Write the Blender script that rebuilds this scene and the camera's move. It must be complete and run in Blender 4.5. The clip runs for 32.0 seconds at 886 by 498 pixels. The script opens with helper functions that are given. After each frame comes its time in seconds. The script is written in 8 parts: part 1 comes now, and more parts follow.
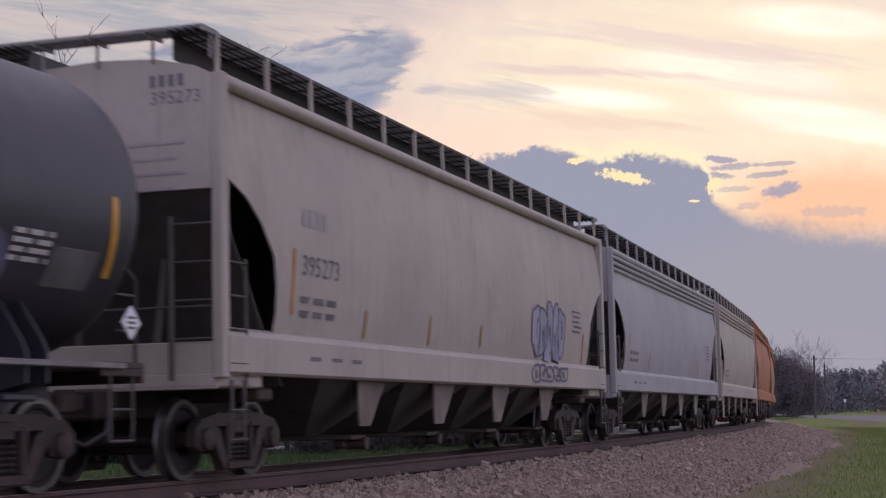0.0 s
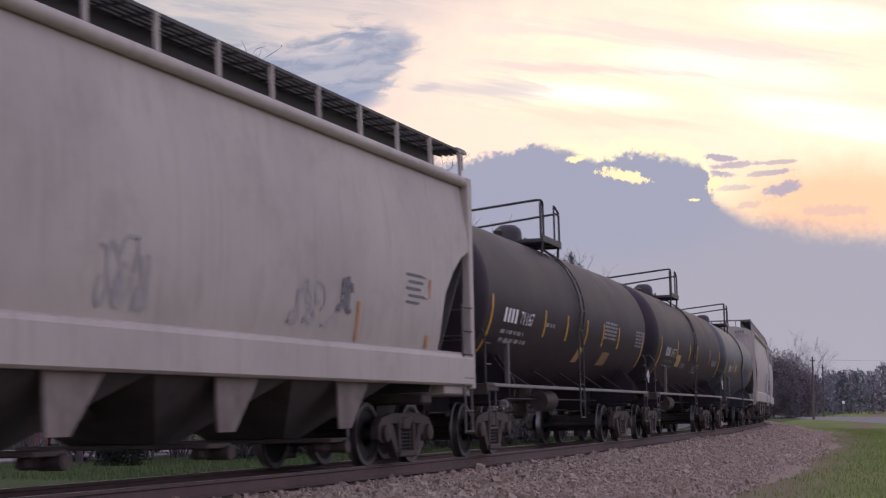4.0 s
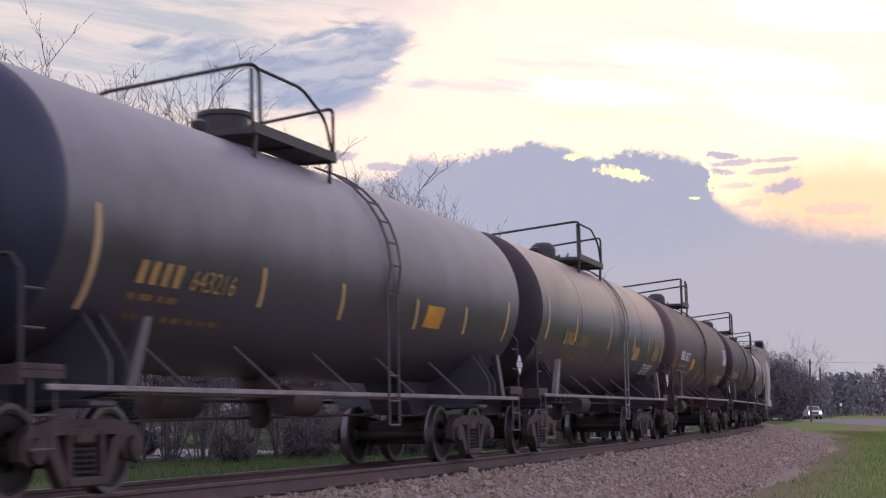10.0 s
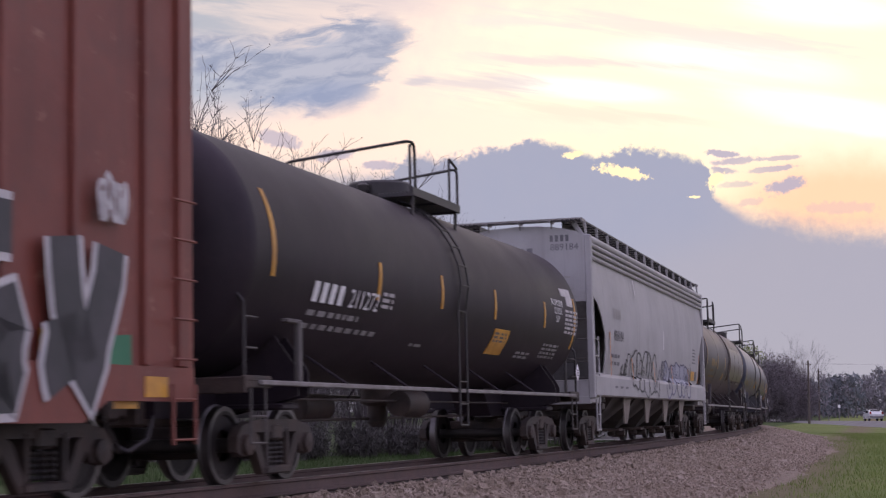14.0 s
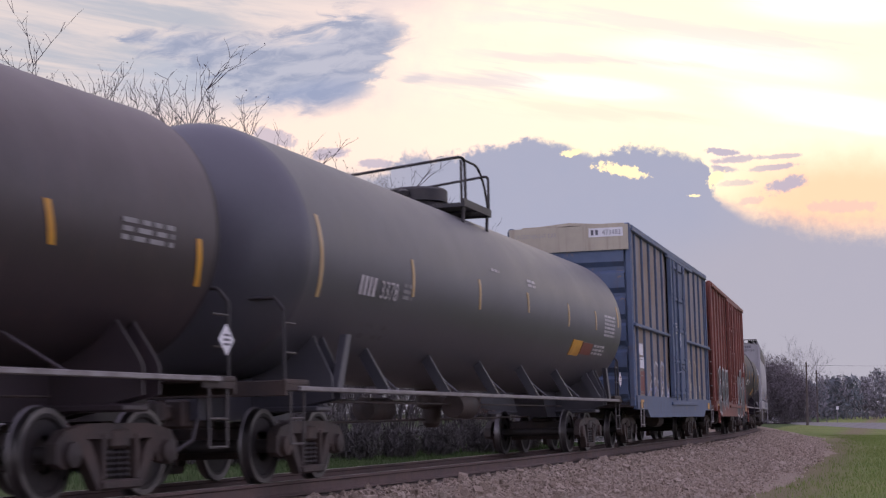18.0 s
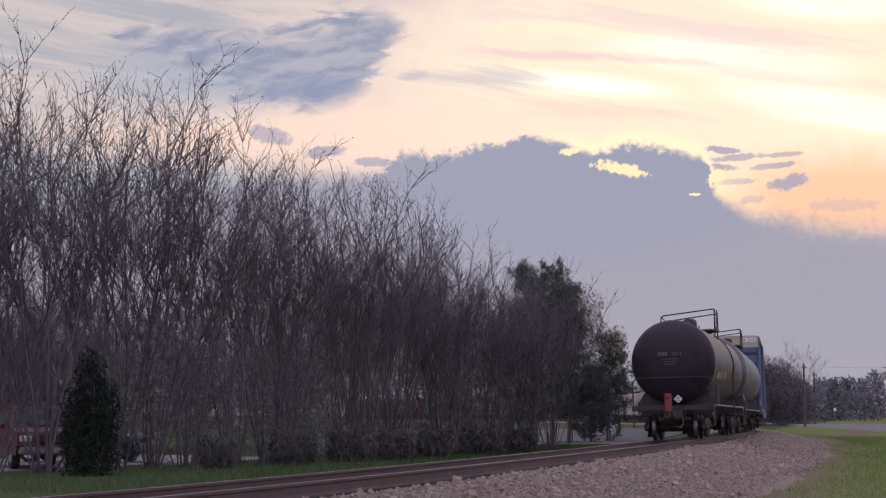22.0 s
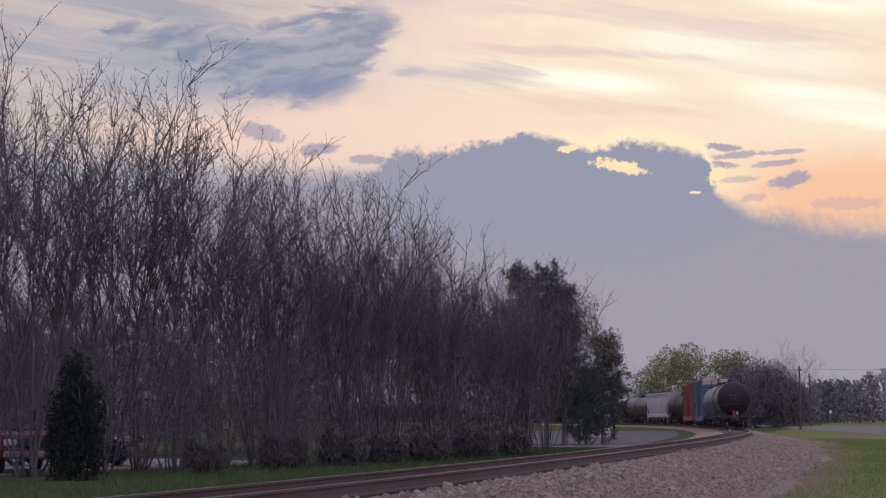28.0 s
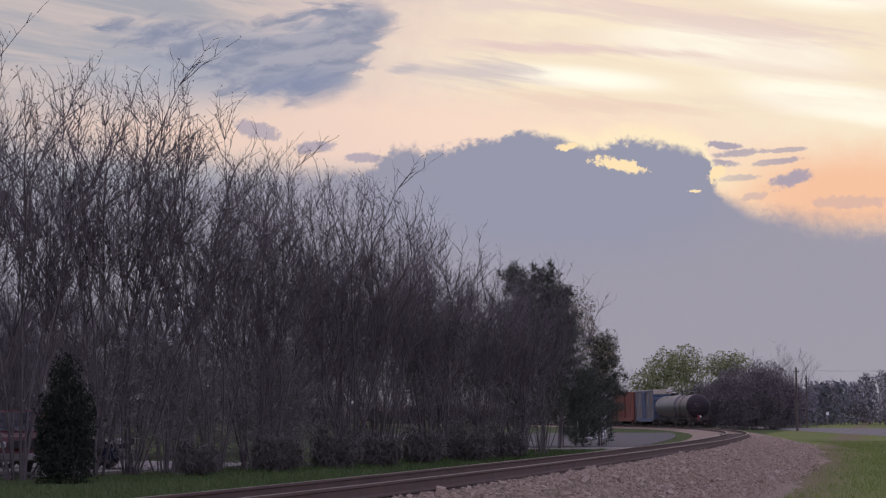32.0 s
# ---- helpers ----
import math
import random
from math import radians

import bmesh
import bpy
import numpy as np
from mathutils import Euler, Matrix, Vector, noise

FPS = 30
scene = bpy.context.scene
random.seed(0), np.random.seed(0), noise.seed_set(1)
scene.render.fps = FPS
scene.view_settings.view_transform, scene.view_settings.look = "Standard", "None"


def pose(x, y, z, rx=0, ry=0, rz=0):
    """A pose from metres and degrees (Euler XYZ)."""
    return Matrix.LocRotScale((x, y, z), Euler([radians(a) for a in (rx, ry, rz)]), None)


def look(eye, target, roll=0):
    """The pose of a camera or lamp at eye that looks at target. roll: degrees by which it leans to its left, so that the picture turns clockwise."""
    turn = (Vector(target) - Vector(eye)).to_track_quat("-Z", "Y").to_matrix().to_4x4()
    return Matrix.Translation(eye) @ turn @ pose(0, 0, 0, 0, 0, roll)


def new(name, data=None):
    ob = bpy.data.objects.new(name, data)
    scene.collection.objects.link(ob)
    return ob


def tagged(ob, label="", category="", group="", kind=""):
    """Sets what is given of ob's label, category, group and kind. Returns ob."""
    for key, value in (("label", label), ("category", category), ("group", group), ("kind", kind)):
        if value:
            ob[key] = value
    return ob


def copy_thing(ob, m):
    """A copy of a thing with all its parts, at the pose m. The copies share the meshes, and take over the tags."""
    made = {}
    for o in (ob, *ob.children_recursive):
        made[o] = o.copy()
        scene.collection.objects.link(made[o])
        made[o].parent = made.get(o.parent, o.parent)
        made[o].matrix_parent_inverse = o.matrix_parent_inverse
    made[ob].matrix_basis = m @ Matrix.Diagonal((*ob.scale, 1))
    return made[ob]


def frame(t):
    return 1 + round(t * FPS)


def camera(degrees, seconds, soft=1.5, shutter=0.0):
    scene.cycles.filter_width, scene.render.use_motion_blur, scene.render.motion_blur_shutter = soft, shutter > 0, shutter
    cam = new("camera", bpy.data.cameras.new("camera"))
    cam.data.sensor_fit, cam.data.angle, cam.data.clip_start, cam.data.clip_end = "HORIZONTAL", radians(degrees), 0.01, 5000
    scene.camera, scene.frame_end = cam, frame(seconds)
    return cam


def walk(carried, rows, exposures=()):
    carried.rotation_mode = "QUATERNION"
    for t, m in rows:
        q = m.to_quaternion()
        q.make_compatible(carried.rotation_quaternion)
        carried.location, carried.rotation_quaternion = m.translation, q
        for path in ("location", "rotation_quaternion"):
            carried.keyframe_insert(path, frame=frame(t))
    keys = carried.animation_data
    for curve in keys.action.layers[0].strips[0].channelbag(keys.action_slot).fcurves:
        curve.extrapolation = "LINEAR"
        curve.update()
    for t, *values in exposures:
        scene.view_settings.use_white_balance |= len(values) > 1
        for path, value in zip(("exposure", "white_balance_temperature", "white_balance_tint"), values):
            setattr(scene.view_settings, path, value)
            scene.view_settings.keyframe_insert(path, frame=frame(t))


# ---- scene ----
cam = camera(30.587, 32.0, soft=1.25, shutter=0.22)
PATH = [
    (0.0, pose(-0.265, -1.420, 1.524, 95.541, 0, 0.294)),
    (4.0, pose(-0.209, -1.116, 1.529, 95.593, 0, 0.235)),
    (8.0, pose(-0.153, -0.815, 1.535, 95.647, 0, 0.174)),
    (12.0, pose(-0.097, -0.516, 1.541, 95.701, 0, 0.112)),
    (16.0, pose(-0.042, -0.220, 1.546, 95.757, 0, 0.049)),
    (20.0, pose(0.013, 0.131, 1.554, 95.812, 0, -0.028)),
    (24.0, pose(0.063, 0.651, 1.572, 95.862, 0, -0.143)),
    (28.0, pose(0.112, 1.165, 1.589, 95.914, 0, -0.261)),
    (32.0, pose(0.159, 1.672, 1.606, 95.967, 0, -0.384)),
]
walk(cam, PATH, [(0.0, 0.04), (1.0, 0.24), (5.0, 0.26), (7.0, 0.40), (9.0, 0.46), (11.0, 0.48), (12.0, 0.24), (13.0, 0.24), (14.5, 0.38), (18.5, 0.38), (20.0, 0.24), (22.0, 0.15), (24.0, -0.02), (28.0, -0.04), (32.0, -0.08)])

# ---- world and sun ----
SUN_AZ, SUN_EL = radians(11), radians(9)      # right of straight ahead, just over the cloud bank
world = bpy.data.worlds.new("evening_sky")
scene.world = world
world.use_nodes = True
wt = world.node_tree
wt.nodes.clear()
w_out = wt.nodes.new("ShaderNodeOutputWorld")
w_sky = wt.nodes.new("ShaderNodeTexSky")
w_sky.sky_type, w_sky.sun_disc = "NISHITA", False
w_sky.sun_elevation, w_sky.sun_rotation = SUN_EL, SUN_AZ
w_bg = wt.nodes.new("ShaderNodeBackground")
w_bg.inputs["Strength"].default_value = 0.08
wt.links.new(w_sky.outputs[0], w_bg.inputs["Color"])
w_veil = wt.nodes.new("ShaderNodeBackground")   # thin overcast over the whole sky
w_veil.inputs["Color"].default_value = (0.468, 0.398, 0.592, 1)
w_veil.inputs["Strength"].default_value = 1.36
w_add = wt.nodes.new("ShaderNodeAddShader")
wt.links.new(w_bg.outputs[0], w_add.inputs[0])
wt.links.new(w_veil.outputs[0], w_add.inputs[1])
wt.links.new(w_add.outputs[0], w_out.inputs["Surface"])

sun_data = bpy.data.lights.new("sun", "SUN")
sun_data.energy, sun_data.angle, sun_data.color = 0.6, radians(12), (1.0, 0.72, 0.50)
sun = new("sun", sun_data)
sun.matrix_world = look((math.sin(SUN_AZ) * 50, math.cos(SUN_AZ) * 50, 50 * math.tan(SUN_EL)), (0, 0, 0))

# ---- node helpers ----
class Net:
    """A node tree with short calls for arithmetic."""

    def __init__(self, tree):
        self.t = tree

    def node(self, kind):
        return self.t.nodes.new(kind)

    def put(self, socket, value):
        if isinstance(value, bpy.types.NodeSocket):
            self.t.links.new(value, socket)
        elif value is not None:
            socket.default_value = value

    def m(self, op, a, b=None, c=None, clamp=False):
        n = self.node("ShaderNodeMath")
        n.operation, n.use_clamp = op, clamp
        for s, v in zip(n.inputs, (a, b, c)):
            self.put(s, v)
        return n.outputs[0]

    def smooth(self, x, lo, hi):
        n = self.node("ShaderNodeMapRange")
        n.interpolation_type = "SMOOTHSTEP"
        for s, v in zip(n.inputs, (x, lo, hi, 0.0, 1.0)):
            self.put(s, v)
        return n.outputs[0]

    def mix(self, f, a, b):
        n = self.node("ShaderNodeMix")
        n.data_type, n.blend_type = "RGBA", "MIX"
        self.put(n.inputs[0], f)
        self.put(n.inputs[6], a if isinstance(a, bpy.types.NodeSocket) else (*a, 1))
        self.put(n.inputs[7], b if isinstance(b, bpy.types.NodeSocket) else (*b, 1))
        return n.outputs[2]

    def noise(self, vec, scale, detail=3.0, rough=0.55, distort=0.0):
        n = self.node("ShaderNodeTexNoise")
        self.put(n.inputs["Vector"], vec)
        for key, v in (("Scale", scale), ("Detail", detail), ("Roughness", rough), ("Distortion", distort)):
            n.inputs[key].default_value = v
        return n.outputs[0]

    def xyz(self, x, y, z):
        n = self.node("ShaderNodeCombineXYZ")
        for s, v in zip(n.inputs, (x, y, z)):
            self.put(s, v)
        return n.outputs[0]

    def blob(self, x, y, cx, cy, rx, ry, tilt=0.0):
        """1 in the middle of a tilted oval, falling to 0 at its rim and below 0 outside."""
        c, s = math.cos(radians(tilt)), math.sin(radians(tilt))
        dx, dy = self.m("SUBTRACT", x, cx), self.m("SUBTRACT", y, cy)
        u = self.m("ADD", self.m("MULTIPLY", dx, c / rx), self.m("MULTIPLY", dy, s / rx))
        v = self.m("SUBTRACT", self.m("MULTIPLY", dy, c / ry), self.m("MULTIPLY", dx, s / ry))
        return self.m("SUBTRACT", 1.0, self.m("SQRT", self.m("ADD", self.m("MULTIPLY", u, u), self.m("MULTIPLY", v, v))))


def sheet_material(name, base, second, rough=0.6, metal=0.0, scale=1.5, streak=0.0, streak_color=None, grime=None, bump=0.15, fine=40.0, spec=0.5, chips=None, dust=None):
    """A surface with two scales of colour change, upright run marks, speckled grime and fine relief."""
    mat = bpy.data.materials.new(name)
    mat.use_nodes = True
    n = Net(mat.node_tree)
    bsdf = mat.node_tree.nodes["Principled BSDF"]
    co = n.node("ShaderNodeTexCoord").outputs["Object"]
    rnd = n.node("ShaderNodeObjectInfo").outputs["Random"]
    off = n.node("ShaderNodeVectorMath")
    n.put(off.inputs[0], co)
    n.put(off.inputs[1], n.xyz(n.m("MULTIPLY", rnd, 37.0), n.m("MULTIPLY", rnd, 11.0), n.m("MULTIPLY", rnd, 23.0)))
    p = off.outputs[0]
    big = n.noise(p, scale, 4.0, 0.6)
    col = n.mix(n.smooth(big, 0.3, 0.72), base, second)
    if streak:
        st = n.node("ShaderNodeMapping")
        n.put(st.inputs["Vector"], p)
        st.inputs["Scale"].default_value = (7.0, 7.0, 0.35)
        runs = n.noise(st.outputs[0], 1.0, 4.0, 0.65)
        col = n.mix(n.m("MULTIPLY", n.smooth(runs, 0.5, 0.78), streak), col, streak_color or tuple(c * 0.5 for c in base))
    if grime:
        col = n.mix(n.m("MULTIPLY", n.smooth(n.noise(p, scale * 2.3, 6.0, 0.7), 0.48, 0.75), 0.55), col, grime)
    # Thin dust and the sky's sheen, painted as a lighter upper half
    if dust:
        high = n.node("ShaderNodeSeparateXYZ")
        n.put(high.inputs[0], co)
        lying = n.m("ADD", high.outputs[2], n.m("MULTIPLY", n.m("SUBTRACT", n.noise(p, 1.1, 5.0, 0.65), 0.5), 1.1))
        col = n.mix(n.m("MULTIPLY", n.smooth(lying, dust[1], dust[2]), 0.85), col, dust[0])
    if chips:
        col = n.mix(n.smooth(n.noise(p, 3.1, 8.0, 0.75), 0.60, 0.66), col, chips)
    grain = n.noise(p, fine, 3.0, 0.6)
    col = n.mix(n.m("MULTIPLY", grain, 0.16), col, tuple(c * 0.45 for c in base))
    n.put(bsdf.inputs["Base Color"], col)
    n.put(bsdf.inputs["Roughness"], n.m("ADD", rough - 0.1, n.m("MULTIPLY", big, 0.22)))
    bsdf.inputs["Metallic"].default_value = metal
    bsdf.inputs["Specular IOR Level"].default_value = spec
    if bump:
        b = n.node("ShaderNodeBump")
        b.inputs["Strength"].default_value, b.inputs["Distance"].default_value = bump, 0.02
        n.put(b.inputs["Height"], n.m("ADD", grain, n.m("MULTIPLY", big, 0.6)))
        n.put(bsdf.inputs["Normal"], b.outputs[0])
    return mat


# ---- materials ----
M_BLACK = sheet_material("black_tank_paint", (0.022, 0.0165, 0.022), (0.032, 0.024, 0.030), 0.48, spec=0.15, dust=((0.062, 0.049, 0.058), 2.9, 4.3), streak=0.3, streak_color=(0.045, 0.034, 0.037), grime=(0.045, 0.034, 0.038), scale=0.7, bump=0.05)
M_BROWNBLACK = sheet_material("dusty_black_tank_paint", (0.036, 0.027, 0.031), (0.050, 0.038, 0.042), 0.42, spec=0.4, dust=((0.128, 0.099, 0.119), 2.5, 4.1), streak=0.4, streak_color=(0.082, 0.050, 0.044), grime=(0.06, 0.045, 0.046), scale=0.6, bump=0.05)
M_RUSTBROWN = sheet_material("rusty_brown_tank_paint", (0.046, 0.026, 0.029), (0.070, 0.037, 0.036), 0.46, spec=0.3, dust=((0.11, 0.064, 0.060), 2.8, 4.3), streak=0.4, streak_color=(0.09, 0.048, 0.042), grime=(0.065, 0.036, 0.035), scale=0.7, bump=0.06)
# Tan upper tone: some dust, and sunset reflection put into the colour
M_TANTOP = sheet_material("tan_sheen_weathered_black_paint", (0.028, 0.024, 0.032), (0.042, 0.035, 0.043), 0.32, spec=0.5, dust=((0.31, 0.215, 0.195), 2.7, 3.7), streak=0.5, streak_color=(0.035, 0.03, 0.031), grime=(0.05, 0.042, 0.042), scale=0.5, bump=0.06)
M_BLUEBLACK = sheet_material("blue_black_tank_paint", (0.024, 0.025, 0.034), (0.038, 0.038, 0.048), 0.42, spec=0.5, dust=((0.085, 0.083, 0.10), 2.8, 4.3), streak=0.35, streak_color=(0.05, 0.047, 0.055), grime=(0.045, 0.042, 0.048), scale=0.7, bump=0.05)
# Bright-to-dark change up the shell paints in the sky's sheen
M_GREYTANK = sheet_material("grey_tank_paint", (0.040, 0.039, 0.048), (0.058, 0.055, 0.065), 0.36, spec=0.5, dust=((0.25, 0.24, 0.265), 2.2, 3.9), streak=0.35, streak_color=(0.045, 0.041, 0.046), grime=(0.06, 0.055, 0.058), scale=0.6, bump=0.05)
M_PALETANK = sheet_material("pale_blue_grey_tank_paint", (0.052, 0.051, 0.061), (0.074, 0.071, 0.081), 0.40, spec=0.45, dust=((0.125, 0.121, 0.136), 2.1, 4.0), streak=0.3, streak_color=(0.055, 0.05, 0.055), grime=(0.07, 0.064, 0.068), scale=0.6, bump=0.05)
M_HOPPER = sheet_material("beige_grey_hopper_paint", (0.43, 0.385, 0.33), (0.36, 0.32, 0.28), 0.5, streak=0.5, streak_color=(0.22, 0.185, 0.155), grime=(0.28, 0.24, 0.205), scale=0.45, bump=0.04)
M_HOPPER_B = sheet_material("light_grey_hopper_paint", (0.375, 0.362, 0.365), (0.315, 0.303, 0.303), 0.5, streak=0.4, streak_color=(0.19, 0.18, 0.18), grime=(0.25, 0.235, 0.235), scale=0.45, bump=0.04)
M_HOPPER_O = sheet_material("faded_orange_hopper_paint", (0.42, 0.17, 0.07), (0.34, 0.13, 0.06), 0.6, streak=0.5, streak_color=(0.16, 0.07, 0.04), grime=(0.22, 0.10, 0.06), scale=0.5, bump=0.04)
M_ENDGREY = sheet_material("grey_end_sheet_paint", (0.20, 0.19, 0.195), (0.165, 0.155, 0.16), 0.7, streak=0.5, streak_color=(0.11, 0.095, 0.09), grime=(0.10, 0.085, 0.08), scale=1.2)
# Darkened so that the shade under the hoppers sits in the colour
M_SHADOWGREY = sheet_material("shade_dark_underframe_paint", (0.075, 0.066, 0.062), (0.048, 0.042, 0.040), 0.7, streak=0.5, streak_color=(0.03, 0.025, 0.023), grime=(0.045, 0.036, 0.03), scale=1.5)
M_RED = sheet_material("oxide_red_boxcar_paint", (0.20, 0.052, 0.035), (0.15, 0.042, 0.030), 0.55, streak=0.5, streak_color=(0.10, 0.035, 0.025), grime=(0.12, 0.045, 0.035), scale=0.8, chips=(0.28, 0.13, 0.09))
M_BLUE = sheet_material("blue_boxcar_paint", (0.062, 0.092, 0.160), (0.090, 0.125, 0.20), 0.55, streak=0.5, streak_color=(0.09, 0.07, 0.065), grime=(0.08, 0.075, 0.09), scale=0.9, chips=(0.20, 0.15, 0.12))
M_BLUEWORN = sheet_material("worn_grey_brown_boxcar_panel", (0.21, 0.195, 0.20), (0.22, 0.155, 0.10), 0.6, streak=0.6, streak_color=(0.09, 0.065, 0.05), grime=(0.075, 0.09, 0.14), scale=0.55, chips=(0.11, 0.075, 0.055))
M_CREAM = sheet_material("cream_boxcar_end_paint", (0.45, 0.40, 0.30), (0.36, 0.32, 0.25), 0.6, streak=0.5, streak_color=(0.20, 0.15, 0.11), scale=0.8)
M_STEEL = sheet_material("dirty_truck_steel", (0.036, 0.029, 0.027), (0.075, 0.052, 0.043), 0.62, metal=0.1, spec=0.35, grime=(0.024, 0.020, 0.019), scale=2.0, bump=0.3)
M_WHEEL = sheet_material("dark_wheel_steel", (0.016, 0.014, 0.014), (0.030, 0.024, 0.022), 0.6, metal=0.0, spec=0.25, scale=2.5, bump=0.2)
M_TREAD = sheet_material("worn_wheel_tread", (0.16, 0.15, 0.15), (0.10, 0.092, 0.09), 0.4, metal=0.9, scale=3.0, bump=0.05)
M_RAILTOP = sheet_material("polished_rail_head", (0.50, 0.48, 0.47), (0.38, 0.34, 0.32), 0.30, metal=1.0, scale=1.0, bump=0.05)
M_RUST = sheet_material("rusty_rail_steel", (0.075, 0.050, 0.045), (0.115, 0.072, 0.060), 0.8, grime=(0.045, 0.032, 0.03), scale=2.0, bump=0.3)
M_BLACKSTEEL = sheet_material("black_rail_pipe", (0.022, 0.020, 0.022), (0.045, 0.037, 0.035), 0.5, metal=0.2, scale=3.0, bump=0.05)
M_GRAB = sheet_material("pale_worn_steel", (0.24, 0.225, 0.22), (0.16, 0.14, 0.135), 0.5, metal=0.2, scale=4.0, bump=0.05)
M_TIE = sheet_material("creosoted_timber", (0.060, 0.045, 0.038), (0.10, 0.075, 0.06), 0.9, streak=0.3, grime=(0.12, 0.09, 0.075), scale=2.5, bump=0.5)
M_YELLOW = sheet_material("yellow_reflector_film", (0.62, 0.31, 0.03), (0.45, 0.21, 0.03), 0.4, scale=3.0, bump=0.0, grime=(0.26, 0.15, 0.05))
M_WHITE = sheet_material("white_stencil_paint", (0.78, 0.77, 0.77), (0.66, 0.65, 0.65), 0.6, scale=3.0, bump=0.0)
M_FADEDWHITE = sheet_material("faded_white_stencil", (0.30, 0.29, 0.29), (0.20, 0.19, 0.19), 0.6, scale=3.0, bump=0.0)
M_OCHRE = sheet_material("ochre_stencil_paint", (0.40, 0.26, 0.09), (0.30, 0.195, 0.075), 0.6, scale=3.0, bump=0.0)
M_DARKMARK = sheet_material("dark_grey_stencil", (0.10, 0.095, 0.11), (0.16, 0.15, 0.16), 0.6, scale=3.0, bump=0.0)
M_FADEMARK = sheet_material("faded_grey_stencil", (0.30, 0.28, 0.27), (0.36, 0.34, 0.32), 0.6, scale=3.0, bump=0.0)
M_GRAFDARK = sheet_material("dark_violet_spray_paint", (0.085, 0.075, 0.12), (0.15, 0.14, 0.20), 0.6, scale=2.0, bump=0.0)
M_GRAFBLACK = sheet_material("black_spray_paint", (0.03, 0.03, 0.033), (0.06, 0.055, 0.06), 0.55, scale=2.0, bump=0.0)
M_GRAFWHITE = sheet_material("white_spray_paint", (0.55, 0.53, 0.53), (0.42, 0.39, 0.39), 0.6, scale=2.0, bump=0.0)
M_GRAFBLUE = sheet_material("lilac_blue_spray_paint", (0.22, 0.24, 0.38), (0.30, 0.31, 0.44), 0.6, scale=2.0, bump=0.0)
M_SIGNRED = sheet_material("red_plastic", (0.20, 0.030, 0.026), (0.14, 0.024, 0.022), 0.5, scale=3.0, bump=0.0)
M_GREENPAINT = sheet_material("green_spray_paint", (0.03, 0.16, 0.08), (0.05, 0.20, 0.10), 0.6, scale=2.0, bump=0.0)

M_SMUDGE = sheet_material("smudged_stencil_print", (0.065, 0.062, 0.066), (0.045, 0.042, 0.046), 0.6, scale=3.0, bump=0.0)
M_STAND = sheet_material("dusty_grey_stand_paint", (0.085, 0.076, 0.076), (0.12, 0.105, 0.10), 0.6, scale=3.0, grime=(0.06, 0.05, 0.048), bump=0.05)
M_JACKET = sheet_material("worn_brown_jacket_paint", (0.075, 0.052, 0.043), (0.11, 0.075, 0.058), 0.30, spec=0.5, streak=0.4, streak_color=(0.05, 0.038, 0.034), grime=(0.06, 0.046, 0.042), scale=0.8, bump=0.05)
M_PALESTRIP = sheet_material("faded_pale_reflector_film", (0.52, 0.38, 0.22), (0.42, 0.27, 0.10), 0.45, scale=3.0, bump=0.0)
M_ORANGESTRIP = sheet_material("faded_orange_reflector_film", (0.50, 0.20, 0.05), (0.40, 0.15, 0.045), 0.45, scale=3.0, bump=0.0, grime=(0.26, 0.12, 0.05))
M_CHALK = sheet_material("chalky_white_panel_paint", (0.58, 0.55, 0.54), (0.42, 0.39, 0.38), 0.6, scale=4.0, bump=0.0, grime=(0.24, 0.21, 0.2))
# Navy head, with most of its darkness being shade put into the colour
M_NAVY = sheet_material("navy_shaded_head_paint", (0.017, 0.020, 0.042), (0.026, 0.030, 0.056), 0.42, spec=0.4, scale=0.7, streak=0.3, streak_color=(0.035, 0.035, 0.05), bump=0.05)

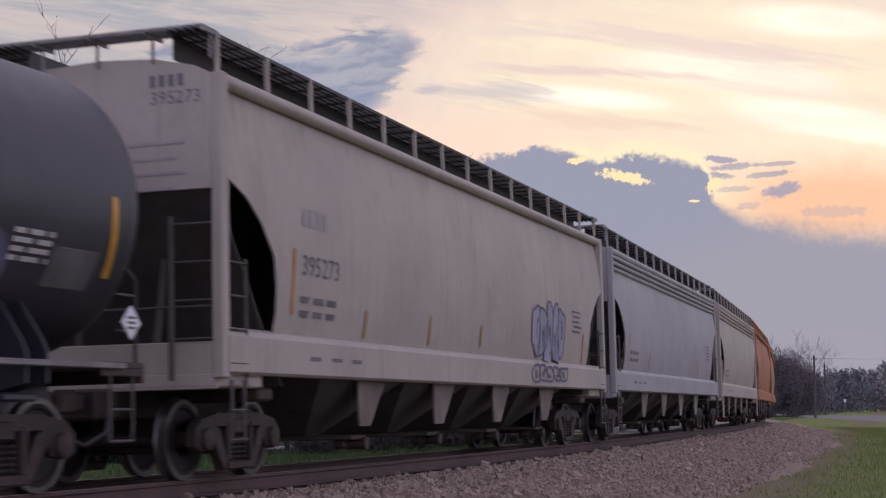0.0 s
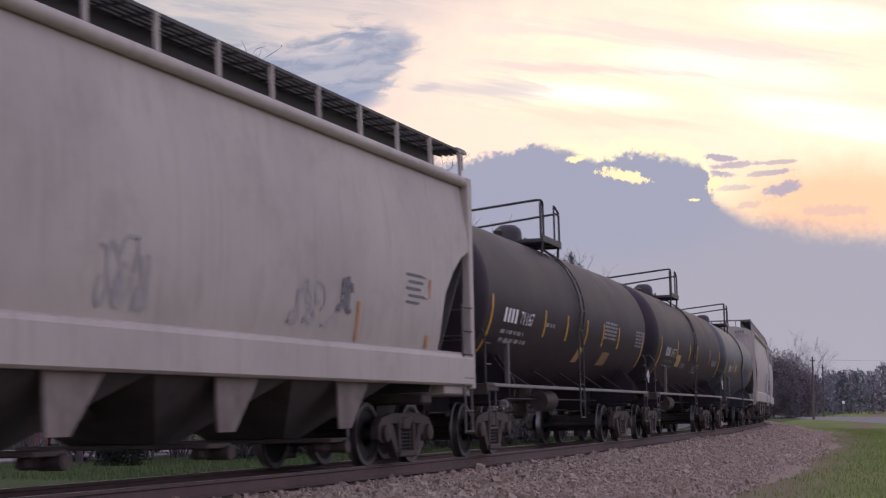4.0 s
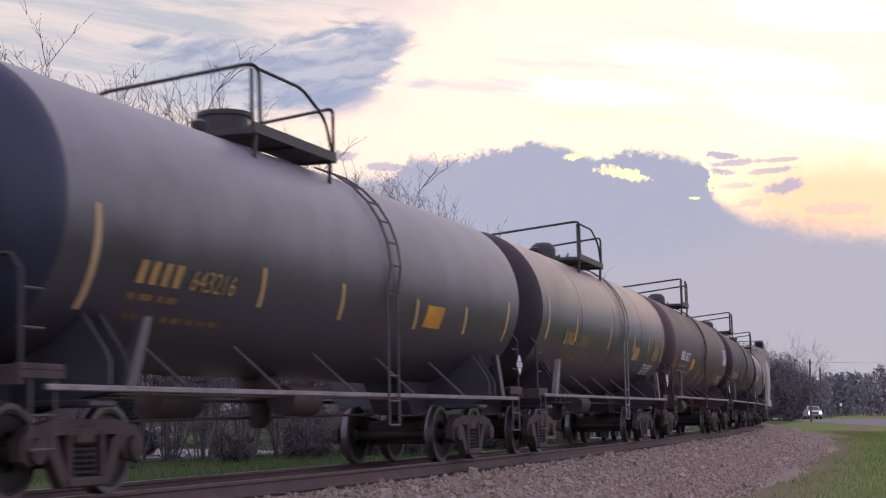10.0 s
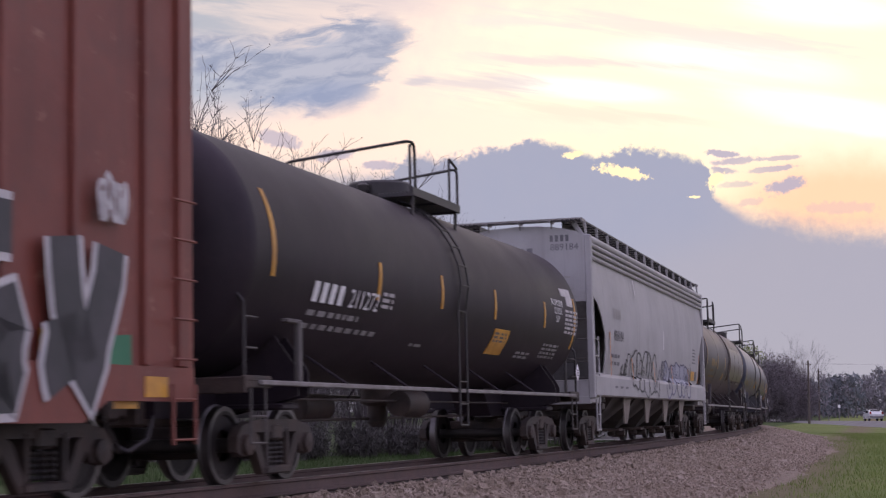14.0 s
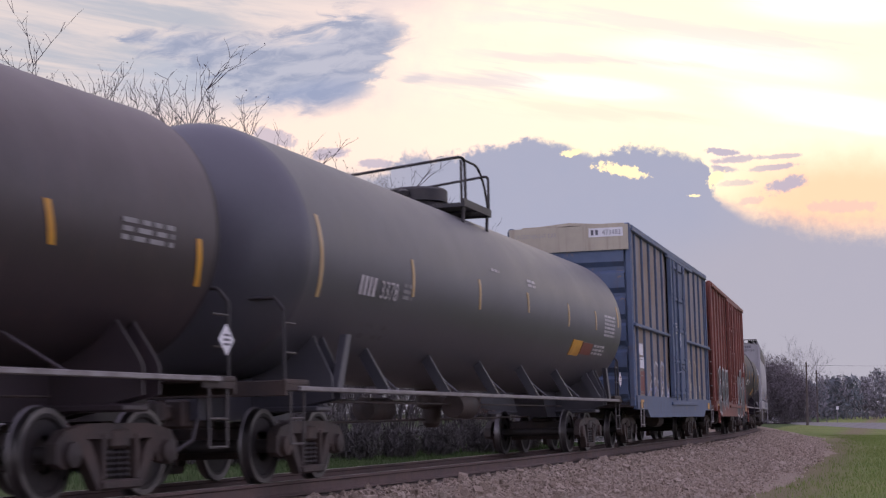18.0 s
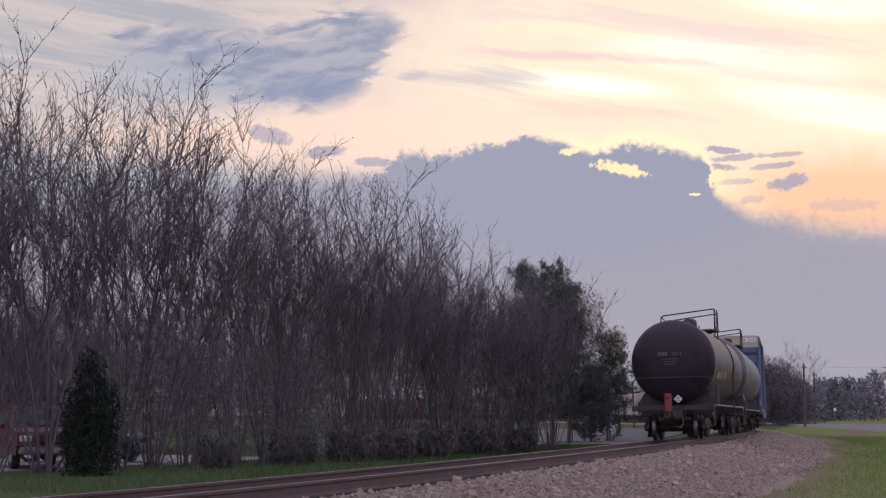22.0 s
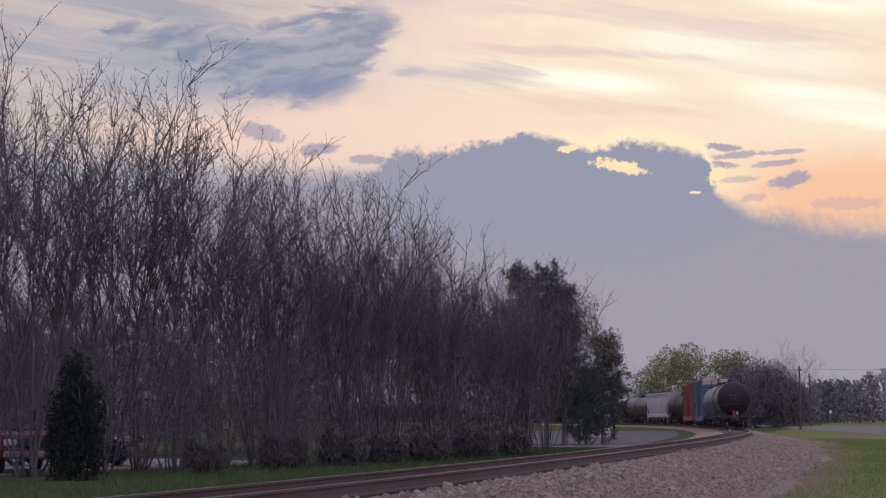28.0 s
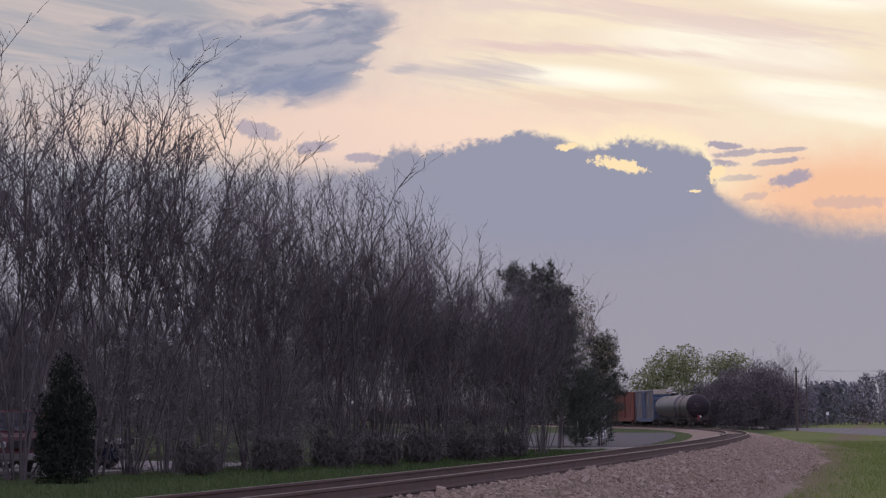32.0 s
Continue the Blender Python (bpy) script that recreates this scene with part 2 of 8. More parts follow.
# ---- mesh helpers ----
class Shape:
    """Vertices and faces of one part, gathered piece by piece."""

    def __init__(self):
        self.v, self.f = [], []

    def add(self, verts, faces, m=None):
        k = len(self.v)
        self.v += [tuple(m @ Vector(p)) for p in verts] if m is not None else [tuple(p) for p in verts]
        self.f += [tuple(i + k for i in face) for face in faces]
        return self

    def box(self, c, s, chamfer=0.0, m=None):
        """A box by its centre and size, with its upright and lying edges taken off."""
        hx, hy, hz = (a / 2 for a in s)
        b = min(chamfer, hx * 0.9, hy * 0.9, hz * 0.9)
        if b <= 0:
            vs = [(c[0] + sx * hx, c[1] + sy * hy, c[2] + sz * hz) for sx in (-1, 1) for sy in (-1, 1) for sz in (-1, 1)]
            return self.add(vs, [(0, 1, 3, 2), (4, 6, 7, 5), (0, 4, 5, 1), (2, 3, 7, 6), (0, 2, 6, 4), (1, 5, 7, 3)], m)
        rings = []
        for z, inset in ((-hz, b), (-hz + b, 0), (hz - b, 0), (hz, b)):
            x, y = hx - inset, hy - inset
            rings.append([(c[0] + px, c[1] + py, c[2] + z) for px, py in ((-x + b, -y), (x - b, -y), (x, -y + b), (x, y - b), (x - b, y), (-x + b, y), (-x, y - b), (-x, -y + b))])
        vs = [p for r in rings for p in r]
        fs = [tuple(range(7, -1, -1)), tuple(range(24, 32))]
        for r in range(3):
            fs += [(r * 8 + i, r * 8 + (i + 1) % 8, r * 8 + 8 + (i + 1) % 8, r * 8 + 8 + i) for i in range(8)]
        return self.add(vs, fs, m)

    def rod(self, a, b, r, n=8, r2=None, caps=True):
        a, b = Vector(a), Vector(b)
        d = (b - a)
        q = d.to_track_quat("Z", "Y").to_matrix()
        r2 = r if r2 is None else r2
        ring = [(math.cos(2 * math.pi * i / n), math.sin(2 * math.pi * i / n)) for i in range(n)]
        vs = [a + q @ Vector((x * r, y * r, 0)) for x, y in ring] + [b + q @ Vector((x * r2, y * r2, 0)) for x, y in ring]
        fs = [(i, (i + 1) % n, n + (i + 1) % n, n + i) for i in range(n)]
        if caps:
            fs += [tuple(range(n - 1, -1, -1)), tuple(range(n, 2 * n))]
        return self.add(vs, fs)

    def pipe(self, pts, r, n=6):
        for a, b in zip(pts, pts[1:]):
            self.rod(a, b, r, n)
        return self

    def lathe(self, profile, n=48, axis="X", centre=(0, 0, 0), closed=False):
        """Turns a profile of (along, radius) round an axis through centre."""
        vs, fs = [], []
        for u, r in profile:
            for i in range(n):
                a = 2 * math.pi * i / n
                p = {"X": (u, r * math.cos(a), r * math.sin(a)), "Y": (r * math.cos(a), u, r * math.sin(a)), "Z": (r * math.cos(a), r * math.sin(a), u)}[axis]
                vs.append((p[0] + centre[0], p[1] + centre[1], p[2] + centre[2]))
        k = len(profile)
        for j in range(k - 1):
            for i in range(n):
                q = (j * n + i, j * n + (i + 1) % n, (j + 1) * n + (i + 1) % n, (j + 1) * n + i)
                fs.append(q if axis != "Y" else q[::-1])
        if closed:
            fs += [tuple(range(n))[::-1], tuple(range((k - 1) * n, k * n))]
        return self.add(vs, fs)

    def prism(self, poly, lo, hi, plane="XZ"):
        """A flat outline given in two axes, drawn out along the third."""
        put = {"XZ": lambda p, w: (p[0], w, p[1]), "YZ": lambda p, w: (w, p[0], p[1]), "XY": lambda p, w: (p[0], p[1], w)}[plane]
        k = len(poly)
        vs = [put(p, lo) for p in poly] + [put(p, hi) for p in poly]
        fs = [tuple(range(k)), tuple(range(2 * k - 1, k - 1, -1))]
        fs += [(i, k + i, k + (i + 1) % k, (i + 1) % k) for i in range(k)]
        return self.add(vs, fs)


def mesh_of(name, shape, material, angle=35.0):
    me = bpy.data.meshes.new(name)
    me.from_pydata(shape.v, [], shape.f)
    me.materials.append(material)
    me.polygons.foreach_set("use_smooth", [True] * len(me.polygons))
    me.set_sharp_from_angle(angle=radians(angle))
    me.update()
    return me


def part(name, shape, material, parent, label="", angle=35.0):
    ob = new(name, mesh_of(name, shape, material, angle))
    ob.parent = parent
    return tagged(ob, label)


def thing(name, label, category, group="", kind=""):
    return tagged(new(name), label, category, group, kind)


_letters = {}


def lettering(text, height):
    """The flat mesh of a text with its lower left corner at 0, 0, as points and faces."""
    key = (text, height)
    if key not in _letters:
        cu = bpy.data.curves.new("lettering", "FONT")
        cu.body, cu.size, cu.resolution_u = text, height * 1.38, 2
        ob = bpy.data.objects.new("lettering", cu)
        scene.collection.objects.link(ob)
        me = bpy.data.meshes.new_from_object(ob.evaluated_get(bpy.context.evaluated_depsgraph_get()))
        _letters[key] = ([tuple(v.co) for v in me.vertices], [tuple(f.vertices) for f in me.polygons])
        bpy.data.objects.remove(ob)
        bpy.data.curves.remove(cu)
        bpy.data.meshes.remove(me)
    return _letters[key]
M_GRAFLILAC = sheet_material("dusky_lilac_spray_paint", (0.105, 0.105, 0.19), (0.16, 0.155, 0.25), 0.6, scale=1.4, bump=0.0)
M_GRAFPALE = sheet_material("pale_silver_spray_paint", (0.36, 0.36, 0.42), (0.26, 0.27, 0.33), 0.6, scale=1.2, bump=0.0)
M_STEPIRON = sheet_material("dull_step_iron", (0.06, 0.055, 0.052), (0.10, 0.085, 0.078), 0.6, metal=0.2, scale=4.0, bump=0.05)
M_DIMPRINT = sheet_material("dim_stencil_print", (0.13, 0.125, 0.125), (0.08, 0.075, 0.078), 0.6, scale=3.0, bump=0.0)
M_DIMOCHRE = sheet_material("dim_ochre_print", (0.24, 0.15, 0.05), (0.15, 0.09, 0.04), 0.6, scale=3.0, bump=0.0)
# Warm back: dust plus painted evening sheen, fading in with height
M_TANWARM = sheet_material("tan_sheen_dusted_black_paint", (0.022, 0.019, 0.023), (0.036, 0.029, 0.033), 0.36, spec=0.45, dust=((0.32, 0.20, 0.15), 2.7, 3.5), streak=0.5, streak_color=(0.03, 0.025, 0.026), grime=(0.05, 0.038, 0.036), scale=0.5, bump=0.06)


# ---- the sky backdrop ----
def sky_material():
    mat = bpy.data.materials.new("sunset_cloud_sky")
    mat.use_nodes = True
    n = Net(mat.node_tree)
    mat.node_tree.nodes.clear()
    co = n.node("ShaderNodeSeparateXYZ")
    n.put(co.inputs[0], n.node("ShaderNodeTexCoord").outputs["Object"])
    depth = n.m("MAXIMUM", co.outputs[1], 50.0)
    a = n.m("MULTIPLY", n.m("DIVIDE", co.outputs[0], depth), 100.0)   # to the right, hundredths of the distance
    e = n.m("MULTIPLY", n.m("DIVIDE", co.outputs[2], depth), 100.0)   # above the horizon
    flat = n.xyz(a, e, 0.0)
    lump = n.m("SUBTRACT", n.noise(flat, 0.55, 5.0, 0.62), 0.5)
    fine = n.m("SUBTRACT", n.noise(flat, 2.2, 4.0, 0.6), 0.5)
    # high thin streaks, falling a little to the right
    lean = n.m("ADD", e, n.m("MULTIPLY", a, 0.16))
    wisps = n.noise(n.xyz(n.m("MULTIPLY", a, 0.060), n.m("MULTIPLY", lean, 0.46), 3.0), 1.0, 6.0, 0.62, 0.5)
    wisps2 = n.noise(n.xyz(n.m("MULTIPLY", a, 0.16), n.m("MULTIPLY", lean, 1.7), 9.0), 1.0, 5.0, 0.6, 0.3)
    # upper sky: grey to the left, then peach, yellow and near white over the sun
    glow = n.blob(a, e, 22.0, 18.5, 30.0, 12.0, -6.0)
    col = n.mix(n.smooth(glow, -0.32, 0.32), (0.405, 0.41, 0.465), (0.84, 0.65, 0.60))
    col = n.mix(n.smooth(n.m("ADD", glow, n.m("MULTIPLY", lump, 0.25)), 0.0, 0.45), col, (1.0, 0.855, 0.645))
    for cx, cy, rx, ry, tilt in ((18.0, 22.2, 9.0, 1.7, -6.0), (24.5, 19.0, 9.0, 1.5, -10.0), (24.0, 25.6, 7.0, 1.4, -4.0), (9.0, 20.4, 7.0, 0.9, -5.0)):
        core = n.m("ADD", n.blob(a, e, cx, cy, rx, ry, tilt), n.m("MULTIPLY", n.m("SUBTRACT", wisps, 0.5), 1.4))
        col = n.mix(n.smooth(core, -0.1, 0.65), col, (1.12, 1.07, 0.90))
    # warm band just over the cloud bank
    band = n.m("ADD", n.blob(a, e, -3.0, 17.0, 34.0, 3.6, -2.0), n.m("MULTIPLY", lump, 0.5))
    col = n.mix(n.m("MULTIPLY", n.smooth(band, 0.0, 0.7), 0.8), col, (1.0, 0.735, 0.60))
    orange = n.m("ADD", n.blob(a, e, 25.5, 13.2, 13.0, 4.4, 0.0), n.m("MULTIPLY", lump, 0.3))
    col = n.mix(n.m("MULTIPLY", n.smooth(orange, 0.0, 0.75), 0.92), col, (0.98, 0.56, 0.36))
    # pink-grey streaks across the bright part
    st = n.m("MULTIPLY", n.smooth(wisps, 0.40, 0.62), n.smooth(e, 17.2, 19.5))
    col = n.mix(n.m("MULTIPLY", st, 0.45), col, (0.90, 0.70, 0.60))
    for cx, cy, rx, ry, tilt, dark, tone in STREAKS:
        g = n.m("ADD", n.blob(a, e, cx, cy, rx, ry, tilt), n.m("ADD", n.m("MULTIPLY", n.m("SUBTRACT", wisps2, 0.5), 1.9), n.m("MULTIPLY", n.m("SUBTRACT", wisps, 0.5), 1.2)))
        col = n.mix(n.m("MULTIPLY", n.smooth(g, -0.15, 0.75), dark), col, tone)
    # upper blue-grey cloud: its upper and lower edge, torn along the wind
    u_ramp = n.node("ShaderNodeValToRGB")
    ur = u_ramp.color_ramp
    ur.interpolation = "LINEAR"
    for i, (x, up, low) in enumerate(CLOUD_UPPER):
        el = ur.elements[0] if i == 0 else ur.elements[len(ur.elements) - 1] if i == len(CLOUD_UPPER) - 1 else ur.elements.new((x + 40) / 80.0)
        el.color = (up / 30.0, low / 30.0, 0, 1)
    rag = n.noise(n.xyz(n.m("MULTIPLY", a, 0.42), n.m("MULTIPLY", n.m("SUBTRACT", e, n.m("MULTIPLY", a, 0.13)), 1.25), 5.0), 1.0, 7.0, 0.62, 0.6)
    n.put(u_ramp.inputs[0], n.m("DIVIDE", n.m("ADD", n.m("ADD", a, n.m("MULTIPLY", n.m("SUBTRACT", rag, 0.5), 6.5)), 40.0), 80.0))
    us = n.node("ShaderNodeSeparateColor")
    n.put(us.inputs[0], u_ramp.outputs[0])
    tear = n.m("MULTIPLY", n.m("SUBTRACT", rag, 0.5), 2.6)
    over = n.smooth(n.m("SUBTRACT", n.m("ADD", n.m("MULTIPLY", us.outputs[0], 30.0), tear), e), -0.3, 1.3)
    under = n.smooth(n.m("SUBTRACT", n.m("ADD", e, tear), n.m("MULTIPLY", us.outputs[1], 30.0)), -0.4, 1.3)
    veil = n.m("MULTIPLY", n.smooth(n.blob(a, e, -15.0, 20.5, 12.0, 3.6, 4.0), 0.0, 0.8), 0.6)
    col = n.mix(veil, col, (0.42, 0.44, 0.53))
    shade = n.mix(n.smooth(rag, 0.38, 0.66), (0.40, 0.405, 0.49), (0.262, 0.29, 0.40))
    shade = n.mix(n.m("MULTIPLY", n.smooth(n.blob(a, e, -8.5, 19.6, 5.0, 1.5, 12.0), -0.1, 0.6), 0.6), shade, (0.235, 0.28, 0.43))
    col = n.mix(n.m("MULTIPLY", n.m("MULTIPLY", over, under), 0.94), col, shade)
    # small loose clouds
    for cx, cy, rx, ry, tilt, dark in CLOUD_SMALL:
        b = n.m("ADD", n.blob(a, e, cx, cy, rx, ry, tilt), n.m("ADD", n.m("MULTIPLY", lump, 1.0), n.m("MULTIPLY", fine, 0.9)))
        col = n.mix(n.m("MULTIPLY", n.smooth(b, 0.05, 0.45), dark), col, (0.40, 0.36, 0.46))
    # the cloud bank: its upper edge along the horizon, and how soft that edge is
    ramp = n.node("ShaderNodeValToRGB")
    r = ramp.color_ramp
    r.interpolation = "LINEAR"
    for i, (x, top, soft) in enumerate(BANK):
        el = r.elements[0] if i == 0 else r.elements[len(r.elements) - 1] if i == len(BANK) - 1 else r.elements.new((x + 40) / 80.0)
        el.color = (top / 30.0, soft / 10.0, 0, 1)
    n.put(ramp.inputs[0], n.m("DIVIDE", n.m("ADD", n.m("ADD", a, n.m("ADD", n.m("MULTIPLY", lump, 2.6), n.m("MULTIPLY", fine, 0.7))), 40.0), 80.0))
    sep = n.node("ShaderNodeSeparateColor")
    n.put(sep.inputs[0], ramp.outputs[0])
    top = n.m("ADD", n.m("MULTIPLY", sep.outputs[0], 30.0), n.m("ADD", n.m("MULTIPLY", lump, 1.5), n.m("MULTIPLY", fine, 0.8)))
    soft = n.m("MULTIPLY", sep.outputs[1], 10.0)
    inside = n.m("DIVIDE", n.m("SUBTRACT", top, e), soft)
    bank = n.smooth(inside, 0.0, 1.0)
    rim = n.m("MULTIPLY", n.smooth(inside, -2.2, 0.0), n.smooth(n.blob(a, e, 12.0, 15.5, 9.0, 3.0, 0.0), -0.1, 0.5))
    col = n.mix(n.m("MULTIPLY", rim, 0.7), col, (1.08, 0.92, 0.60))
    bank_col = n.mix(n.smooth(n.blob(a, e, 8.0, 14.0, 13.0, 5.0, 0.0), -0.3, 0.5), (0.355, 0.340, 0.412), (0.316, 0.326, 0.432))
    bank_col = n.mix(n.smooth(e, 0.0, 9.0), (0.365, 0.347, 0.405), bank_col)
    bank_col = n.mix(n.m("MULTIPLY", n.m("ADD", lump, 0.4), 0.25), bank_col, (0.41, 0.37, 0.43))
    col = n.mix(bank, col, bank_col)
    # the gap in the bank through which the light breaks
    for cx, cy, rx, ry, tilt in CLOUD_GAPS:
        g = n.m("ADD", n.blob(a, e, cx, cy, rx, ry, tilt), n.m("ADD", n.m("MULTIPLY", fine, 1.6), n.m("MULTIPLY", lump, 1.0)))
        col = n.mix(n.smooth(g, 0.1, 0.45), col, (1.05, 0.82, 0.50))
    em = n.node("ShaderNodeEmission")
    n.put(em.inputs["Color"], col)
    em.inputs["Strength"].default_value = 1.0
    out = n.node("ShaderNodeOutputMaterial")
    n.put(out.inputs["Surface"], em.outputs[0])
    return mat


# ovals: right, up, half width, half height, tilt
STREAKS = ((15.3, 24.0, 13.5, 0.85, -7.5, 0.75, (0.84, 0.66, 0.62)), (7.4, 22.2, 8.5, 0.45, -2.5, 0.8, (0.82, 0.62, 0.60)), (2.3, 20.7, 5.4, 0.95, -2.0, 0.8, (0.66, 0.57, 0.58)), (9.4, 18.8, 7.5, 0.8, -5.0, 0.75, (0.90, 0.68, 0.56)), (4.5, 24.8, 5.0, 0.6, -3.0, 0.6, (0.82, 0.66, 0.63)), (-1.8, 20.9, 1.3, 0.35, 6.0, 0.7, (0.55, 0.50, 0.54)), (20.0, 20.9, 7.0, 0.5, -9.0, 0.5, (0.92, 0.74, 0.62)))
# right, upper edge, lower edge
CLOUD_UPPER = [(-40, 22.0, 24.0), (-22.0, 23.2, 24.2), (-20.2, 24.0, 23.0), (-16.2, 24.6, 21.4), (-13.2, 24.2, 19.6), (-10.8, 24.0, 18.7), (-8.0, 24.8, 18.5), (-6.0, 25.6, 18.9), (-4.6, 25.7, 20.0), (-3.0, 25.2, 22.4), (-1.2, 23.6, 24.6), (40, 22.0, 25.0)]
CLOUD_SMALL = [(21.4, 14.2, 1.7, 0.6, 14, 0.9), (20.6, 15.3, 1.9, 0.24, 6, 0.8), (21.2, 16.0, 2.2, 0.2, 4, 0.7), (18.3, 15.8, 1.6, 0.3, 6, 0.8), (19.2, 13.2, 1.0, 0.3, 10, 0.4), (-7.1, 16.2, 1.7, 0.45, 4, 0.85), (-10.6, 17.2, 1.9, 0.6, -12, 0.75), (-4.2, 15.5, 1.4, 0.4, 0, 0.8), (24.8, 12.8, 3.0, 0.5, 0, 0.35), (17.4, 16.3, 1.5, 0.28, -5, 0.9), (17.0, 15.2, 1.7, 0.28, -3, 0.9), (18.2, 14.3, 1.8, 0.26, 4, 0.7)]
CLOUD_GAPS = [(11.1, 15.1, 2.0, 0.50, -10), (8.0, 16.2, 1.0, 0.30, 10), (15.6, 13.5, 0.7, 0.12, 0), (17.0, 14.6, 0.8, 0.5, 40)]
# right, upper edge, softness of the edge
BANK = [(-40, 14.0, 3.0), (-26, 14.2, 2.0), (-9, 14.9, 1.4), (-4.0, 15.4, 1.0), (-2.4, 16.5, 0.8), (0.5, 16.4, 0.7), (3.0, 16.9, 0.7), (5.6, 17.4, 0.6), (7.6, 17.0, 0.6), (9.4, 16.3, 0.6), (11.5, 16.9, 0.6), (14.0, 16.7, 0.6), (15.2, 16.4, 0.7), (16.4, 16.0, 0.6), (16.9, 14.3, 0.6), (17.5, 13.5, 0.9), (19.0, 13.1, 1.6), (24.5, 12.8, 2.6), (40, 12.6, 3.0)]


def sky_backdrop():
    """A far piece of a sphere, behind all else, wide and high enough to be mirrored in paint and glass."""
    r, s = 3000.0, Shape()
    na, ne = 48, 24
    for j in range(ne + 1):
        el = radians(-4 + 52 * j / ne)
        for i in range(na + 1):
            az = radians(-52 + 104 * i / na)
            s.v.append((r * math.cos(el) * math.sin(az), r * math.cos(el) * math.cos(az), r * math.sin(el)))
    for j in range(ne):
        for i in range(na):
            k = j * (na + 1) + i
            s.f.append((k, k + na + 1, k + na + 2, k + 1))
    ob = new("backdrop", mesh_of("backdrop", s, sky_material(), 180))
    ob.location = (0, 0, 1.55)
    return tagged(ob, "sunset sky with lavender cloud bank and yellow streaks", "sky", kind="structure")


BACKDROP = sky_backdrop()

# ---- the track's line ----
BENDS = [(-400, -0.003522), (-15, -0.003522), (15, -0.001043), (40, -0.001663), (65, -0.000755), (90, -0.001187), (120, -0.001316), (160, -0.001067), (220, -0.002953), (700, -0.002953)]
RAIL_TOP, GAUGE_HALF, CANT = 0.676, 0.75, 0.0233
_s = np.arange(-400.0, 701.0)
_head = np.cumsum(np.interp(_s, [b[0] for b in BENDS], [b[1] for b in BENDS]))
_head = _head - _head[400] + 0.31025
_tx, _ty = np.cumsum(np.sin(_head)), np.cumsum(np.cos(_head))
_tx, _ty = _tx - _tx[400] - 1.10216, _ty - _ty[400] + 25.81119


def fall(s):
    """How far the line has dropped: a slight down grade round the bend."""
    return 0.002 * min(max(0.0, s - 30.0), 130.0)


def track(s, side=0.0, up=0.0):
    """The place on the track at s metres along it: side metres to the right of its middle, up metres over the rails; and its heading."""
    h = float(np.interp(s, _s, _head))
    w = side * math.cos(CANT) - up * math.sin(CANT)
    z = up * math.cos(CANT) + side * math.sin(CANT)
    return Vector((float(np.interp(s, _s, _tx)) + w * math.cos(h), float(np.interp(s, _s, _ty)) - w * math.sin(h), RAIL_TOP + z - fall(s))), h


def track_flat(s, side, z):
    h = float(np.interp(s, _s, _head))
    return (float(np.interp(s, _s, _tx)) + side * math.cos(h), float(np.interp(s, _s, _ty)) - side * math.sin(h), z - (fall(s) if z > -0.1 else 0.0))


# ---- ground, ballast, track ----
def ground_material():
    mat = bpy.data.materials.new("spring_grass_ground")
    mat.use_nodes = True
    n = Net(mat.node_tree)
    bsdf = mat.node_tree.nodes["Principled BSDF"]
    co = n.node("ShaderNodeTexCoord").outputs["Object"]
    big = n.noise(co, 0.12, 5.0, 0.6)
    mid = n.noise(co, 0.9, 5.0, 0.65)
    fine = n.noise(co, 14.0, 4.0, 0.7)
    col = n.mix(n.smooth(big, 0.35, 0.65), (0.175, 0.235, 0.070), (0.245, 0.275, 0.095))
    lawn = n.node("ShaderNodeSeparateXYZ")
    n.put(lawn.inputs[0], co)
    side = n.m("SUBTRACT", lawn.outputs[0], n.m("MULTIPLY", n.m("SUBTRACT", lawn.outputs[1], 30.5), 0.27))
    col = n.mix(n.m("MULTIPLY", n.smooth(mid, 0.45, 0.75), 0.7), col, (0.23, 0.185, 0.10))
    worn = n.m("ADD", n.m("ABSOLUTE", n.m("SUBTRACT", side, 5.9)), n.m("MULTIPLY", mid, 2.0))
    col = n.mix(n.m("MULTIPLY", n.m("SUBTRACT", 1.0, n.smooth(worn, 1.2, 3.0)), 0.8), col, (0.25, 0.19, 0.135))
    col = n.mix(n.m("SUBTRACT", 1.0, n.smooth(side, -4.2, -2.5)), col, (0.075, 0.105, 0.042))
    col = n.mix(n.m("MULTIPLY", fine, 0.5), col, (0.07, 0.085, 0.03))
    n.put(bsdf.inputs["Base Color"], col)
    bsdf.inputs["Roughness"].default_value = 0.95
    bsdf.inputs["Specular IOR Level"].default_value = 0.1
    b = n.node("ShaderNodeBump")
    b.inputs["Strength"].default_value, b.inputs["Distance"].default_value = 0.8, 0.08
    n.put(b.inputs["Height"], n.m("ADD", fine, mid))
    n.put(bsdf.inputs["Normal"], b.outputs[0])
    return mat


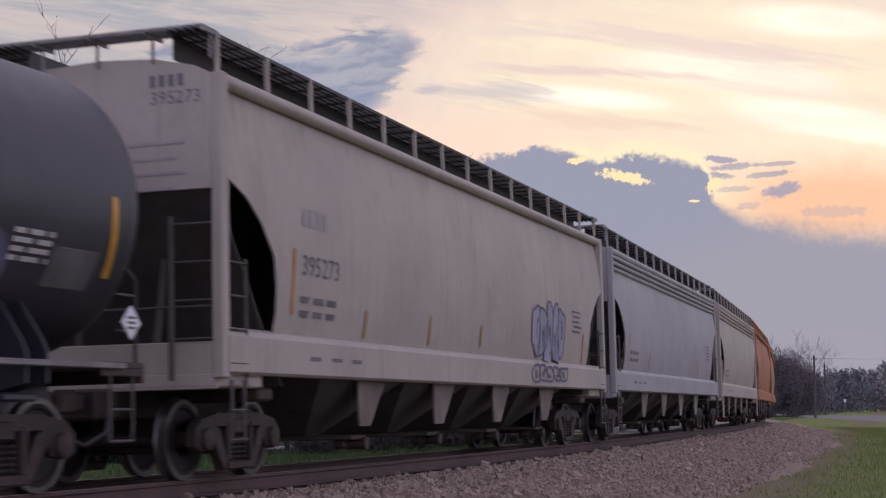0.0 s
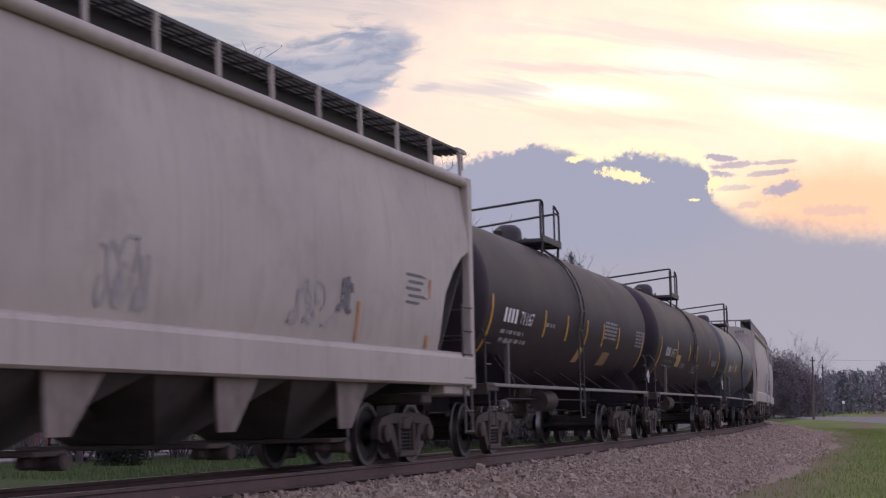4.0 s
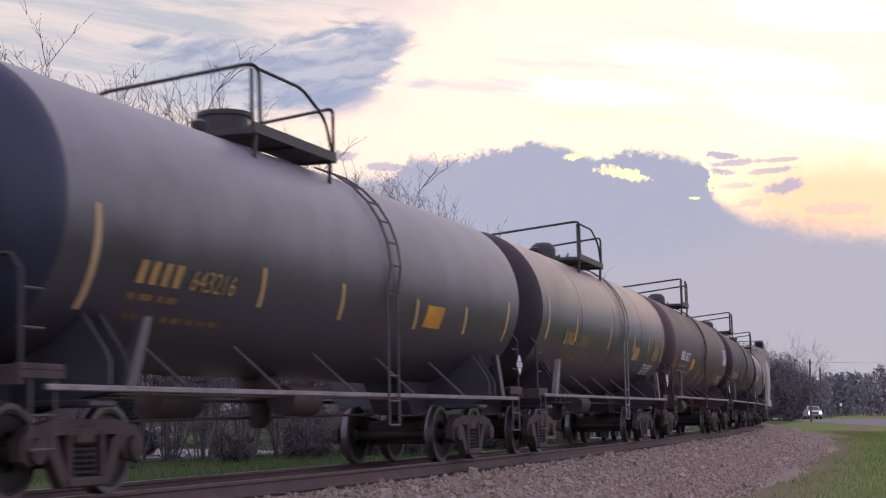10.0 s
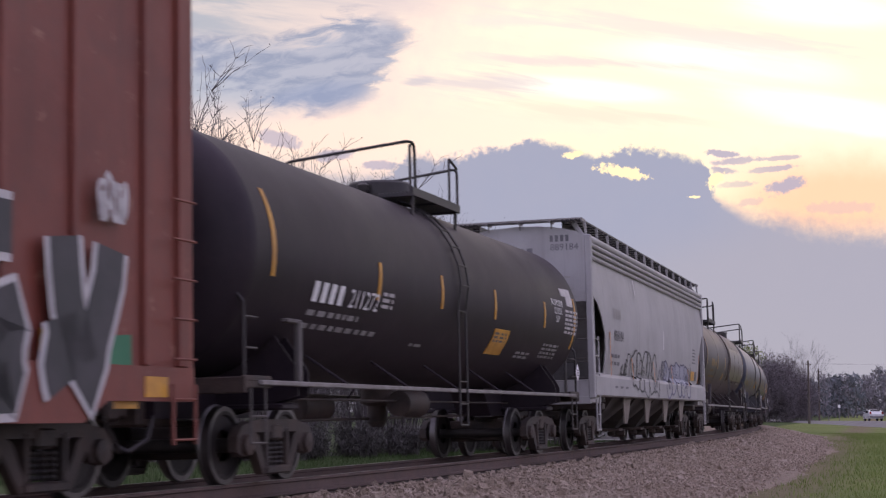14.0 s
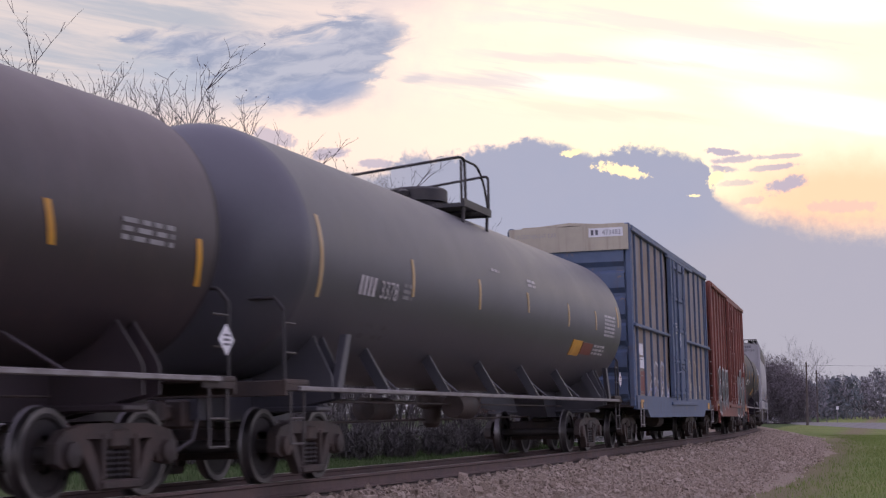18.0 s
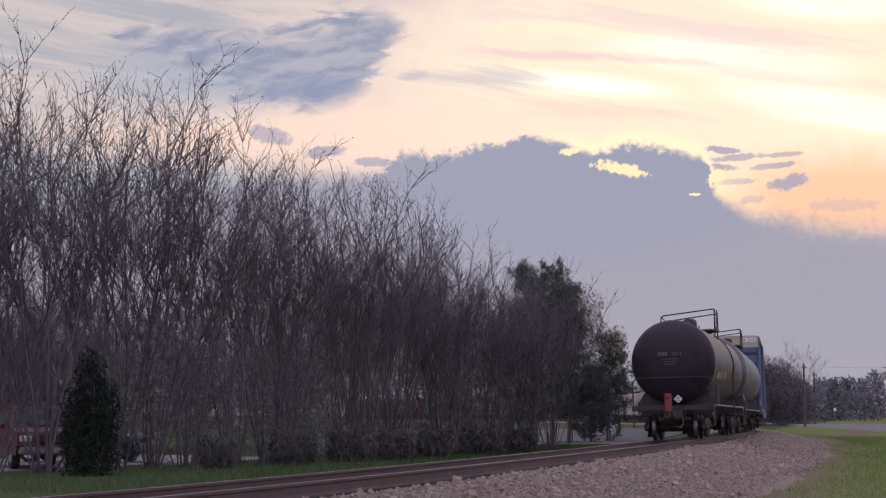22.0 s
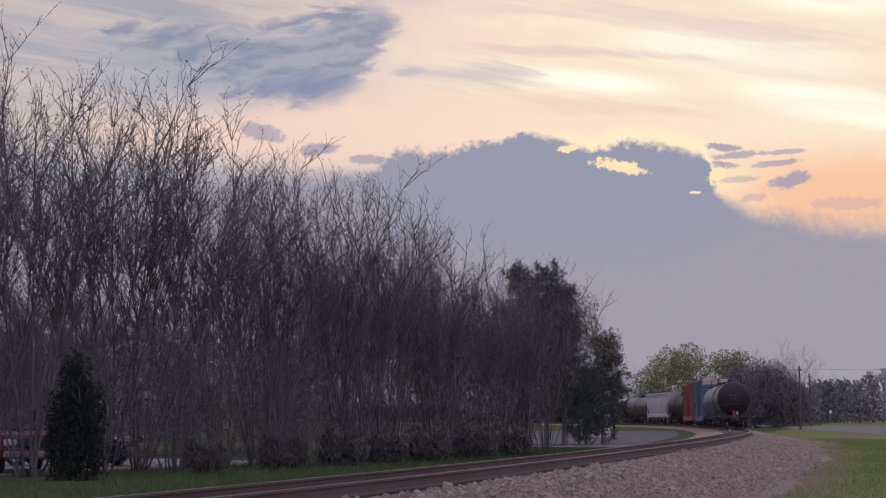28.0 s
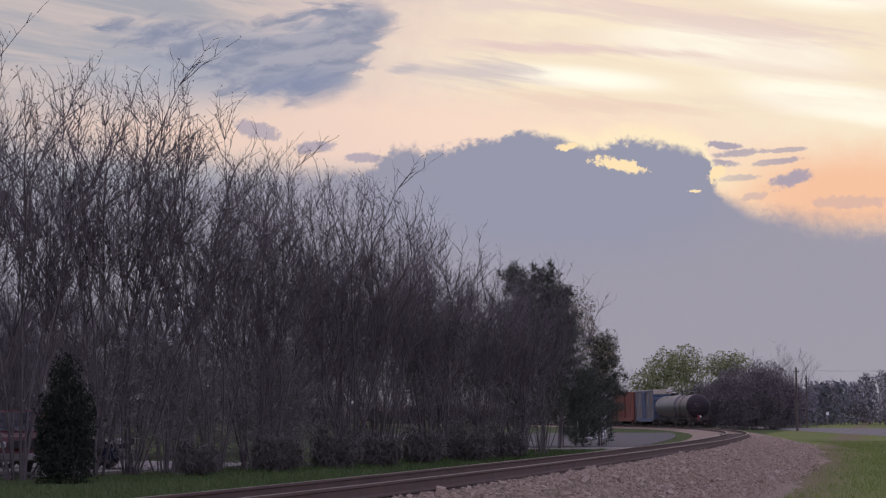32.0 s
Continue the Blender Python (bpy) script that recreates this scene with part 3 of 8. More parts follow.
def stone_material(name, a, b, c):
    mat = bpy.data.materials.new(name)
    mat.use_nodes = True
    n = Net(mat.node_tree)
    bsdf = mat.node_tree.nodes["Principled BSDF"]
    co = n.node("ShaderNodeTexCoord").outputs["Object"]
    isl = n.node("ShaderNodeNewGeometry").outputs["Random Per Island"]
    fine = n.noise(co, 16.0, 5.0, 0.75)
    col = n.mix(n.m("FRACT", n.m("MULTIPLY", isl, 7.0)), a, b)
    col = n.mix(n.m("MULTIPLY", n.smooth(n.noise(co, 0.7, 4.0, 0.6), 0.4, 0.7), 0.6), col, c)
    col = n.mix(n.m("MULTIPLY", fine, 0.5), col, tuple(x * 0.35 for x in a))
    n.put(bsdf.inputs["Base Color"], col)
    bsdf.inputs["Roughness"].default_value = 0.9
    bm = n.node("ShaderNodeBump")
    bm.inputs["Strength"].default_value, bm.inputs["Distance"].default_value = 0.9, 0.06
    n.put(bm.inputs["Height"], fine)
    n.put(bsdf.inputs["Normal"], bm.outputs[0])
    return mat


M_GROUND = ground_material()
M_BALLAST = stone_material("ballast_stone", (0.29, 0.222, 0.165), (0.55, 0.445, 0.36), (0.38, 0.29, 0.215))


def ground():
    """One sheet to the horizon, finer near the track, with small rises."""
    s = Shape()
    xs = sorted(set([-2500, -1200, -600, -300, -150, -100, -70] + [i * 2.0 for i in range(-26, 41)] + [90, 110, 150, 300, 600, 1200, 2500]))
    ys = sorted(set([-1500, -500, -200, -80, -40, -20] + [i * 2.0 for i in range(-6, 61)] + [130, 140, 150, 165, 180, 200, 230, 260, 300, 400, 600, 1000, 1700, 2600]))
    for y in ys:
        for x in xs:
            z = 0.05 * noise.noise((x * 0.15, y * 0.15, 0)) + 0.02 * noise.noise((x * 0.7, y * 0.7, 3)) if abs(x) < 80 and -15 < y < 125 else 0.0
            s.v.append((x, y, z - 0.03))
    k = len(xs)
    s.f = [(j * k + i, j * k + i + 1, (j + 1) * k + i + 1, (j + 1) * k + i) for j in range(len(ys) - 1) for i in range(k - 1)]
    return tagged(new("ground", mesh_of("ground", s, M_GROUND, 180)), "short spring grass with dry brown patches", "ground", kind="structure")


ground()

# side of the middle, height
BALLAST_PROFILE = [(-5.2, -0.12), (-4.0, 0.08), (-2.2, 0.42), (-1.3, 0.47), (-0.8, 0.455), (0.0, 0.46), (0.8, 0.47), (1.45, 0.50), (2.1, 0.47), (3.6, 0.17), (4.3, 0.08), (4.9, 0.03), (5.5, -0.12)]


def ballast():
    s = Shape()
    rng = random.Random(5)
    ss = [-330 + 10 * i for i in range(31)] + [-20 + 1.0 * i for i in range(140)] + [120 + 6 * i for i in range(90)]
    prof = BALLAST_PROFILE
    for st in ss:
        for w, z in prof:
            edge = (0.5 * noise.noise((st * 0.11, w, 1)) + 0.25 * noise.noise((st * 0.5, w, 2))) if abs(w) > 4.5 else 0.0
            s.v.append(track_flat(st, w + edge, z + (rng.uniform(-0.015, 0.015) if abs(w) < 4.8 else 0)))
    k = len(prof)
    s.f = [(j * k + i, (j + 1) * k + i, (j + 1) * k + i + 1, j * k + i + 1) for j in range(len(ss) - 1) for i in range(k - 1)]
    bed = tagged(new("ballast_bed", mesh_of("ballast_bed", s, M_BALLAST, 60)), "brown-grey crushed stone ballast bed under the rails", "ballast", kind="stuff")
    # loose stones over its near shoulder
    g = Shape()
    cube = [(-1, -1, -1), (1, -1, -1), (1, 1, -1), (-1, 1, -1), (-1, -1, 1), (1, -1, 1), (1, 1, 1), (-1, 1, 1)]
    faces = [(3, 2, 1, 0), (4, 5, 6, 7), (0, 1, 5, 4), (1, 2, 6, 5), (2, 3, 7, 6), (3, 0, 4, 7)]
    pw, pz = [p[0] for p in prof], [p[1] for p in prof]
    for i in range(32000):
        st = -12 + 100 * rng.random() ** 1.25
        w = rng.triangular(0.9, 5.4, 2.6)
        size = rng.uniform(0.015, 0.036) * (2.0 if rng.random() < 0.02 else 1)
        x, y, z = track_flat(st, w, float(np.interp(w, pw, pz)) + size * 0.3)
        m = Matrix.LocRotScale((x, y, z), Euler((rng.random() * 6, rng.random() * 6, rng.random() * 6)), (size * rng.uniform(0.8, 1.5), size, size * rng.uniform(0.6, 1)))
        j = [0.7 + 0.5 * rng.random() for _ in range(8)]
        g.add([(p[0] * j[q], p[1] * j[q], p[2] * j[q]) for q, p in enumerate(cube)], faces, m)
    tagged(new("gravel", mesh_of("gravel", g, M_BALLAST, 20)), "loose crushed stone on the ballast shoulder", "gravel", kind="stuff")
    return bed


ballast()


def railway_track():
    top = thing("railway_track", "rusty steel rails on dark timber ties", "railway track", kind="structure")
    prof = [(-0.068, -0.19), (0.068, -0.19), (0.068, -0.175), (0.012, -0.15), (0.010, -0.05), (0.036, -0.035), (0.036, -0.008), (0.028, 0.0), (-0.028, 0.0), (-0.036, -0.008), (-0.036, -0.035), (-0.010, -0.05), (-0.012, -0.15), (-0.068, -0.175)]
    ss = [-330 + 5 * i for i in range(62)] + [-20 + 2 * i for i in range(70)] + [120 + 5 * i for i in range(100)]
    for side in (-GAUGE_HALF, GAUGE_HALF):
        s = Shape()
        k = len(prof)
        for st in ss:
            s.v += [tuple(track(st, side + w, z)[0]) for w, z in prof]
        s.f = [(j * k + i, j * k + (i + 1) % k, (j + 1) * k + (i + 1) % k, (j + 1) * k + i) for j in range(len(ss) - 1) for i in range(k)]
        rail = part("rail", s, M_RUST, top)
        h = Shape()
        for st in ss:
            h.v += [tuple(track(st, side + w, z)[0]) for w, z in ((-0.028, 0.003), (0.028, 0.003), (0.028, 0.0005), (-0.028, 0.0005))]
        h.f = [(j * 4 + i, j * 4 + (i + 1) % 4, (j + 1) * 4 + (i + 1) % 4, (j + 1) * 4 + i) for j in range(len(ss) - 1) for i in range(4)]
        part("running_surface", h, M_RAILTOP, rail, "bright worn running surface")
    tie = mesh_of("tie", Shape().box((0, 0, 0), (0.23, 2.6, 0.18), 0.012), M_TIE)
    rng = random.Random(8)
    for i in range(250):
        p, h = track(-12 + i * 0.52, rng.uniform(-0.04, 0.04), -0.285)
        ob = new("tie", tie)
        ob.parent = top
        ob.matrix_basis = Matrix.Translation(p) @ Euler((0, -0.0, math.pi / 2 - h + rng.uniform(-0.01, 0.01))).to_matrix().to_4x4()
    return top


railway_track()

# ---- train cars: x forward, y left, z up from the rail tops ----
WHEEL_R = 0.457


def wheelset_shapes():
    wheel = [(-0.070, 0.19), (-0.070, 0.34), (-0.085, 0.36), (-0.085, 0.475), (-0.058, 0.482), (-0.045, 0.462), (0.055, 0.452), (0.055, 0.36), (0.03, 0.34), (0.03, 0.19)]
    ws = Shape()
    ws.lathe([(-0.98, 0.05), (-0.98, 0.075), (-0.80, 0.085), (0.80, 0.085), (0.98, 0.075), (0.98, 0.05)], 12, "Y", closed=True)
    return ws, wheel


_truck_meshes = {}


def truck_meshes():
    """Meshes shared by all trucks."""
    if _truck_meshes:
        return _truck_meshes
    axle, wheel = wheelset_shapes()
    _truck_meshes["axle"] = mesh_of("axle", axle, M_WHEEL)
    for key, sgn in (("l", 1), ("r", -1)):
        w = Shape().lathe([(sgn * (0.745 + u), r) for u, r in wheel], 24, "Y")
        if sgn < 0:
            w.f = [f[::-1] for f in w.f]
        _truck_meshes["wheel" + key] = mesh_of("wheel", w, M_WHEEL, 30)
        t = Shape().lathe([(sgn * (0.745 + u), r) for u, r in ((-0.086, 0.40), (-0.087, 0.474), (-0.058, 0.4835), (-0.045, 0.4635), (0.0555, 0.4535), (0.057, 0.40))], 24, "Y")
        if sgn < 0:
            t.f = [f[::-1] for f in t.f]
        _truck_meshes["tread" + key] = mesh_of("tread", t, M_TREAD, 30)
        f = Shape()
        # cast side frame: arched top member, diagonal legs, lower spring seat, axle boxes
        y0, y1 = sorted((sgn * 0.94, sgn * 1.06))
        f.prism([(-1.12, 0.56), (-1.12, 0.38), (-0.98, 0.32), (-0.74, 0.36), (-0.60, 0.60), (0.60, 0.60), (0.74, 0.36), (0.98, 0.32), (1.12, 0.38), (1.12, 0.56), (0.98, 0.68), (0.55, 0.75), (-0.55, 0.75), (-0.98, 0.68)], y0, y1)
        f.prism([(-0.70, 0.50), (-0.40, 0.10), (-0.26, 0.10), (-0.52, 0.56), (-0.60, 0.60)], y0, y1)
        f.prism([(0.70, 0.50), (0.60, 0.60), (0.52, 0.56), (0.26, 0.10), (0.40, 0.10)], y0, y1)
        f.box((0, (y0 + y1) / 2, 0.15), (0.72, 0.20, 0.10), 0.02)
        f.box((-0.30, (y0 + y1) / 2, 0.42), (0.07, 0.16, 0.46), 0.015).box((0.30, (y0 + y1) / 2, 0.42), (0.07, 0.16, 0.46), 0.015)
        _truck_meshes["frame" + key] = mesh_of("side_frame", f, M_STEEL)
        sp = Shape()
        for x in (-0.15, 0.0, 0.15):
            for k in range(5):
                sp.lathe([(0.21 + k * 0.055, 0.055), (0.235 + k * 0.055, 0.07), (0.26 + k * 0.055, 0.055)], 10, "Z", (x, sgn * 1.0, 0))
        _truck_meshes["springs" + key] = mesh_of("springs", sp, M_WHEEL)
        b = Shape().lathe([(sgn * 1.04, 0.13), (sgn * 1.12, 0.12), (sgn * 1.13, 0.07), (sgn * 1.14, 0.0)], 14, "Y", (0, 0, WHEEL_R))
        _truck_meshes["bearing" + key] = mesh_of("bearing_cap", b, M_STEEL)
    bol = Shape().box((0, 0, 0.60), (0.34, 2.16, 0.20), 0.03).box((0, 0, 0.72), (0.42, 0.5, 0.08), 0.02)
    for x in (-0.38, 0.38):
        bol.box((x, 0, 0.36), (0.10, 1.9, 0.14), 0.02)
    _truck_meshes["bolster"] = mesh_of("bolster", bol, M_STEEL)
    return _truck_meshes


WHEELSETS = []


def truck(parent, x):
    tm = truck_meshes()
    t = new("truck", tm["bolster"])
    t.parent, t.location = parent, (x, 0, 0)
    for key in "lr":
        for name, mesh in (("side_frame", "frame"), ("spring_group", "springs")):
            o = new(name, tm[mesh + key])
            o.parent = t
            if name == "spring_group":
                o["kind"] = "stuff"
        for dx in (-0.89, 0.89):
            o = new("bearing_cap", tm["bearing" + key])
            o.parent, o.location = t, (dx, 0, 0)
    for dx in (-0.89, 0.89):
        a = new("wheelset", wheelset_mesh())
        a.parent, a.location = t, (dx, 0, WHEEL_R)
        WHEELSETS.append((a, dx))
    return t


def wheelset_mesh():
    """Axle, two wheels and their bright treads in one turning piece, with three bolts on each hub."""
    tm = truck_meshes()
    if "set" not in tm:
        s = Shape()
        me = bpy.data.meshes.new("wheelset")
        vs, fs, mats = [], [], []
        for key, mi in (("axle", 0), ("wheell", 0), ("wheelr", 0), ("treadl", 1), ("treadr", 1)):
            src, k = tm[key], len(vs)
            vs += [tuple(v.co) for v in src.vertices]
            fs += [tuple(i + k for i in p.vertices) for p in src.polygons]
            mats += [mi] * len(src.polygons)
        for sgn in (-1, 1):
            for q in range(3):
                a = q * 2.094
                b = Shape().box((0.05 * math.cos(a), sgn * 0.99, 0.05 * math.sin(a)), (0.025, 0.03, 0.025), 0.004)
                k = len(vs)
                vs += b.v
                fs += [tuple(i + k for i in f) for f in b.f]
                mats += [0] * len(b.f)
        me.from_pydata(vs, [], fs)
        me.materials.append(M_WHEEL)
        me.materials.append(M_TREAD)
        me.polygons.foreach_set("material_index", mats)
        me.polygons.foreach_set("use_smooth", [True] * len(fs))
        me.set_sharp_from_angle(angle=radians(30))
        tm["set"] = me
    return tm["set"]


def coupler(parent, x, sgn):
    """Draft box, shank and knuckle at one end; x is the pulling face."""
    s = Shape()
    s.box((x - sgn * 0.85, 0, 0.86), (0.9, 0.42, 0.34), 0.03)
    s.box((x - sgn * 0.30, 0, 0.88), (0.5, 0.16, 0.18), 0.03)
    s.box((x - sgn * 0.08, 0.07, 0.88), (0.22, 0.16, 0.28), 0.05)
    s.box((x - sgn * 0.02, -0.10, 0.88), (0.22, 0.12, 0.28), 0.05)
    c = part("coupler", s, M_STEEL, parent)
    h = Shape().pipe([(x - sgn * 0.5, -0.35, 0.80), (x - sgn * 0.3, -0.38, 0.55), (x - sgn * 0.05, -0.28, 0.42), (x + sgn * 0.02, -0.15, 0.50)], 0.028)
    part("air_hose", h, M_BLACKSTEEL, c, "black rubber air hose")
    return c


def on_tank(shape, verts, faces, x0, ang0, r, zc, side=-1):
    """Lays flat points (u along the car, v up) on a lying cylinder, from ang0 degrees above its middle line."""
    out = []
    for u, v, *_ in verts:
        a = radians(ang0) + v / r
        out.append((x0 + u, side * r * math.cos(a), zc + r * math.sin(a)))
    return shape.add(out, faces)


def tank_panel(x0, ang0, w, h, r, zc, thick=0.008, steps=6, lean=0.0):
    """A plate or film patch that follows the shell, outer skin and rim."""
    s = Shape()
    vs, fs = [], []
    for j in range(steps + 1):
        vs += [(lean * j / steps, h * j / steps), (w + lean * j / steps, h * j / steps)]
    fs = [(2 * j, 2 * j + 1, 2 * j + 3, 2 * j + 2) for j in range(steps)]
    on_tank(s, vs, fs, x0, ang0, r + thick, zc)
    k = 2 * (steps + 1)
    on_tank(s, vs, [], x0, ang0, r - 0.002, zc)
    rim = [2 * j for j in range(steps + 1)]
    rim2 = [2 * j + 1 for j in range(steps + 1)]
    for e in (rim, rim2):
        s.f += [(e[j], e[j + 1], e[j + 1] + k, e[j] + k) for j in range(steps)]
    s.f += [(0, 1, 1 + k, k), (2 * steps, 2 * steps + 1, 2 * steps + 1 + k, 2 * steps + k)]
    return s


def bars_on_tank(x0, ang0, rows, w, h, r, zc, rng, fill=0.8):
    """Lines of small print as broken bars."""
    s = Shape()
    for q in range(rows):
        u = 0.0
        while u < w:
            d = min(rng.uniform(0.12, 0.35), w - u)
            on_tank(s, [(u, -q * h * 1.7), (u + d * fill, -q * h * 1.7), (u + d * fill, -q * h * 1.7 + h), (u, -q * h * 1.7 + h)], [(0, 1, 2, 3)], x0, ang0, r + 0.008, zc)
            u += d + 0.05
    return s


def mark_blocks(width, height, count=4):
    """The owner's letters as plain upright bars."""
    vs, fs, w = [], [], width / count
    for i in range(count):
        k, x0, x1 = len(vs), i * w, i * w + w * 0.62
        vs += [(x0, 0), (x1, 0), (x1, height), (x0, height)]
        fs += [(k, k + 1, k + 2, k + 3)]
    return vs, fs


def diamond(parent, x, y, z, material, across=True, size=0.17):
    s = Shape()
    p = [(0, -size), (size, 0), (0, size), (-size, 0)]
    if across:
        s.prism([(x + a, z + b) for a, b in p], y, y - 0.012)
    else:
        s.prism([(y + a, z + b) for a, b in p], x, x - 0.012, "YZ")
    pl = part("placard", s, M_WHITE, parent, "white diamond warning placard")
    b = Shape()
    for k, dz in enumerate((-0.05, 0.0, 0.05)):
        if across:
            b.box((x, y - 0.015, z + dz), (0.14, 0.006, 0.025))
        else:
            b.box((x - 0.015, y, z + dz), (0.006, 0.14, 0.025))
    part("print", b, material, pl, "print in lines too small to read")
    return pl


def tank_car(label, length, x0, x1, paint, r=1.50, zc=2.78, number="", mark=M_WHITE, num=None, stripes=(), prints=(), panels=(), words=(), cage=(-1.2, 0.6, -0.3), ladder=0.0, manway="dome", style="hoops",
             saddle=None, head_shade=None, seed=1, red_lamp=False, placard=M_DARKMARK, graf=(), rail=1.20, jacket=None, ladder_paint=None, braces=0, strip=None, stand="post", band_count=1, tall=0.62):
    """A tank car. length: over the couplers; x0, x1: the shell's seams from the middle; num: start, angle, size, start and end of the digits; cage: rear hoop, front hoop, manway."""
    rng = random.Random(seed)
    top = thing("tank_car", label, "tank car", "cars of the freight train")
    saddle = saddle or paint
    half = length / 2
    # shell with low weld bands
    prof, n_band = [(x0, r)], band_count
    for k in range(1, n_band):
        x = x0 + (x1 - x0) * k / n_band
        prof += [(x - 0.05, r), (x - 0.04, r + 0.006), (x + 0.04, r + 0.006), (x + 0.05, r)]
    prof.append((x1, r))
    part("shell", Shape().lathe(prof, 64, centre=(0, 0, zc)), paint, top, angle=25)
    for sgn, xe in ((-1, x0), (1, x1)):
        hp = [(xe + sgn * tall * math.sin(radians(a)), max(r * math.cos(radians(a)) ** 0.8, 0.001)) for a in (0, 8, 16, 26, 36, 46, 56, 66, 75, 83, 90)]
        h = Shape().lathe(hp if sgn > 0 else hp[::-1], 64, centre=(0, 0, zc))
        # Darker paint here holds the shade of heads turned from the sunset
        part("head", h, head_shade or paint, top, angle=60)
        if band_count > 1:
            part("seam_band", Shape().lathe([(xe - 0.03, r), (xe - 0.03, r + 0.012), (xe + 0.03, r + 0.012), (xe + 0.03, r)], 64, centre=(0, 0, zc)), paint, top)
    # stub sills, decks and bolsters
    tx = half - 2.35
    low = zc - r
    for sgn in (-1, 1):
        xe = sgn * half
        coupler(top, xe - sgn * 0.05, sgn)
        inner = sgn * (tx - 1.5)
        outer = xe - sgn * 0.62
        sill = Shape().prism([(inner, low + 0.06), (inner + sgn * 0.5, 0.78), (outer, 0.78), (outer, 1.12), (inner, low + 0.22)], -0.33, 0.33)
        part("stub_sill", sill, saddle, top)
        dk = Shape().box((xe - sgn * 0.98, 0, 1.20), (0.74, 2.9, 0.05), 0.01).box((xe - sgn * 0.64, 0, 1.12), (0.06, 2.9, 0.16), 0.01)
        dk.box((xe - sgn * 0.98, -1.42, 1.17), (0.74, 0.05, 0.14), 0.01).box((xe - sgn * 0.98, 1.42, 1.17), (0.74, 0.05, 0.14), 0.01)
        part("end_deck", dk, M_STEEL, top)
        bx = sgn * tx
        bo = Shape()
        for dx in (-0.16, 0.16):
            pts = [(-1.42, 1.02), (-1.42, 1.30), (-1.36, 1.42)]
            pts += [(-r * math.cos(radians(b)) * 1.002, zc - r * math.sin(radians(b)) * 1.002) for b in (42, 55, 70, 90, 110, 125, 138)]
            pts += [(1.36, 1.42), (1.42, 1.30), (1.42, 1.02), (0.4, 0.80), (-0.4, 0.80)]
            bo.prism(pts, bx + dx - 0.015, bx + dx + 0.015, "YZ")
        bo.box((bx, 0, 0.90), (0.5, 2.5, 0.08), 0.02)
        part("bolster_saddle", bo, saddle, top)
        # stirrup steps at the corners
        for sy in (-1, 1):
            st = Shape()
            for dx in (-0.2, 0.2):
                st.rod((xe - sgn * 1.0 + dx, sy * 1.43, 1.15), (xe - sgn * 1.0 + dx, sy * 1.43, 0.48), 0.016, 6)
            for z in (0.48, 0.78):
                st.rod((xe - sgn * 1.2, sy * 1.43, z), (xe - sgn * 0.8, sy * 1.43, z), 0.016, 6)
            part("stirrup_step", st, M_STEPIRON, top)
        # hoop rail over the deck
        hoop = [(xe - sgn * 0.70, -1.40, 1.2), (xe - sgn * 0.70, -1.40, 2.05), (xe - sgn * 0.72, -1.28, 2.20), (xe - sgn * 0.72, 1.28, 2.20), (xe - sgn * 0.70, 1.40, 2.05), (xe - sgn * 0.70, 1.40, 1.2)]
        part("end_handrail", Shape().pipe(hoop, 0.022, 8), M_BLACKSTEEL, top)
        for z in (1.55, 1.9):
            part("grab_iron", Shape().rod((xe - sgn * 0.7, -1.40, z), (xe - sgn * 1.05, -1.40, z), 0.014, 6), M_STEPIRON, top)
    # running rail on each side
    for sy in (-1, 1):
        rl = Shape().box((0, sy * 1.46, rail), (length - 2.0, 0.055, 0.06), 0.01)
        part("side_rail", rl, M_GRAB if sy < 0 else M_BLACKSTEEL, top, "thin pale running rail along the side")
        for k in range(5):
            x = -half * 0.55 + k * half * 0.275
            part("rail_bracket", Shape().rod((x, sy * 1.44, rail - 0.02), (x - 0.35, sy * r * 0.62, zc - r * 0.80), 0.02, 6), saddle, top)
    # brake gear below
    part("brake_cylinder", Shape().lathe([(-1.1, 0.05), (-1.1, 0.20), (-0.2, 0.22), (-0.15, 0.06)], 16, centre=(0.6, -0.55, 0.98), closed=True), M_STEEL, top)
    part("air_reservoir", Shape().lathe([(-0.6, 0.02), (-0.55, 0.2), (0.55, 0.2), (0.6, 0.02)], 16, centre=(-1.6, 0.5, 0.95), closed=True), M_STEEL, top)
    part("brake_rod", Shape().rod((-tx + 1.0, 0.1, 0.72), (tx - 1.0, 0.1, 0.80), 0.022, 6).rod((-tx + 0.4, -0.5, 1.02), (tx - 0.4, -0.5, 1.02), 0.016, 6), M_STEEL, top)
    part("outlet_valve", Shape().lathe([(0.62, 0.10), (0.70, 0.16), (0.95, 0.16), (1.0, 0.26), (low + 0.05, 0.28)], 16, "Z", closed=True), M_STEEL, top)
    truck(top, -tx)
    truck(top, tx)
    # top: manway, platform and cage rails
    zt = zc + r
    top_deck(top, cage, zt, style, r, zc, manway)
    # side ladders down to a stirrup
    for sy in (-1, 1) if ladder is not None else ():
        ld = Shape()
        xs = (ladder, ladder + 0.40)
        path = [(sy * (r + 0.06) * math.cos(radians(b)), zc + (r + 0.06) * math.sin(radians(b))) for b in (74, 62, 50, 38, 26, 14, 2)]
        path += [(sy * 1.50, zc - 0.35), (sy * 1.50, 1.3), (sy * 1.50, 0.62)]
        for x in xs:
            ld.pipe([(x, y, z) for y, z in path], 0.018, 6)
        for k, (y, z) in enumerate(path):
            ld.rod((xs[0], y, z), (xs[1], y, z), 0.014, 6)
        for z in (0.62, 0.95):
            ld.rod((xs[0], sy * 1.50, z), (xs[1], sy * 1.50, z), 0.016, 6)
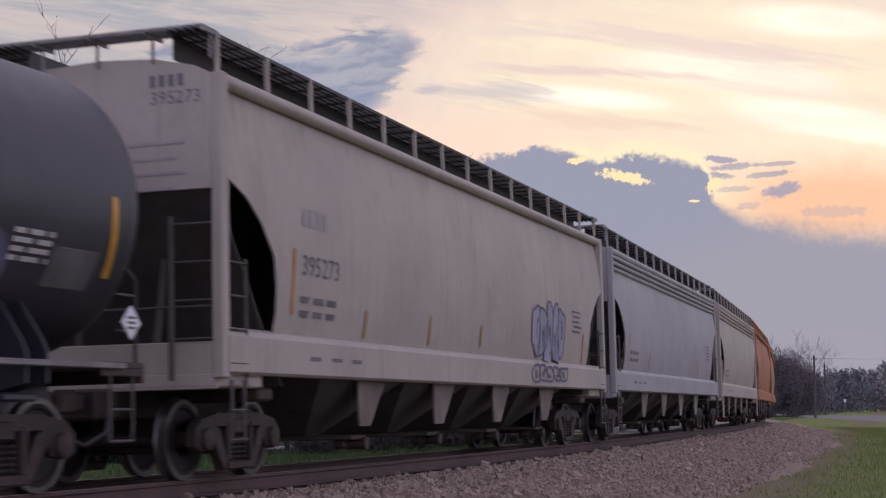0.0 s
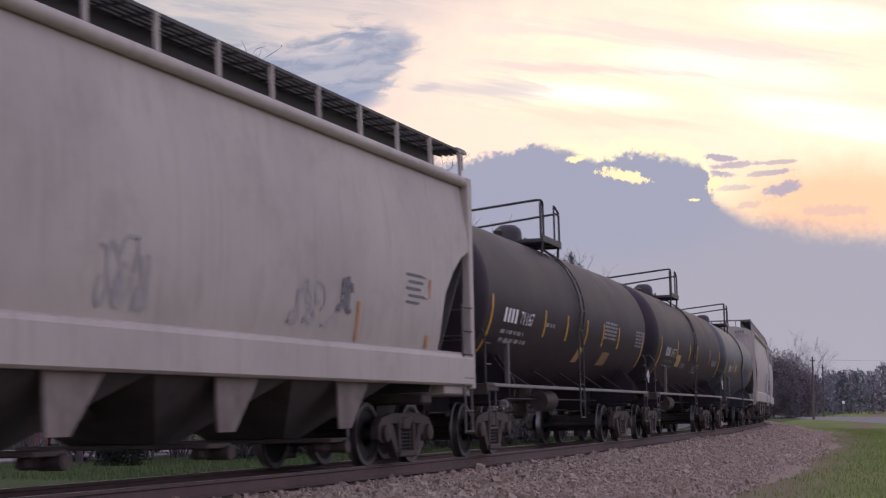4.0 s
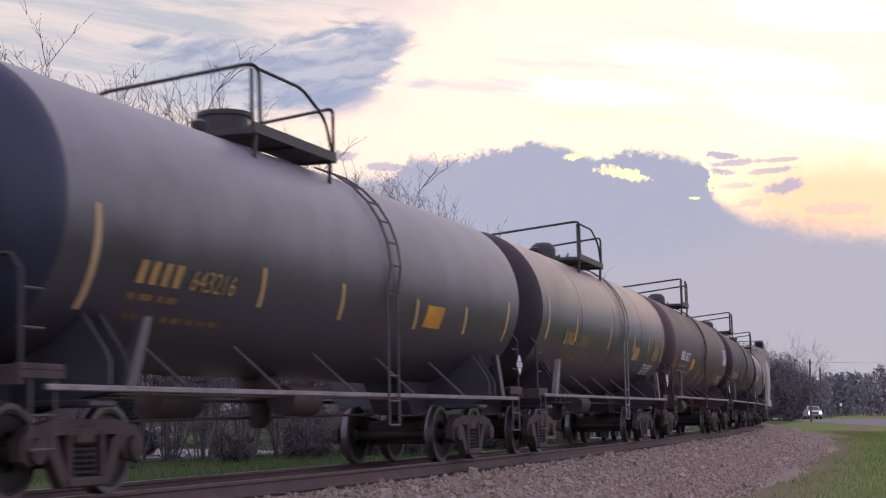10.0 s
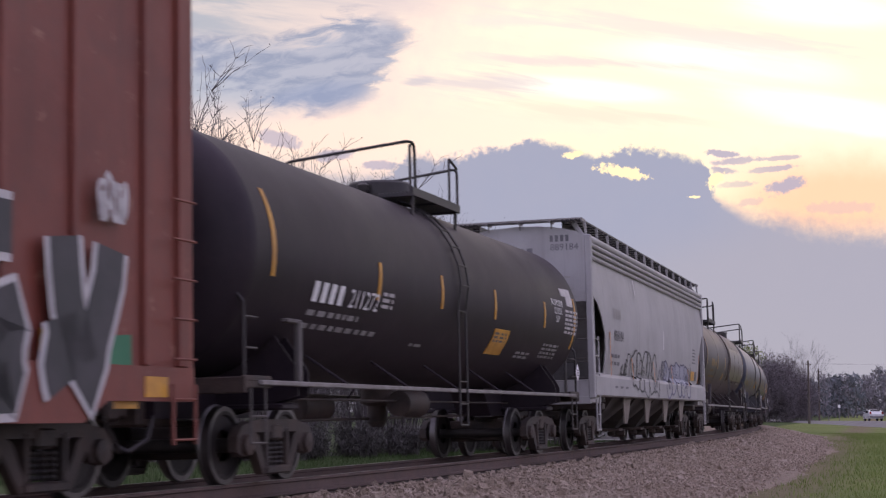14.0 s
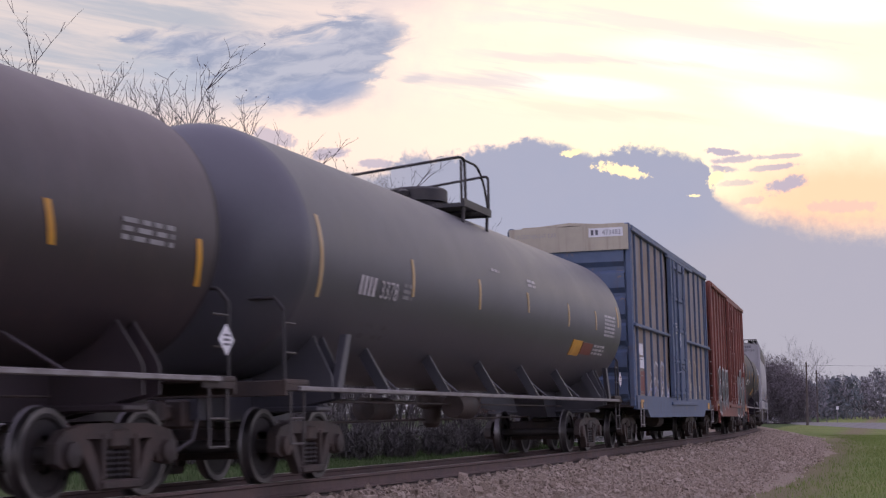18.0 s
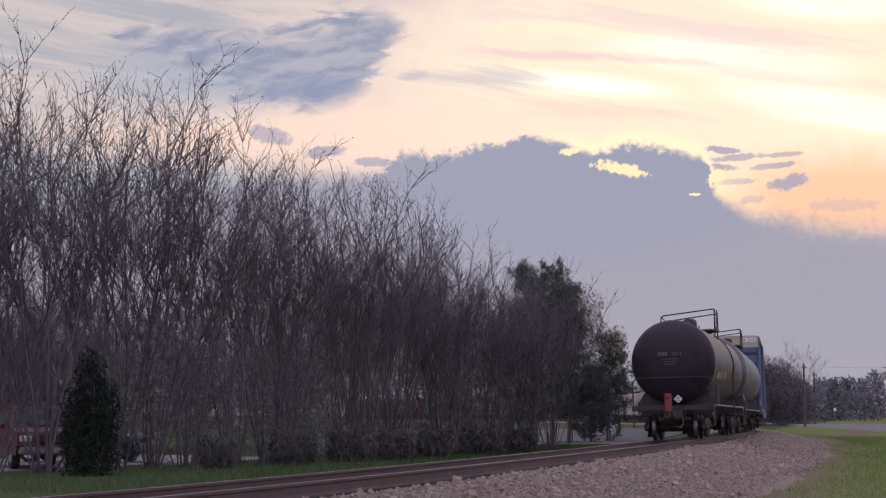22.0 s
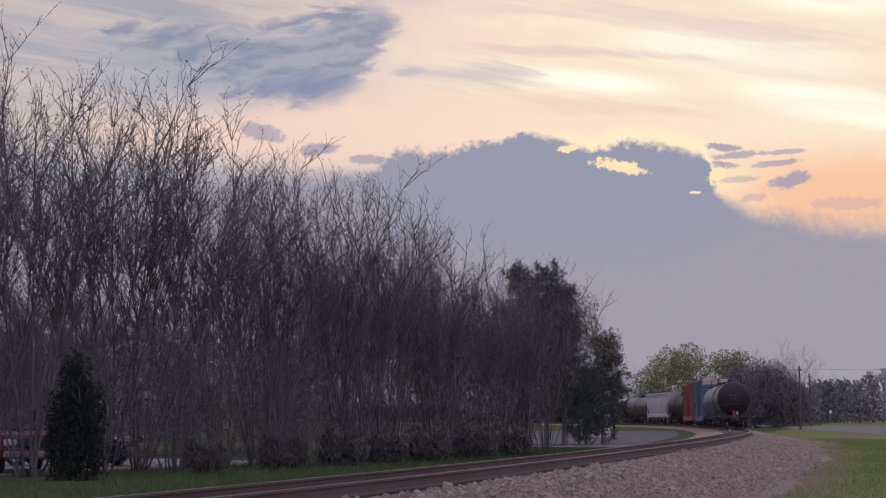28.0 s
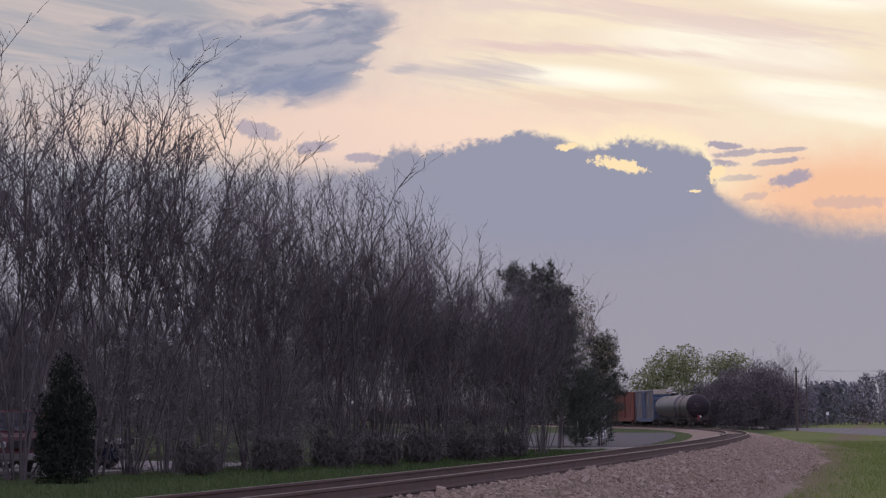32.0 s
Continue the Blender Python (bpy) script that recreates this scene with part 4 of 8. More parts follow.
        part("side_ladder", ld, ladder_paint or M_BLACKSTEEL, top)
    # upright stands between the end sills and the shell
    for sgn in (-1, 1):
        bx = x0 + 1.35 if sgn < 0 else x1 - 1.0
        if stand == "post":
            if sgn < 0:
                part("end_stand", Shape().box((bx, -1.42, rail + 0.38), (0.10, 0.08, 0.78), 0.015).box((bx - 0.16, -1.40, rail + 0.75), (0.42, 0.10, 0.05), 0.01), M_STAND, top, "upright grey steel stand")
        else:
            part("end_stand", Shape().prism([(bx - sgn * 0.30, rail + 0.72), (bx - sgn * 0.14, rail + 0.72), (bx + sgn * 0.22, rail), (bx + sgn * 0.02, rail)], -1.45, -1.36), M_GRAB if stand == "pale" else paint, top, "slanting steel stand")
    if braces:
        for k in range(braces):
            x = x0 + 3.2 + (x1 - x0 - 5.0) * k / (braces - 1)
            part("tank_brace", Shape().prism([(-1.30, rail - 0.04), (-1.44, rail + 0.02), (-1.10, rail + 0.62), (-0.98, rail + 0.52)], x - 0.03, x + 0.03, "YZ"), paint, top)
    if jacket:
        u0, u1, low_ang, high_ang = jacket
        bulge = Shape()
        steps, rr = 14, r + 0.07
        for j in range(steps + 1):
            for u, d in ((u0, -0.08), (u0 + 0.08, 0.0), (u1 - 0.08, 0.0), (u1, -0.08)):
                a = radians(low_ang + (high_ang - low_ang) * j / steps)
                q = rr + d if 0 < j < steps else r - 0.005
                bulge.v.append((u, -q * math.cos(a), zc + q * math.sin(a)))
        bulge.f = [(j * 4 + i, j * 4 + i + 1, j * 4 + i + 5, j * 4 + i + 4) for j in range(steps) for i in range(3)]
        part("jacket_patch", bulge, M_JACKET, top, "raised worn brown jacket patch", angle=30)
        for u in (u0 + (u1 - u0) * 0.34, u0 + (u1 - u0) * 0.67):
            part("jacket_seam", tank_panel(u, low_ang, 0.05, r * radians(high_ang - low_ang) * 0.97, rr, zc, 0.006), paint, top)
    # films, numbers and small print on the side that faces the camera
    for x, ang, high, lean in stripes:
        part("reflector", tank_panel(x - 0.05 - lean * 0.5, ang, 0.10, high, r, zc, lean=lean), strip or M_YELLOW, top, "upright yellow reflector strip")
    if number:
        nx, na, size, dx, de = num
        vs, fs = mark_blocks(dx - nx - 0.12, size)
        part("owner_mark", on_tank(Shape(), vs, fs, nx, na, r + 0.018, zc), mark, top, "block letters in stencil paint")
        vs, fs = lettering(number, size)
        wide = (de - dx) / max(v[0] for v in vs)
        part("car_number", on_tank(Shape(), [(v[0] * wide, v[1]) for v in vs], fs, dx, na, r + 0.018, zc), mark, top, "painted number " + number)
        for px, pa, pw in prints:
            part("small_print", bars_on_tank(px, pa, 1, pw, 0.075, r, zc, rng), M_FADEDWHITE if mark is M_WHITE else M_DIMPRINT if mark is not M_OCHRE else M_DIMOCHRE, top, "line of print too small to read")["kind"] = "stuff"
        # the same number on the rear head
        vs, fs = lettering(number, 0.13)
        k = 0.36 / max(v[0] for v in vs)
        hx = x0 - tall - 0.022
        part("end_number", Shape().add([(hx, -v[0] * k, zc + 0.20 + v[1]) for v in vs], fs), M_DIMPRINT, top, "painted number " + number)
        b, bf = mark_blocks(0.36, 0.13)
        part("end_mark", Shape().add([(hx, 0.47 - v[0], zc + 0.20 + v[1]) for v in b], bf), M_DIMPRINT, top, "block letters in faded stencil paint")
        for q in range(3):
            part("end_print", Shape().box((hx, 0.06, zc + 0.08 - q * 0.09), (0.006, 0.6 - 0.1 * q, 0.035)), M_SMUDGE, top, "faded print too small to read")
    for u, ang, w, h, m in panels:
        if m in (M_YELLOW, M_OCHRE, M_DIMOCHRE):
            u, w = u + 0.17 * w, w * 0.67
        if m is M_FADEDWHITE or m is M_GRAFWHITE:
            # an open table of stencilled lines on the bare paint
            part("data_table", bars_on_tank(u, ang + math.degrees((h - 0.06) / r), int(h / 0.085), w, 0.05, r + 0.003, zc, rng, 0.9), m, top, "stencilled table of print too small to read")["kind"] = "stuff"
            continue
        part("data_panel", tank_panel(u, ang, w, h, r, zc, 0.010), m, top, "stencilled data panel")
        if w > 0.5 and h > 0.4:
            part("panel_print", bars_on_tank(u + 0.06, ang + math.degrees((h - 0.1) / r), max(2, int(h / 0.14)), w - 0.15, 0.04, r + 0.006, zc, rng), M_DARKMARK, top, "lines of print too small to read")["kind"] = "stuff"
    for text, u, ang, size, m in words:
        vs, fs = lettering(text, size)
        part("lettering", on_tank(Shape(), vs, fs, u, ang, r + 0.018, zc), m, top, "painted words " + text.lower())
    for gx, gz, gw, gh, fill, line in graf:
        bubbles(top, lambda pts, lift: [(p[0], -(r + lift) * math.cos(p[1] / r), zc + (r + lift) * math.sin(p[1] / r)) for p in pts], gx, gz, gw, gh, fill, line, rng, 7, 0.06)
    if red_lamp:
        dev = part("end_marker", Shape().box((-half + 0.10, 0.10, 1.30), (0.16, 0.26, 0.66), 0.04).box((-half + 0.02, 0.10, 1.52), (0.06, 0.20, 0.16), 0.03), M_SIGNRED, top, "orange-red end of train marker box")
        part("marker_clamp", Shape().box((-half + 0.14, 0.10, 0.90), (0.12, 0.14, 0.26), 0.02), M_STEEL, dev)
    diamond(top, half - 0.95, -1.50, 1.62, placard)
    if red_lamp:
        diamond(top, -half + 0.62, -0.20, 1.44, placard, across=False, size=0.15)
    return top


def bent(pts, cut=0.10):
    """Rounds the corners of a run of pipe."""
    out = [Vector(pts[0])]
    for a, b, c in zip(pts, pts[1:], pts[2:]):
        a, b, c = Vector(a), Vector(b), Vector(c)
        p, q = b + (a - b).normalized() * min(cut, (a - b).length * 0.45), b + (c - b).normalized() * min(cut, (c - b).length * 0.45)
        out += [p.lerp(b, t).lerp(b.lerp(q, t), t) for t in (0.0, 0.33, 0.67, 1.0)]
    return out + [Vector(pts[-1])]


def top_deck(top, cage, zt, style, r, zc, manway):
    """Manway, valves, platform and handrail hoops on a tank's back."""
    xr, xf, xm = cage
    m = Shape()
    if manway == "dome":
        m.lathe([(zt - 0.15, 0.30), (zt + 0.24, 0.30), (zt + 0.34, 0.27), (zt + 0.42, 0.17), (zt + 0.44, 0.001)], 24, "Z", (xm, 0, 0))
    elif manway == "drum":
        m.lathe([(zt - 0.15, 0.33), (zt + 0.40, 0.33), (zt + 0.40, 0.36), (zt + 0.46, 0.36), (zt + 0.47, 0.001)], 24, "Z", (xm, 0, 0))
    else:
        m.lathe([(zt - 0.15, 0.44), (zt + 0.10, 0.44), (zt + 0.10, 0.54), (zt + 0.30, 0.54), (zt + 0.34, 0.50), (zt + 0.35, 0.001)], 28, "Z", (xm, 0, 0))
    mw = part("manway", m, M_BLACKSTEEL, top)
    for k in range(8):
        a = k * math.pi / 4
        bolt = Shape().rod((xm + 0.38 * math.cos(a), 0.38 * math.sin(a), zt - 0.02), (xm + 0.38 * math.cos(a), 0.38 * math.sin(a), zt + 0.14), 0.025, 6)
        part("eye_bolt", bolt, M_BLACKSTEEL, mw)
    part("safety_valve", Shape().rod((xm - 0.62, 0.05, zt - 0.05), (xm - 0.62, 0.05, zt + 0.16), 0.06, 10).lathe([(zt + 0.14, 0.09), (zt + 0.24, 0.11), (zt + 0.28, 0.05)], 12, "Z", (xm - 0.62, 0.05, 0), closed=True), M_BLACKSTEEL, top)
    part("vent_pipe", Shape().rod((xm + 0.5, 0.2, zt - 0.05), (xm + 0.5, 0.2, zt + 0.18), 0.05, 8), M_BLACKSTEEL, top)
    # platform beside the manway on the side that the ladder reaches, and its toe boards
    w = Shape()
    for k in range(10):
        w.box(((xr + xf) / 2, -1.0 + k * 0.06, zt - 0.03), (xf - xr, 0.035, 0.04))
    for x in (xr, (xr + xf) / 2, xf):
        w.box((x, -0.73, zt - 0.06), (0.05, 0.62, 0.05))
    part("platform_grating", w, M_BLACKSTEEL, top, "dark steel platform grating")
    part("toe_board", Shape().box(((xr + xf) / 2, -1.035, zt - 0.01), (xf - xr + 0.04, 0.025, 0.13)), M_BLACKSTEEL, top)
    part("toe_board", Shape().box((xf + 0.02, -0.2, zt - 0.01), (0.025, 1.65, 0.13)), M_BLACKSTEEL, top)
    zn = zc + math.sqrt(max(r * r - 1.0, 0.1))
    high = zt + 0.78
    for x in (xr + 0.1, xf - 0.1):
        part("platform_bracket", Shape().rod((x, -1.0, zt - 0.06), (x, -0.98, zn - 0.04), 0.03, 6), M_BLACKSTEEL, top)
    # rear hoop across the back, higher on the ladder side; front hoop lower, with a short return rail
    part("handrail", Shape().pipe(bent([(xr - 0.05, 1.10, zn), (xr - 0.10, 1.10, high - 0.22), (xr, -1.0, high), (xr + 0.22, -1.0, high - 0.03), (xr + 0.24, -1.0, zt - 0.08)], 0.14), 0.026, 8), M_BLACKSTEEL, top, "bent pipe safety handrail")
    part("handrail", Shape().rod((xr, -1.0, zt - 0.08), (xr, -1.0, high - 0.06), 0.024, 8), M_BLACKSTEEL, top, "upright handrail post")
    part("handrail", Shape().pipe(bent([(xf, 1.10, zn), (xf, 1.10, high - 0.34), (xf + 0.02, -1.0, high - 0.10), (xf + 0.02, -1.0, zt - 0.08)], 0.08), 0.024, 8), M_BLACKSTEEL, top, "bent pipe safety handrail")
    if style == "hoops":
        part("handrail", Shape().pipe(bent([(xf - 0.42, -1.0, zt - 0.06), (xf - 0.42, -1.0, high + 0.02), (xf + 0.02, -1.0, high - 0.10)], 0.06), 0.022, 8), M_BLACKSTEEL, top, "short return handrail")
    else:
        part("handrail", Shape().pipe(bent([(xr + 0.24, -1.0, high - 0.03), ((xr * 0.4 + xf * 0.6), -1.0, high - 0.02), (xf - 0.25, -1.0, high - 0.30), (xf, -1.0, zt - 0.02)], 0.2), 0.022, 8), M_BLACKSTEEL, top, "sloping side handrail")
    part("handrail", Shape().rod((xr, 1.10, high - 0.24), (xf, 1.10, high - 0.34), 0.022, 8), M_BLACKSTEEL, top, "far side handrail")


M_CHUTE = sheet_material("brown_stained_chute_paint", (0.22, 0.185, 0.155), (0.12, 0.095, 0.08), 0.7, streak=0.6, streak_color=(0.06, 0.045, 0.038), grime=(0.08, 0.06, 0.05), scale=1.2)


def wavy_stroke(pts, width):
    """A sprayed line of even width through flat points, as points and faces."""
    vs, fs = [], []
    for i, p in enumerate(pts):
        q, o = pts[min(i + 1, len(pts) - 1)], pts[max(i - 1, 0)]
        dx, dy = q[0] - o[0], q[1] - o[1]
        d = math.hypot(dx, dy) or 1.0
        vs += [(p[0] - dy / d * width / 2, p[1] + dx / d * width / 2), (p[0] + dy / d * width / 2, p[1] - dx / d * width / 2)]
    for i in range(len(pts) - 1):
        fs.append((2 * i, 2 * i + 1, 2 * i + 3, 2 * i + 2))
    return vs, fs


def graffiti(parent, lay, x, z, w, h, fill, line, rng, blocks=4):
    """Sprayed angular bands, one figure beside another, with an outline behind. lay(points, lift) puts flat points on the wall."""
    step = w / blocks
    for k in range(blocks):
        body, edge = Shape(), Shape()
        cx, cw = x + k * step, step * 0.86
        thick = min(cw * 0.42, h * 0.24)
        cols = [cx + thick * 0.6, cx + cw * 0.5, cx + cw - thick * 0.6]
        rows = [z + thick * 0.6, z + h * 0.5, z + h - thick * 0.6]
        pattern = GRAFFITI_FIGURES[rng.randrange(len(GRAFFITI_FIGURES))]
        for run in pattern:
            pts = []
            for (c0, r0), (c1, r1) in zip(run, run[1:]):
                for t in range(5):
                    u = t / 5
                    pts.append((cols[c0] + (cols[c1] - cols[c0]) * u + 0.04 * math.sin(7 * u + k), rows[r0] + (rows[r1] - rows[r0]) * u + 0.05 * math.sin(5 * u + k)))
            pts.append((cols[run[-1][0]], rows[run[-1][1]]))
            v, f = wavy_stroke(pts, thick + 0.15)
            edge.add(lay(v, 0.007), f)
            if fill:
                v, f = wavy_stroke(pts, thick)
                body.add(lay(v, 0.011), f)
        if fill:
            part("sprayed_figure", body, fill, parent, "sprayed graffiti figure")
            part("sprayed_outline", edge, line, parent, "sprayed graffiti outline")
        else:
            thin = Shape()
            for run in pattern:
                for d in (-thick * 0.5, thick * 0.5):
                    pts = [(cols[c] + d + rng.uniform(-0.05, 0.05), rows[q] + d * 0.6 + rng.uniform(-0.05, 0.05)) for c, q in run]
                    v, f = wavy_stroke(pts, 0.045)
                    thin.add(lay(v, 0.008), f)
            part("sprayed_outline", thin, line, parent, "sprayed graffiti outline")


# figures as runs over a field of three columns and three rows
GRAFFITI_FIGURES = (
    (((0, 0), (0, 2), (2, 2), (2, 1), (0, 1)), ((1, 1), (2, 0))), (((2, 2), (0, 2), (0, 1), (2, 1), (2, 0), (0, 0)),), (((0, 2), (0, 0), (2, 0), (2, 2)),),
    (((0, 2), (1, 0), (2, 2)), ((0, 0), (0, 1))), (((0, 0), (1, 2), (2, 0)), ((0, 1), (2, 1))), (((2, 2), (0, 2), (0, 0), (2, 0)), ((0, 1), (2, 1))), (((0, 0), (0, 2), (2, 0), (2, 2)),),
)


def bubbles(parent, lay, x, z, w, h, fill, line, rng, n=5, width=0.05):
    """Rounded swelling figures side by side, each with an outline and a loop or two inside."""
    step = w / n
    for k in range(n):
        cx, cz = x + step * (k + 0.5), z + h * rng.uniform(0.44, 0.54)
        rx, rz = step * rng.uniform(0.50, 0.60), h * rng.uniform(0.40, 0.50)
        ph = [rng.uniform(0, 6.28) for _ in range(3)]
        rim = []
        for i in range(37):
            a = 6.2832 * i / 36
            q = 1 + 0.13 * math.sin(2 * a + ph[0]) + 0.12 * math.sin(3 * a + ph[1]) + 0.05 * math.sin(5 * a + ph[2])
            c, s_ = math.cos(a), math.sin(a)
            rim.append((cx + rx * q * math.copysign(abs(c) ** 0.7, c), min(cz + rz * q * math.copysign(abs(s_) ** 0.7, s_), z + h)))
        if fill:
            part("sprayed_figure", Shape().add(lay([(cx, cz)] + rim[:-1], 0.007), [(0, i + 1, (i + 1) % 36 + 1) for i in range(36)]), fill, parent, "sprayed rounded figure")
        out = Shape()
        v, f = wavy_stroke(rim, width)
        out.add(lay(v, 0.011), f)
        for _ in range(2):
            ox, oz, g = cx + rx * rng.uniform(-0.3, 0.3), cz + rz * rng.uniform(-0.35, 0.35), rng.uniform(0.14, 0.3)
            turn, span = rng.uniform(0, 6), rng.uniform(2.5, 6.0)
            loop = [(ox + rx * g * math.cos(turn + span * i / 14), oz + rz * g * 1.3 * math.sin(turn + span * i / 14)) for i in range(15)]
            v, f = wavy_stroke(loop, width * 0.9)
            out.add(lay(v, 0.011), f)
        part("sprayed_outline", out, line, parent, "sprayed graffiti outline")


def scribble(parent, lay, x, z, w, h, line, rng, n=6, width=0.045):
    s = Shape()
    for k in range(n):
        px, pz = x + w * (k + rng.random() * 0.5) / n, z + h * rng.uniform(0.2, 0.5)
        pts, a = [], rng.uniform(0, 6)
        for t in range(14):
            a += rng.uniform(-0.2, 1.1)
            px += 0.10 * math.cos(a) * w / 1.6
            pz = min(max(pz + 0.16 * math.sin(a) * h, z), z + h)
            pts.append((px, pz))
        v, f = wavy_stroke(pts, width)
        s.add(lay(v, 0.009), f)
    part("sprayed_scribble", s, line, parent, "sprayed scribbled lines")


def hopper_car(label, length, x0, x1, paint, number="", ribs_top=False, bays=4, graf=None, seed=1, top_z=4.55, stains=True, post_cap=False, mark=M_DARKMARK, num=None, own=None, strips=None):
    """A covered hopper with gently bulged sides, sloped ends, chutes below and grated walkways on its roof."""
    rng = random.Random(seed)
    top = thing("covered_hopper", label, "hopper car", "cars of the freight train")
    half, hw = length / 2, 1.57
    sill_lo, sill_hi = 1.16, 1.66

    def side_y(z):
        t = min(max((z - sill_hi) / (top_z - 0.25 - sill_hi), 0), 1)
        return 1.45 + 0.13 * math.sin(math.pi * min(t * 1.05, 1.0)) ** 0.7 - 0.05 * t

    # side sheets with the ends cut away over the platforms
    cut = 1.45
    for sy in (-1, 1):
        s = Shape()
        levels = [sill_hi, 1.9, 2.2, 2.55, 2.9, 3.15, 3.3, 3.6, top_z - 0.25]
        xl = [cut, cut, cut * 0.97, cut * 0.9, cut * 0.65, cut * 0.38, 0.12, 0.04, 0.0]
        cols = 13
        for z, c in zip(levels, xl):
            for i in range(cols):
                x = (x0 + c) + (x1 - x0 - 2 * c) * i / (cols - 1)
                s.v.append((x, sy * side_y(z), z))
        n = len(s.v)
        s.v += [(v[0], v[1] - sy * 0.02, v[2]) for v in s.v]
        for j in range(len(levels) - 1):
            for i in range(cols - 1):
                k = j * cols + i
                s.f.append((k, k + 1, k + cols + 1, k + cols))
        for i in (0, cols - 1):
            s.f += [(j * cols + i, (j + 1) * cols + i, (j + 1) * cols + i + n, j * cols + i + n) for j in range(len(levels) - 1)]
        part("side_sheet", s, paint, top, angle=60)
        # top chord and side sill
        ch = Shape().rod((x0, sy * 1.45, top_z - 0.22), (x1, sy * 1.45, top_z - 0.22), 0.085, 12)
        if ribs_top:
            for q in range(3):
                part("top_rib", Shape().rod((x0, sy * (1.50 - 0.01 * q), top_z - 0.36 - q * 0.13), (x1, sy * (1.50 - 0.01 * q), top_z - 0.36 - q * 0.13), 0.05, 8), paint, top)
        part("top_chord", ch, paint, top)
        si = Shape().prism([(sy * 1.40, sill_hi + 0.03), (sy * 1.53, sill_hi - 0.02), (sy * 1.56, sill_hi - 0.08), (sy * 1.56, sill_lo + 0.03), (sy * 1.52, sill_lo), (sy * 1.40, sill_lo)], x0 + 0.05, x1 - 0.05, "YZ")
        part("side_sill", si, paint, top, angle=20)
    # roof: shallow arch in lengthwise strips
    ro = Shape()
    arch = [(-1.47, top_z - 0.20), (-1.2, top_z - 0.06), (-0.7, top_z + 0.05), (0, top_z + 0.09), (0.7, top_z + 0.05), (1.2, top_z - 0.06), (1.47, top_z - 0.20)]
    ro.prism(arch + [(y, z - 0.05) for y, z in arch[::-1]], x0, x1, "YZ")
    part("roof", ro, paint, top, angle=30)
    hatch = Shape()
    for sy in (-0.35,):
        hatch.box(((x0 + x1) / 2, 0, top_z + 0.13), (x1 - x0 - 1.6, 0.62, 0.12), 0.03)
    ht = part("hatch_trough", hatch, paint, top)
    # ends: upper plate, slope sheet, corner posts, platform
    for sgn, xe in ((-1, x0), (1, x1)):
        end = Shape()
        plate = [(-1.45, 3.2), (1.45, 3.2), (1.47, top_z - 0.20), (1.2, top_z - 0.06), (0.7, top_z + 0.05), (0, top_z + 0.09), (-0.7, top_z + 0.05), (-1.2, top_z - 0.06), (-1.47, top_z - 0.20)]
        end.prism(plate, xe, xe + sgn * 0.03, "YZ")
        part("end_plate", end, paint, top)
        sl = Shape().add([(xe + sgn * 0.01, -1.42, 3.22), (xe + sgn * 0.01, 1.42, 3.22), (xe - sgn * 1.75, 1.42, 1.05), (xe - sgn * 1.75, -1.42, 1.05), (xe - sgn * 0.03, -1.42, 3.22), (xe - sgn * 0.03, 1.42, 3.22), (xe - sgn * 1.79, 1.42, 1.05), (xe - sgn * 1.79, -1.42, 1.05)], [(0, 1, 2, 3), (4, 5, 6, 7), (0, 4, 7, 3), (1, 5, 6, 2)])
        # Dark tone paints in the end recess's shade, except on post_cap cars
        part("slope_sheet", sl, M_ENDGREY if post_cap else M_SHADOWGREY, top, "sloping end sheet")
        if post_cap:
            # painted number and owner letters on the upper plate
            for dz, hgt in ((0.0, 0.15), (0.22, 0.15)):
                vs, fs = lettering(number, hgt) if dz == 0 else mark_blocks(0.55, hgt)
                k = 0.72 / max(v[0] for v in vs)
                face = xe + sgn * 0.034
                part("end_number" if dz == 0 else "end_mark", Shape().add([(face, sgn * (v[0] * k - 0.46), 4.02 + dz + v[1]) for v in vs], fs), M_DARKMARK, top, "painted number " + number if dz == 0 else "dark block letters")
        fl = Shape().box((xe - sgn * 0.55, 0, 1.10), (1.2, 2.9, 0.16), 0.02).box((xe + sgn * 0.02, 0, 1.26), (0.05, 2.9, 0.52), 0.01)
        part("end_platform", fl, paint, top)
        for sy in (-1, 1):
            po = Shape().box((xe - sgn * 0.02, sy * 1.48, (sill_lo + top_z) / 2 - 0.1), (0.18, 0.14, top_z - sill_lo - 0.1), 0.02)
            if post_cap:
                po.rod((xe - sgn * 0.02, sy * 1.48, top_z - 0.35), (xe - sgn * 0.15, sy * 1.15, top_z + 0.13), 0.06, 8)
            part("corner_post", po, paint, top)
            l1 = Shape()
            for k in range(6):
                z = 1.28 + k * 0.37 if k < 4 else 0.45 + (k - 4) * 0.32
                l1.rod((xe - sgn * 0.08, sy * 1.55, z), (xe - sgn * 0.52, sy * 1.55, z), 0.014, 6)
            l1.rod((xe - sgn * 0.52, sy * 1.54, 1.0), (xe - sgn * 0.52, sy * 1.54, 2.45), 0.02, 6)
            for dx in (0.14, 0.46):
                l1.rod((xe - sgn * dx, sy * 1.54, 1.1), (xe - sgn * dx, sy * 1.54, 0.42), 0.022, 6)
            part("side_ladder", l1, M_STEPIRON if seed % 2 else paint, top)
        l2 = Shape()
        for k in range(4):
            l2.rod((xe + sgn * 0.06, -1.40, 1.55 + 0.42 * k), (xe + sgn * 0.06, -0.95, 1.55 + 0.42 * k), 0.014, 6)
        l2.rod((xe + sgn * 0.06, -0.92, 1.1), (xe + sgn * 0.06, -0.92, 2.9), 0.03, 6)
